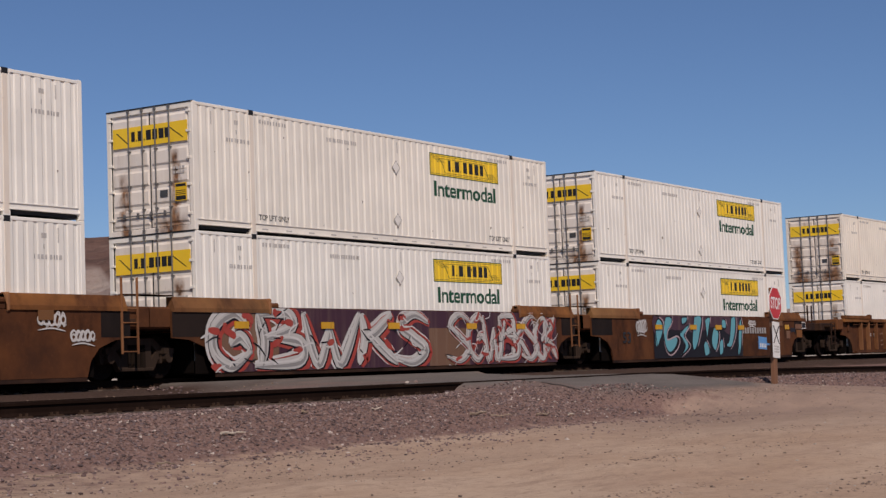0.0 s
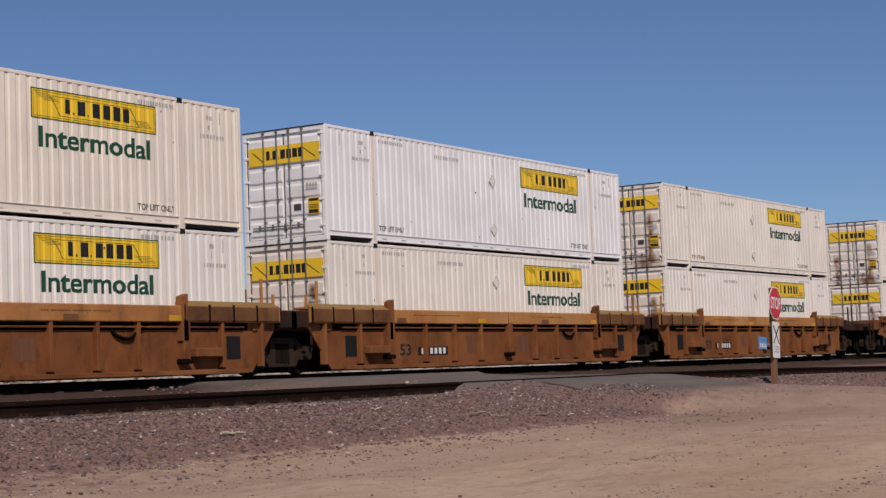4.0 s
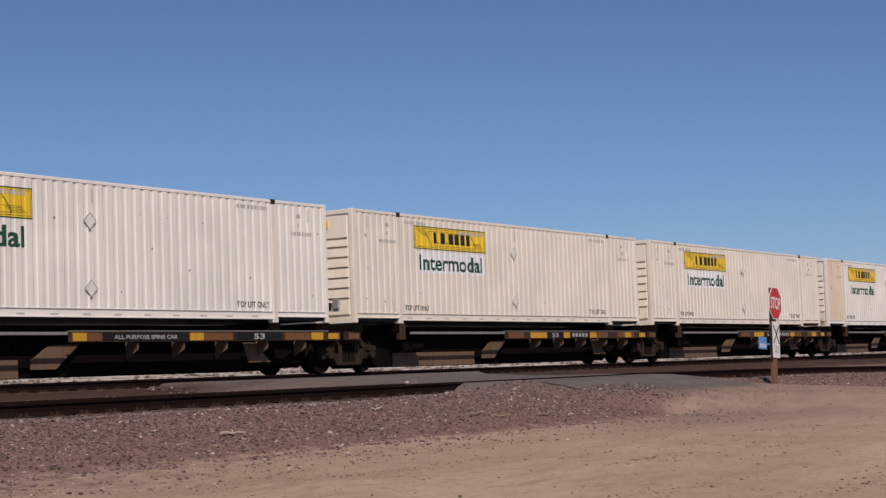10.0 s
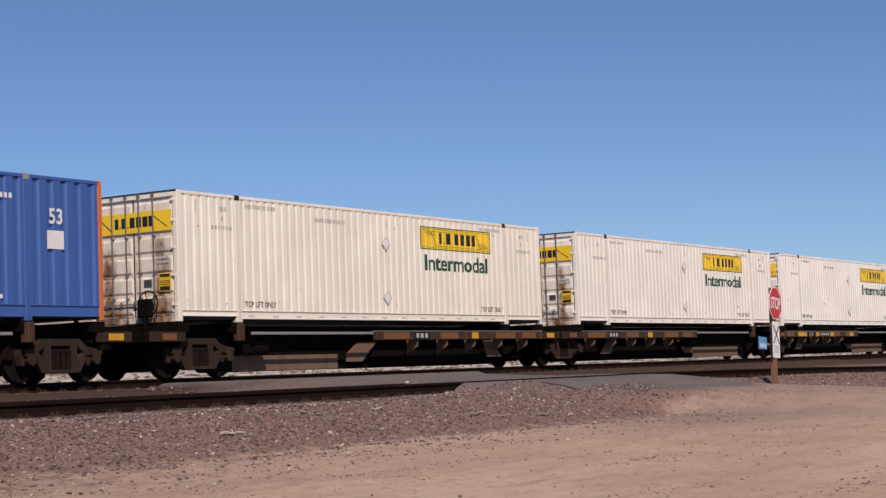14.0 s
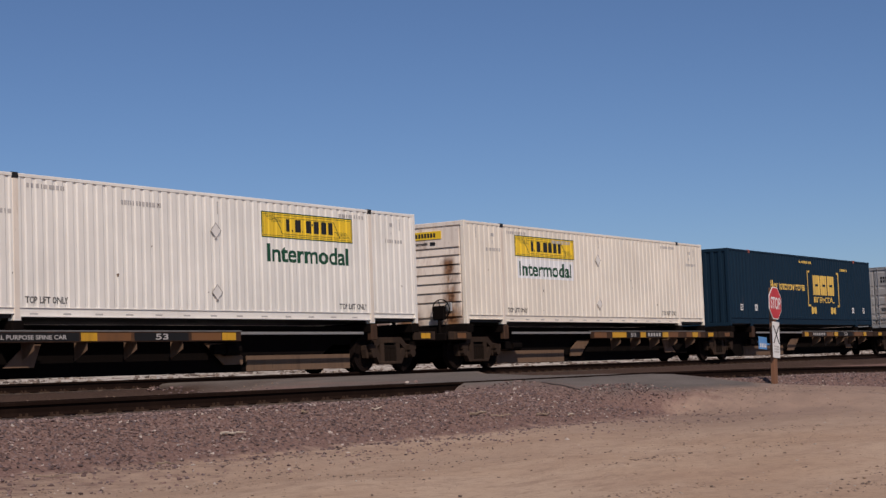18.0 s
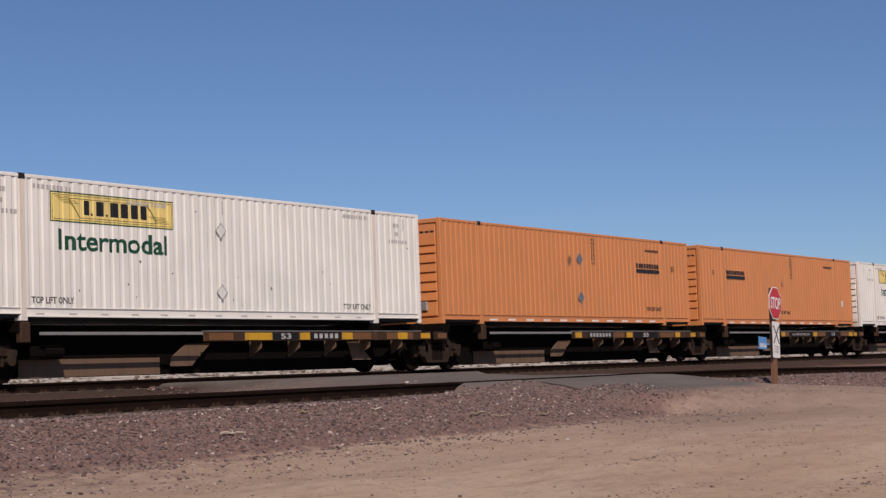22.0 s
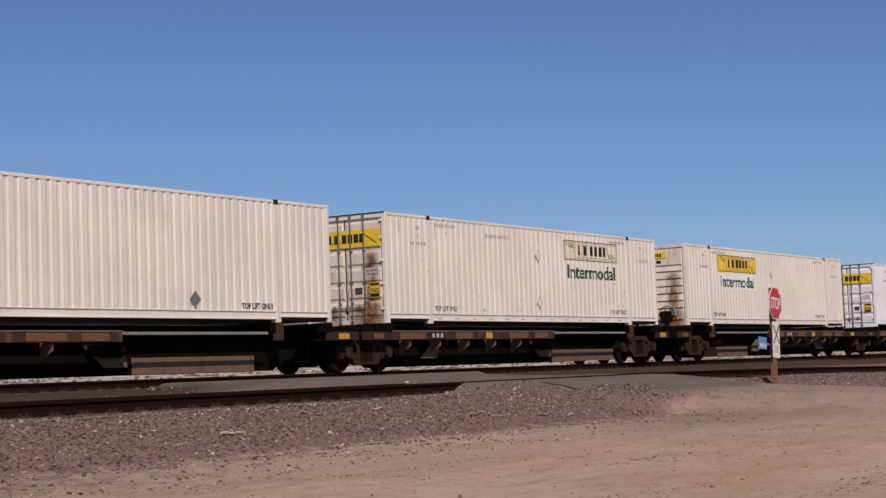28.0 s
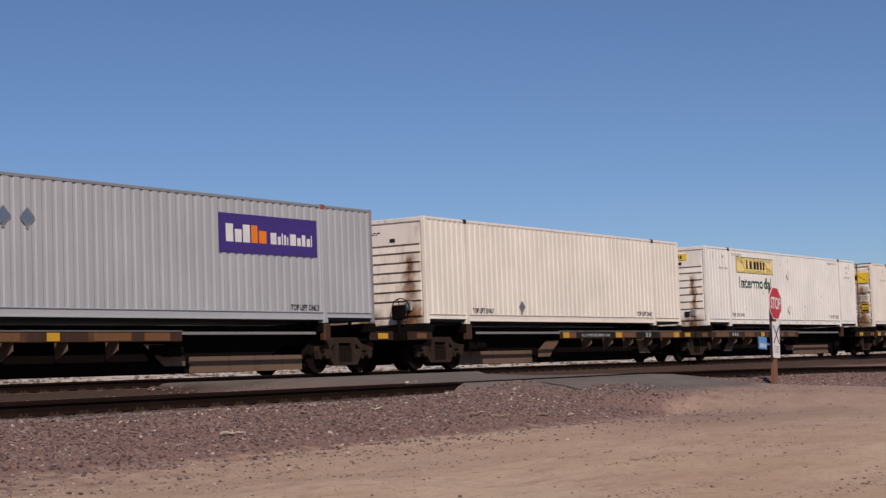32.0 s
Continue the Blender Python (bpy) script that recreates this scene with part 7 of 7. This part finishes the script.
def block_letters(car, u0, u1, lo, hi, y):
    """Sharp cyan letter shapes with pale outlines on a maroon and black ground."""
    part("graffiti_ground", side_plate(Geo(), u0, u1, lo, hi, y), SPRAY_BLACK, car, "black sprayed ground")
    w, h = u1 - u0, hi - lo
    g = Geo()
    for k, (a, b, z) in enumerate(((0.0, 0.12, 0.45), (0.1, 0.42, 0.62), (0.3, 0.62, 0.55), (0.5, 0.85, 0.7), (0.75, 0.98, 0.5))):
        stroke(g, [(u0 + a * w, hi - 0.1), (u0 + (a + b) / 2 * w, lo + (z + 0.25) * h), (u0 + b * w, hi - 0.05)], 0.62, y - 0.001 - 0.0002 * k, lo, hi)
    tagged(part("graffiti_shadow", g, SPRAY_MAROON, car, "maroon sprayed haze"), kind="stuff")
    shapes = [[(0.13, 0.96), (0.19, 0.95), (0.185, 0.78), (0.15, 0.66), (0.14, 0.45), (0.235, 0.52), (0.24, 0.34), (0.18, 0.14), (0.13, 0.2), (0.105, 0.5), (0.11, 0.8)],
              [(0.27, 0.55), (0.38, 0.80), (0.35, 0.62), (0.32, 0.52), (0.37, 0.28), (0.28, 0.06), (0.33, 0.30)], [(0.44, 0.97), (0.52, 0.98), (0.50, 0.66), (0.47, 0.36), (0.42, 0.16), (0.41, 0.5)],
              [(0.56, 0.90), (0.62, 0.97), (0.60, 0.7), (0.575, 0.48)], [(0.66, 0.72), (0.71, 0.62), (0.70, 0.38), (0.67, 0.15), (0.63, 0.28), (0.635, 0.55)], [(0.76, 0.92), (0.80, 0.90), (0.80, 0.70), (0.755, 0.74)],
              [(0.87, 0.95), (0.92, 0.97), (0.91, 0.6), (0.86, 0.24), (0.80, 0.28), (0.85, 0.5)], [(0.955, 0.04), (0.99, 0.4), (0.995, 0.93), (0.965, 0.8), (0.94, 0.05)],
              [(0.02, 0.75), (0.06, 0.93), (0.10, 0.72), (0.06, 0.40), (0.02, 0.30)], [(0.30, 0.95), (0.36, 0.97), (0.345, 0.84), (0.30, 0.80)], [(0.535, 0.30), (0.57, 0.40), (0.60, 0.10), (0.545, 0.04)], [(0.72, 0.36), (0.76, 0.42), (0.755, 0.10), (0.715, 0.06)]]
    fill, edge, line = Geo(), Geo(), Geo()
    for k, s in enumerate(shapes):
        ring = closed([(u0 + a * w, lo + b * h) for a, b in s])
        mid = sum(ring, Vector((0, 0))) / len(ring)
        yy = y - 0.003 - 0.0002 * k
        fill.add([(p.x, yy, max(lo, min(hi, p.y))) for p in ring], [tuple(range(len(ring)))])
        stroke(edge, [tuple(p) for p in ring[::3]] + [tuple(ring[0])], 0.07, yy - 0.002, lo, hi)
        stroke(line, [(p.x + (p.x - mid.x) * 0.22 + 0.05, p.y + (p.y - mid.y) * 0.14) for p in ring[4:-6:4]], 0.05, yy - 0.004, lo, hi)
    part("graffiti_fill", fill, SPRAY_CYAN, car, "cyan sprayed letter shapes")
    part("graffiti_outline", edge, SPRAY_BLACK, car, "black letter outlines")
    tagged(part("graffiti_line", line, plain("spray pale pink", (0.48, 0.36, 0.38), 0.5), car, "pale pink outlines"), kind="stuff")


block_letters(w2, 3.35, 10.95, Z0, Z1, FACE)
tag_scrawl(w2, 4, 2.1, 0.55, 0.7, 0.5, FACE, SPRAY_WHITE)
tag_scrawl(w2, 5, 11.6, 0.85, 0.7, 0.2, FACE, SPRAY_WHITE)
g = Geo()
for k in range(10):
    side_plate(g, 10.95 + 0.24 * k, 11.12 + 0.24 * k, 0.56, 0.78, FACE - 0.012)
speckle("stencil", g, plain("stencil grey", (0.35, 0.33, 0.32), 0.5), w2, "white stencil bars")
part("lettering", side_text(Geo(), "53", 1.05, 1.65, 0.25, 0.62, FACE), INK, w2, "black number 53")
for w, us in ((w1, (1.0, 4.25, 7.1, 10.9, 13.6)), (w2, (3.5, 6.3, 8.5, 10.6))):
    for u in us:
        part("reflector", Geo().box(u, u + 0.48, FACE - 0.040, FACE - 0.002, 0.70, 0.86), REFLECT, w, "yellow reflective patch")
# worn patches and a framed notice at the end of the third wagon, chalky scrawls on the fourth
w3 = [ob for ob, place, base in RIDERS if ob.name.startswith("well_wagon")][3]
RUST_PALE = paint("pale rust patch", (0.18, 0.092, 0.060), rust=0.2, grime=0.5, rough=0.8)
RUST_ORANGE = paint("orange rust patch", (0.20, 0.078, 0.026), rust=0.3, grime=0.5, rough=0.8)
part("reflector", side_plate(Geo(), 15.31, 15.76, 0.72, 0.90, FACE - 0.004), REFLECT, w2, "yellow reflective patch")
for a, b, lo, hi, m in ((16.45, 17.17, 0.74, 0.93, RUST_PALE), (15.45, 15.84, 0.36, 0.66, RUST_PALE), (16.55, 17.17, 0.40, 0.70, RUST_ORANGE)):
    part("patch", side_plate(Geo(), a, b, lo, hi, FACE), m, w2, "worn rust-coloured patch")
part("patch", side_plate(Geo(), 15.9, 16.4, 0.62, 0.78, FACE), SPRAY_BLACK, w2, "black painted-out patch")
frame_box = part("notice_frame", Geo().box(17.25, 17.72, -0.175, -0.155, 0.74, 1.02).box(17.2, 17.3, -0.16, 0.0, 0.8, 0.9), SPRAY_WHITE, w2, "white-framed notice")
part("notice_face", side_plate(Geo(), 17.29, 17.68, 0.78, 0.98, -0.178), SPRAY_BLACK, frame_box, "dark notice face")
CHALK = paint("chalk scrawl", (0.24, 0.155, 0.115), grime=0.3, rough=0.9)
g = Geo()
REC = -0.052
for pts in ([(7.0, 0.5), (7.35, 0.58), (7.4, 0.2), (7.3, -0.02)], [(8.0, 0.55), (8.35, 0.5), (8.3, 0.1), (8.5, -0.02)], [(8.9, 0.2), (9.2, 0.3), (9.25, 0.05)], [(4.1, 0.5), (4.5, 0.56), (4.55, 0.3), (4.2, 0.2)],
            [(4.2, 0.02), (4.5, 0.05), (4.7, 0.04)], [(11.3, 0.5), (11.6, 0.55), (11.9, 0.52)], [(11.6, 0.54), (11.5, 0.3)], [(12.0, 0.55), (12.1, 0.3), (12.4, 0.52)], [(13.1, 0.5), (13.2, 0.1), (13.5, 0.45)], [(13.6, 0.5), (13.7, 0.1)]):
    stroke(g, pts, 0.045, REC, -0.2, 0.8)
speckle("graffiti_tag", g, CHALK, w3, "faint chalky scrawl")
g = Geo()
for a in (2.35, 2.55, 2.75, 3.25, 3.45):
    side_plate(g, a, a + 0.14, 0.42, 0.58, REC)
speckle("stencil", g, plain("stencil grey", (0.35, 0.33, 0.32), 0.5), w3, "pale stencil bars")
part("patch", side_plate(Geo(), 3.2, 3.75, 0.36, 0.64, REC + 0.002), SPRAY_BLACK, w3, "black painted-out patch")


# ---- motion of the train ----
def motions():
    for ob, place, floor in RIDERS:
        walk(ob, [(t, pose(place - run_of(t), SIDE_Y, floor)) for t in range(0, 33, 2)])
    first = {}
    for w in WHEELS:
        dx = round(w.matrix_basis.translation.x, 2)
        if dx not in first:
            walk(w, [(k / FPS, pose(dx, 0, WHEEL_R, 0, -math.degrees((run_of(k / FPS) - run_of(0)) / WHEEL_R), 0)) for k in range(32 * FPS + 1)])
            first[dx] = w
        else:
            w.rotation_mode = "QUATERNION"
            data = w.animation_data_create()
            data.action = first[dx].animation_data.action
            data.action_slot = first[dx].animation_data.action_slot


motions()
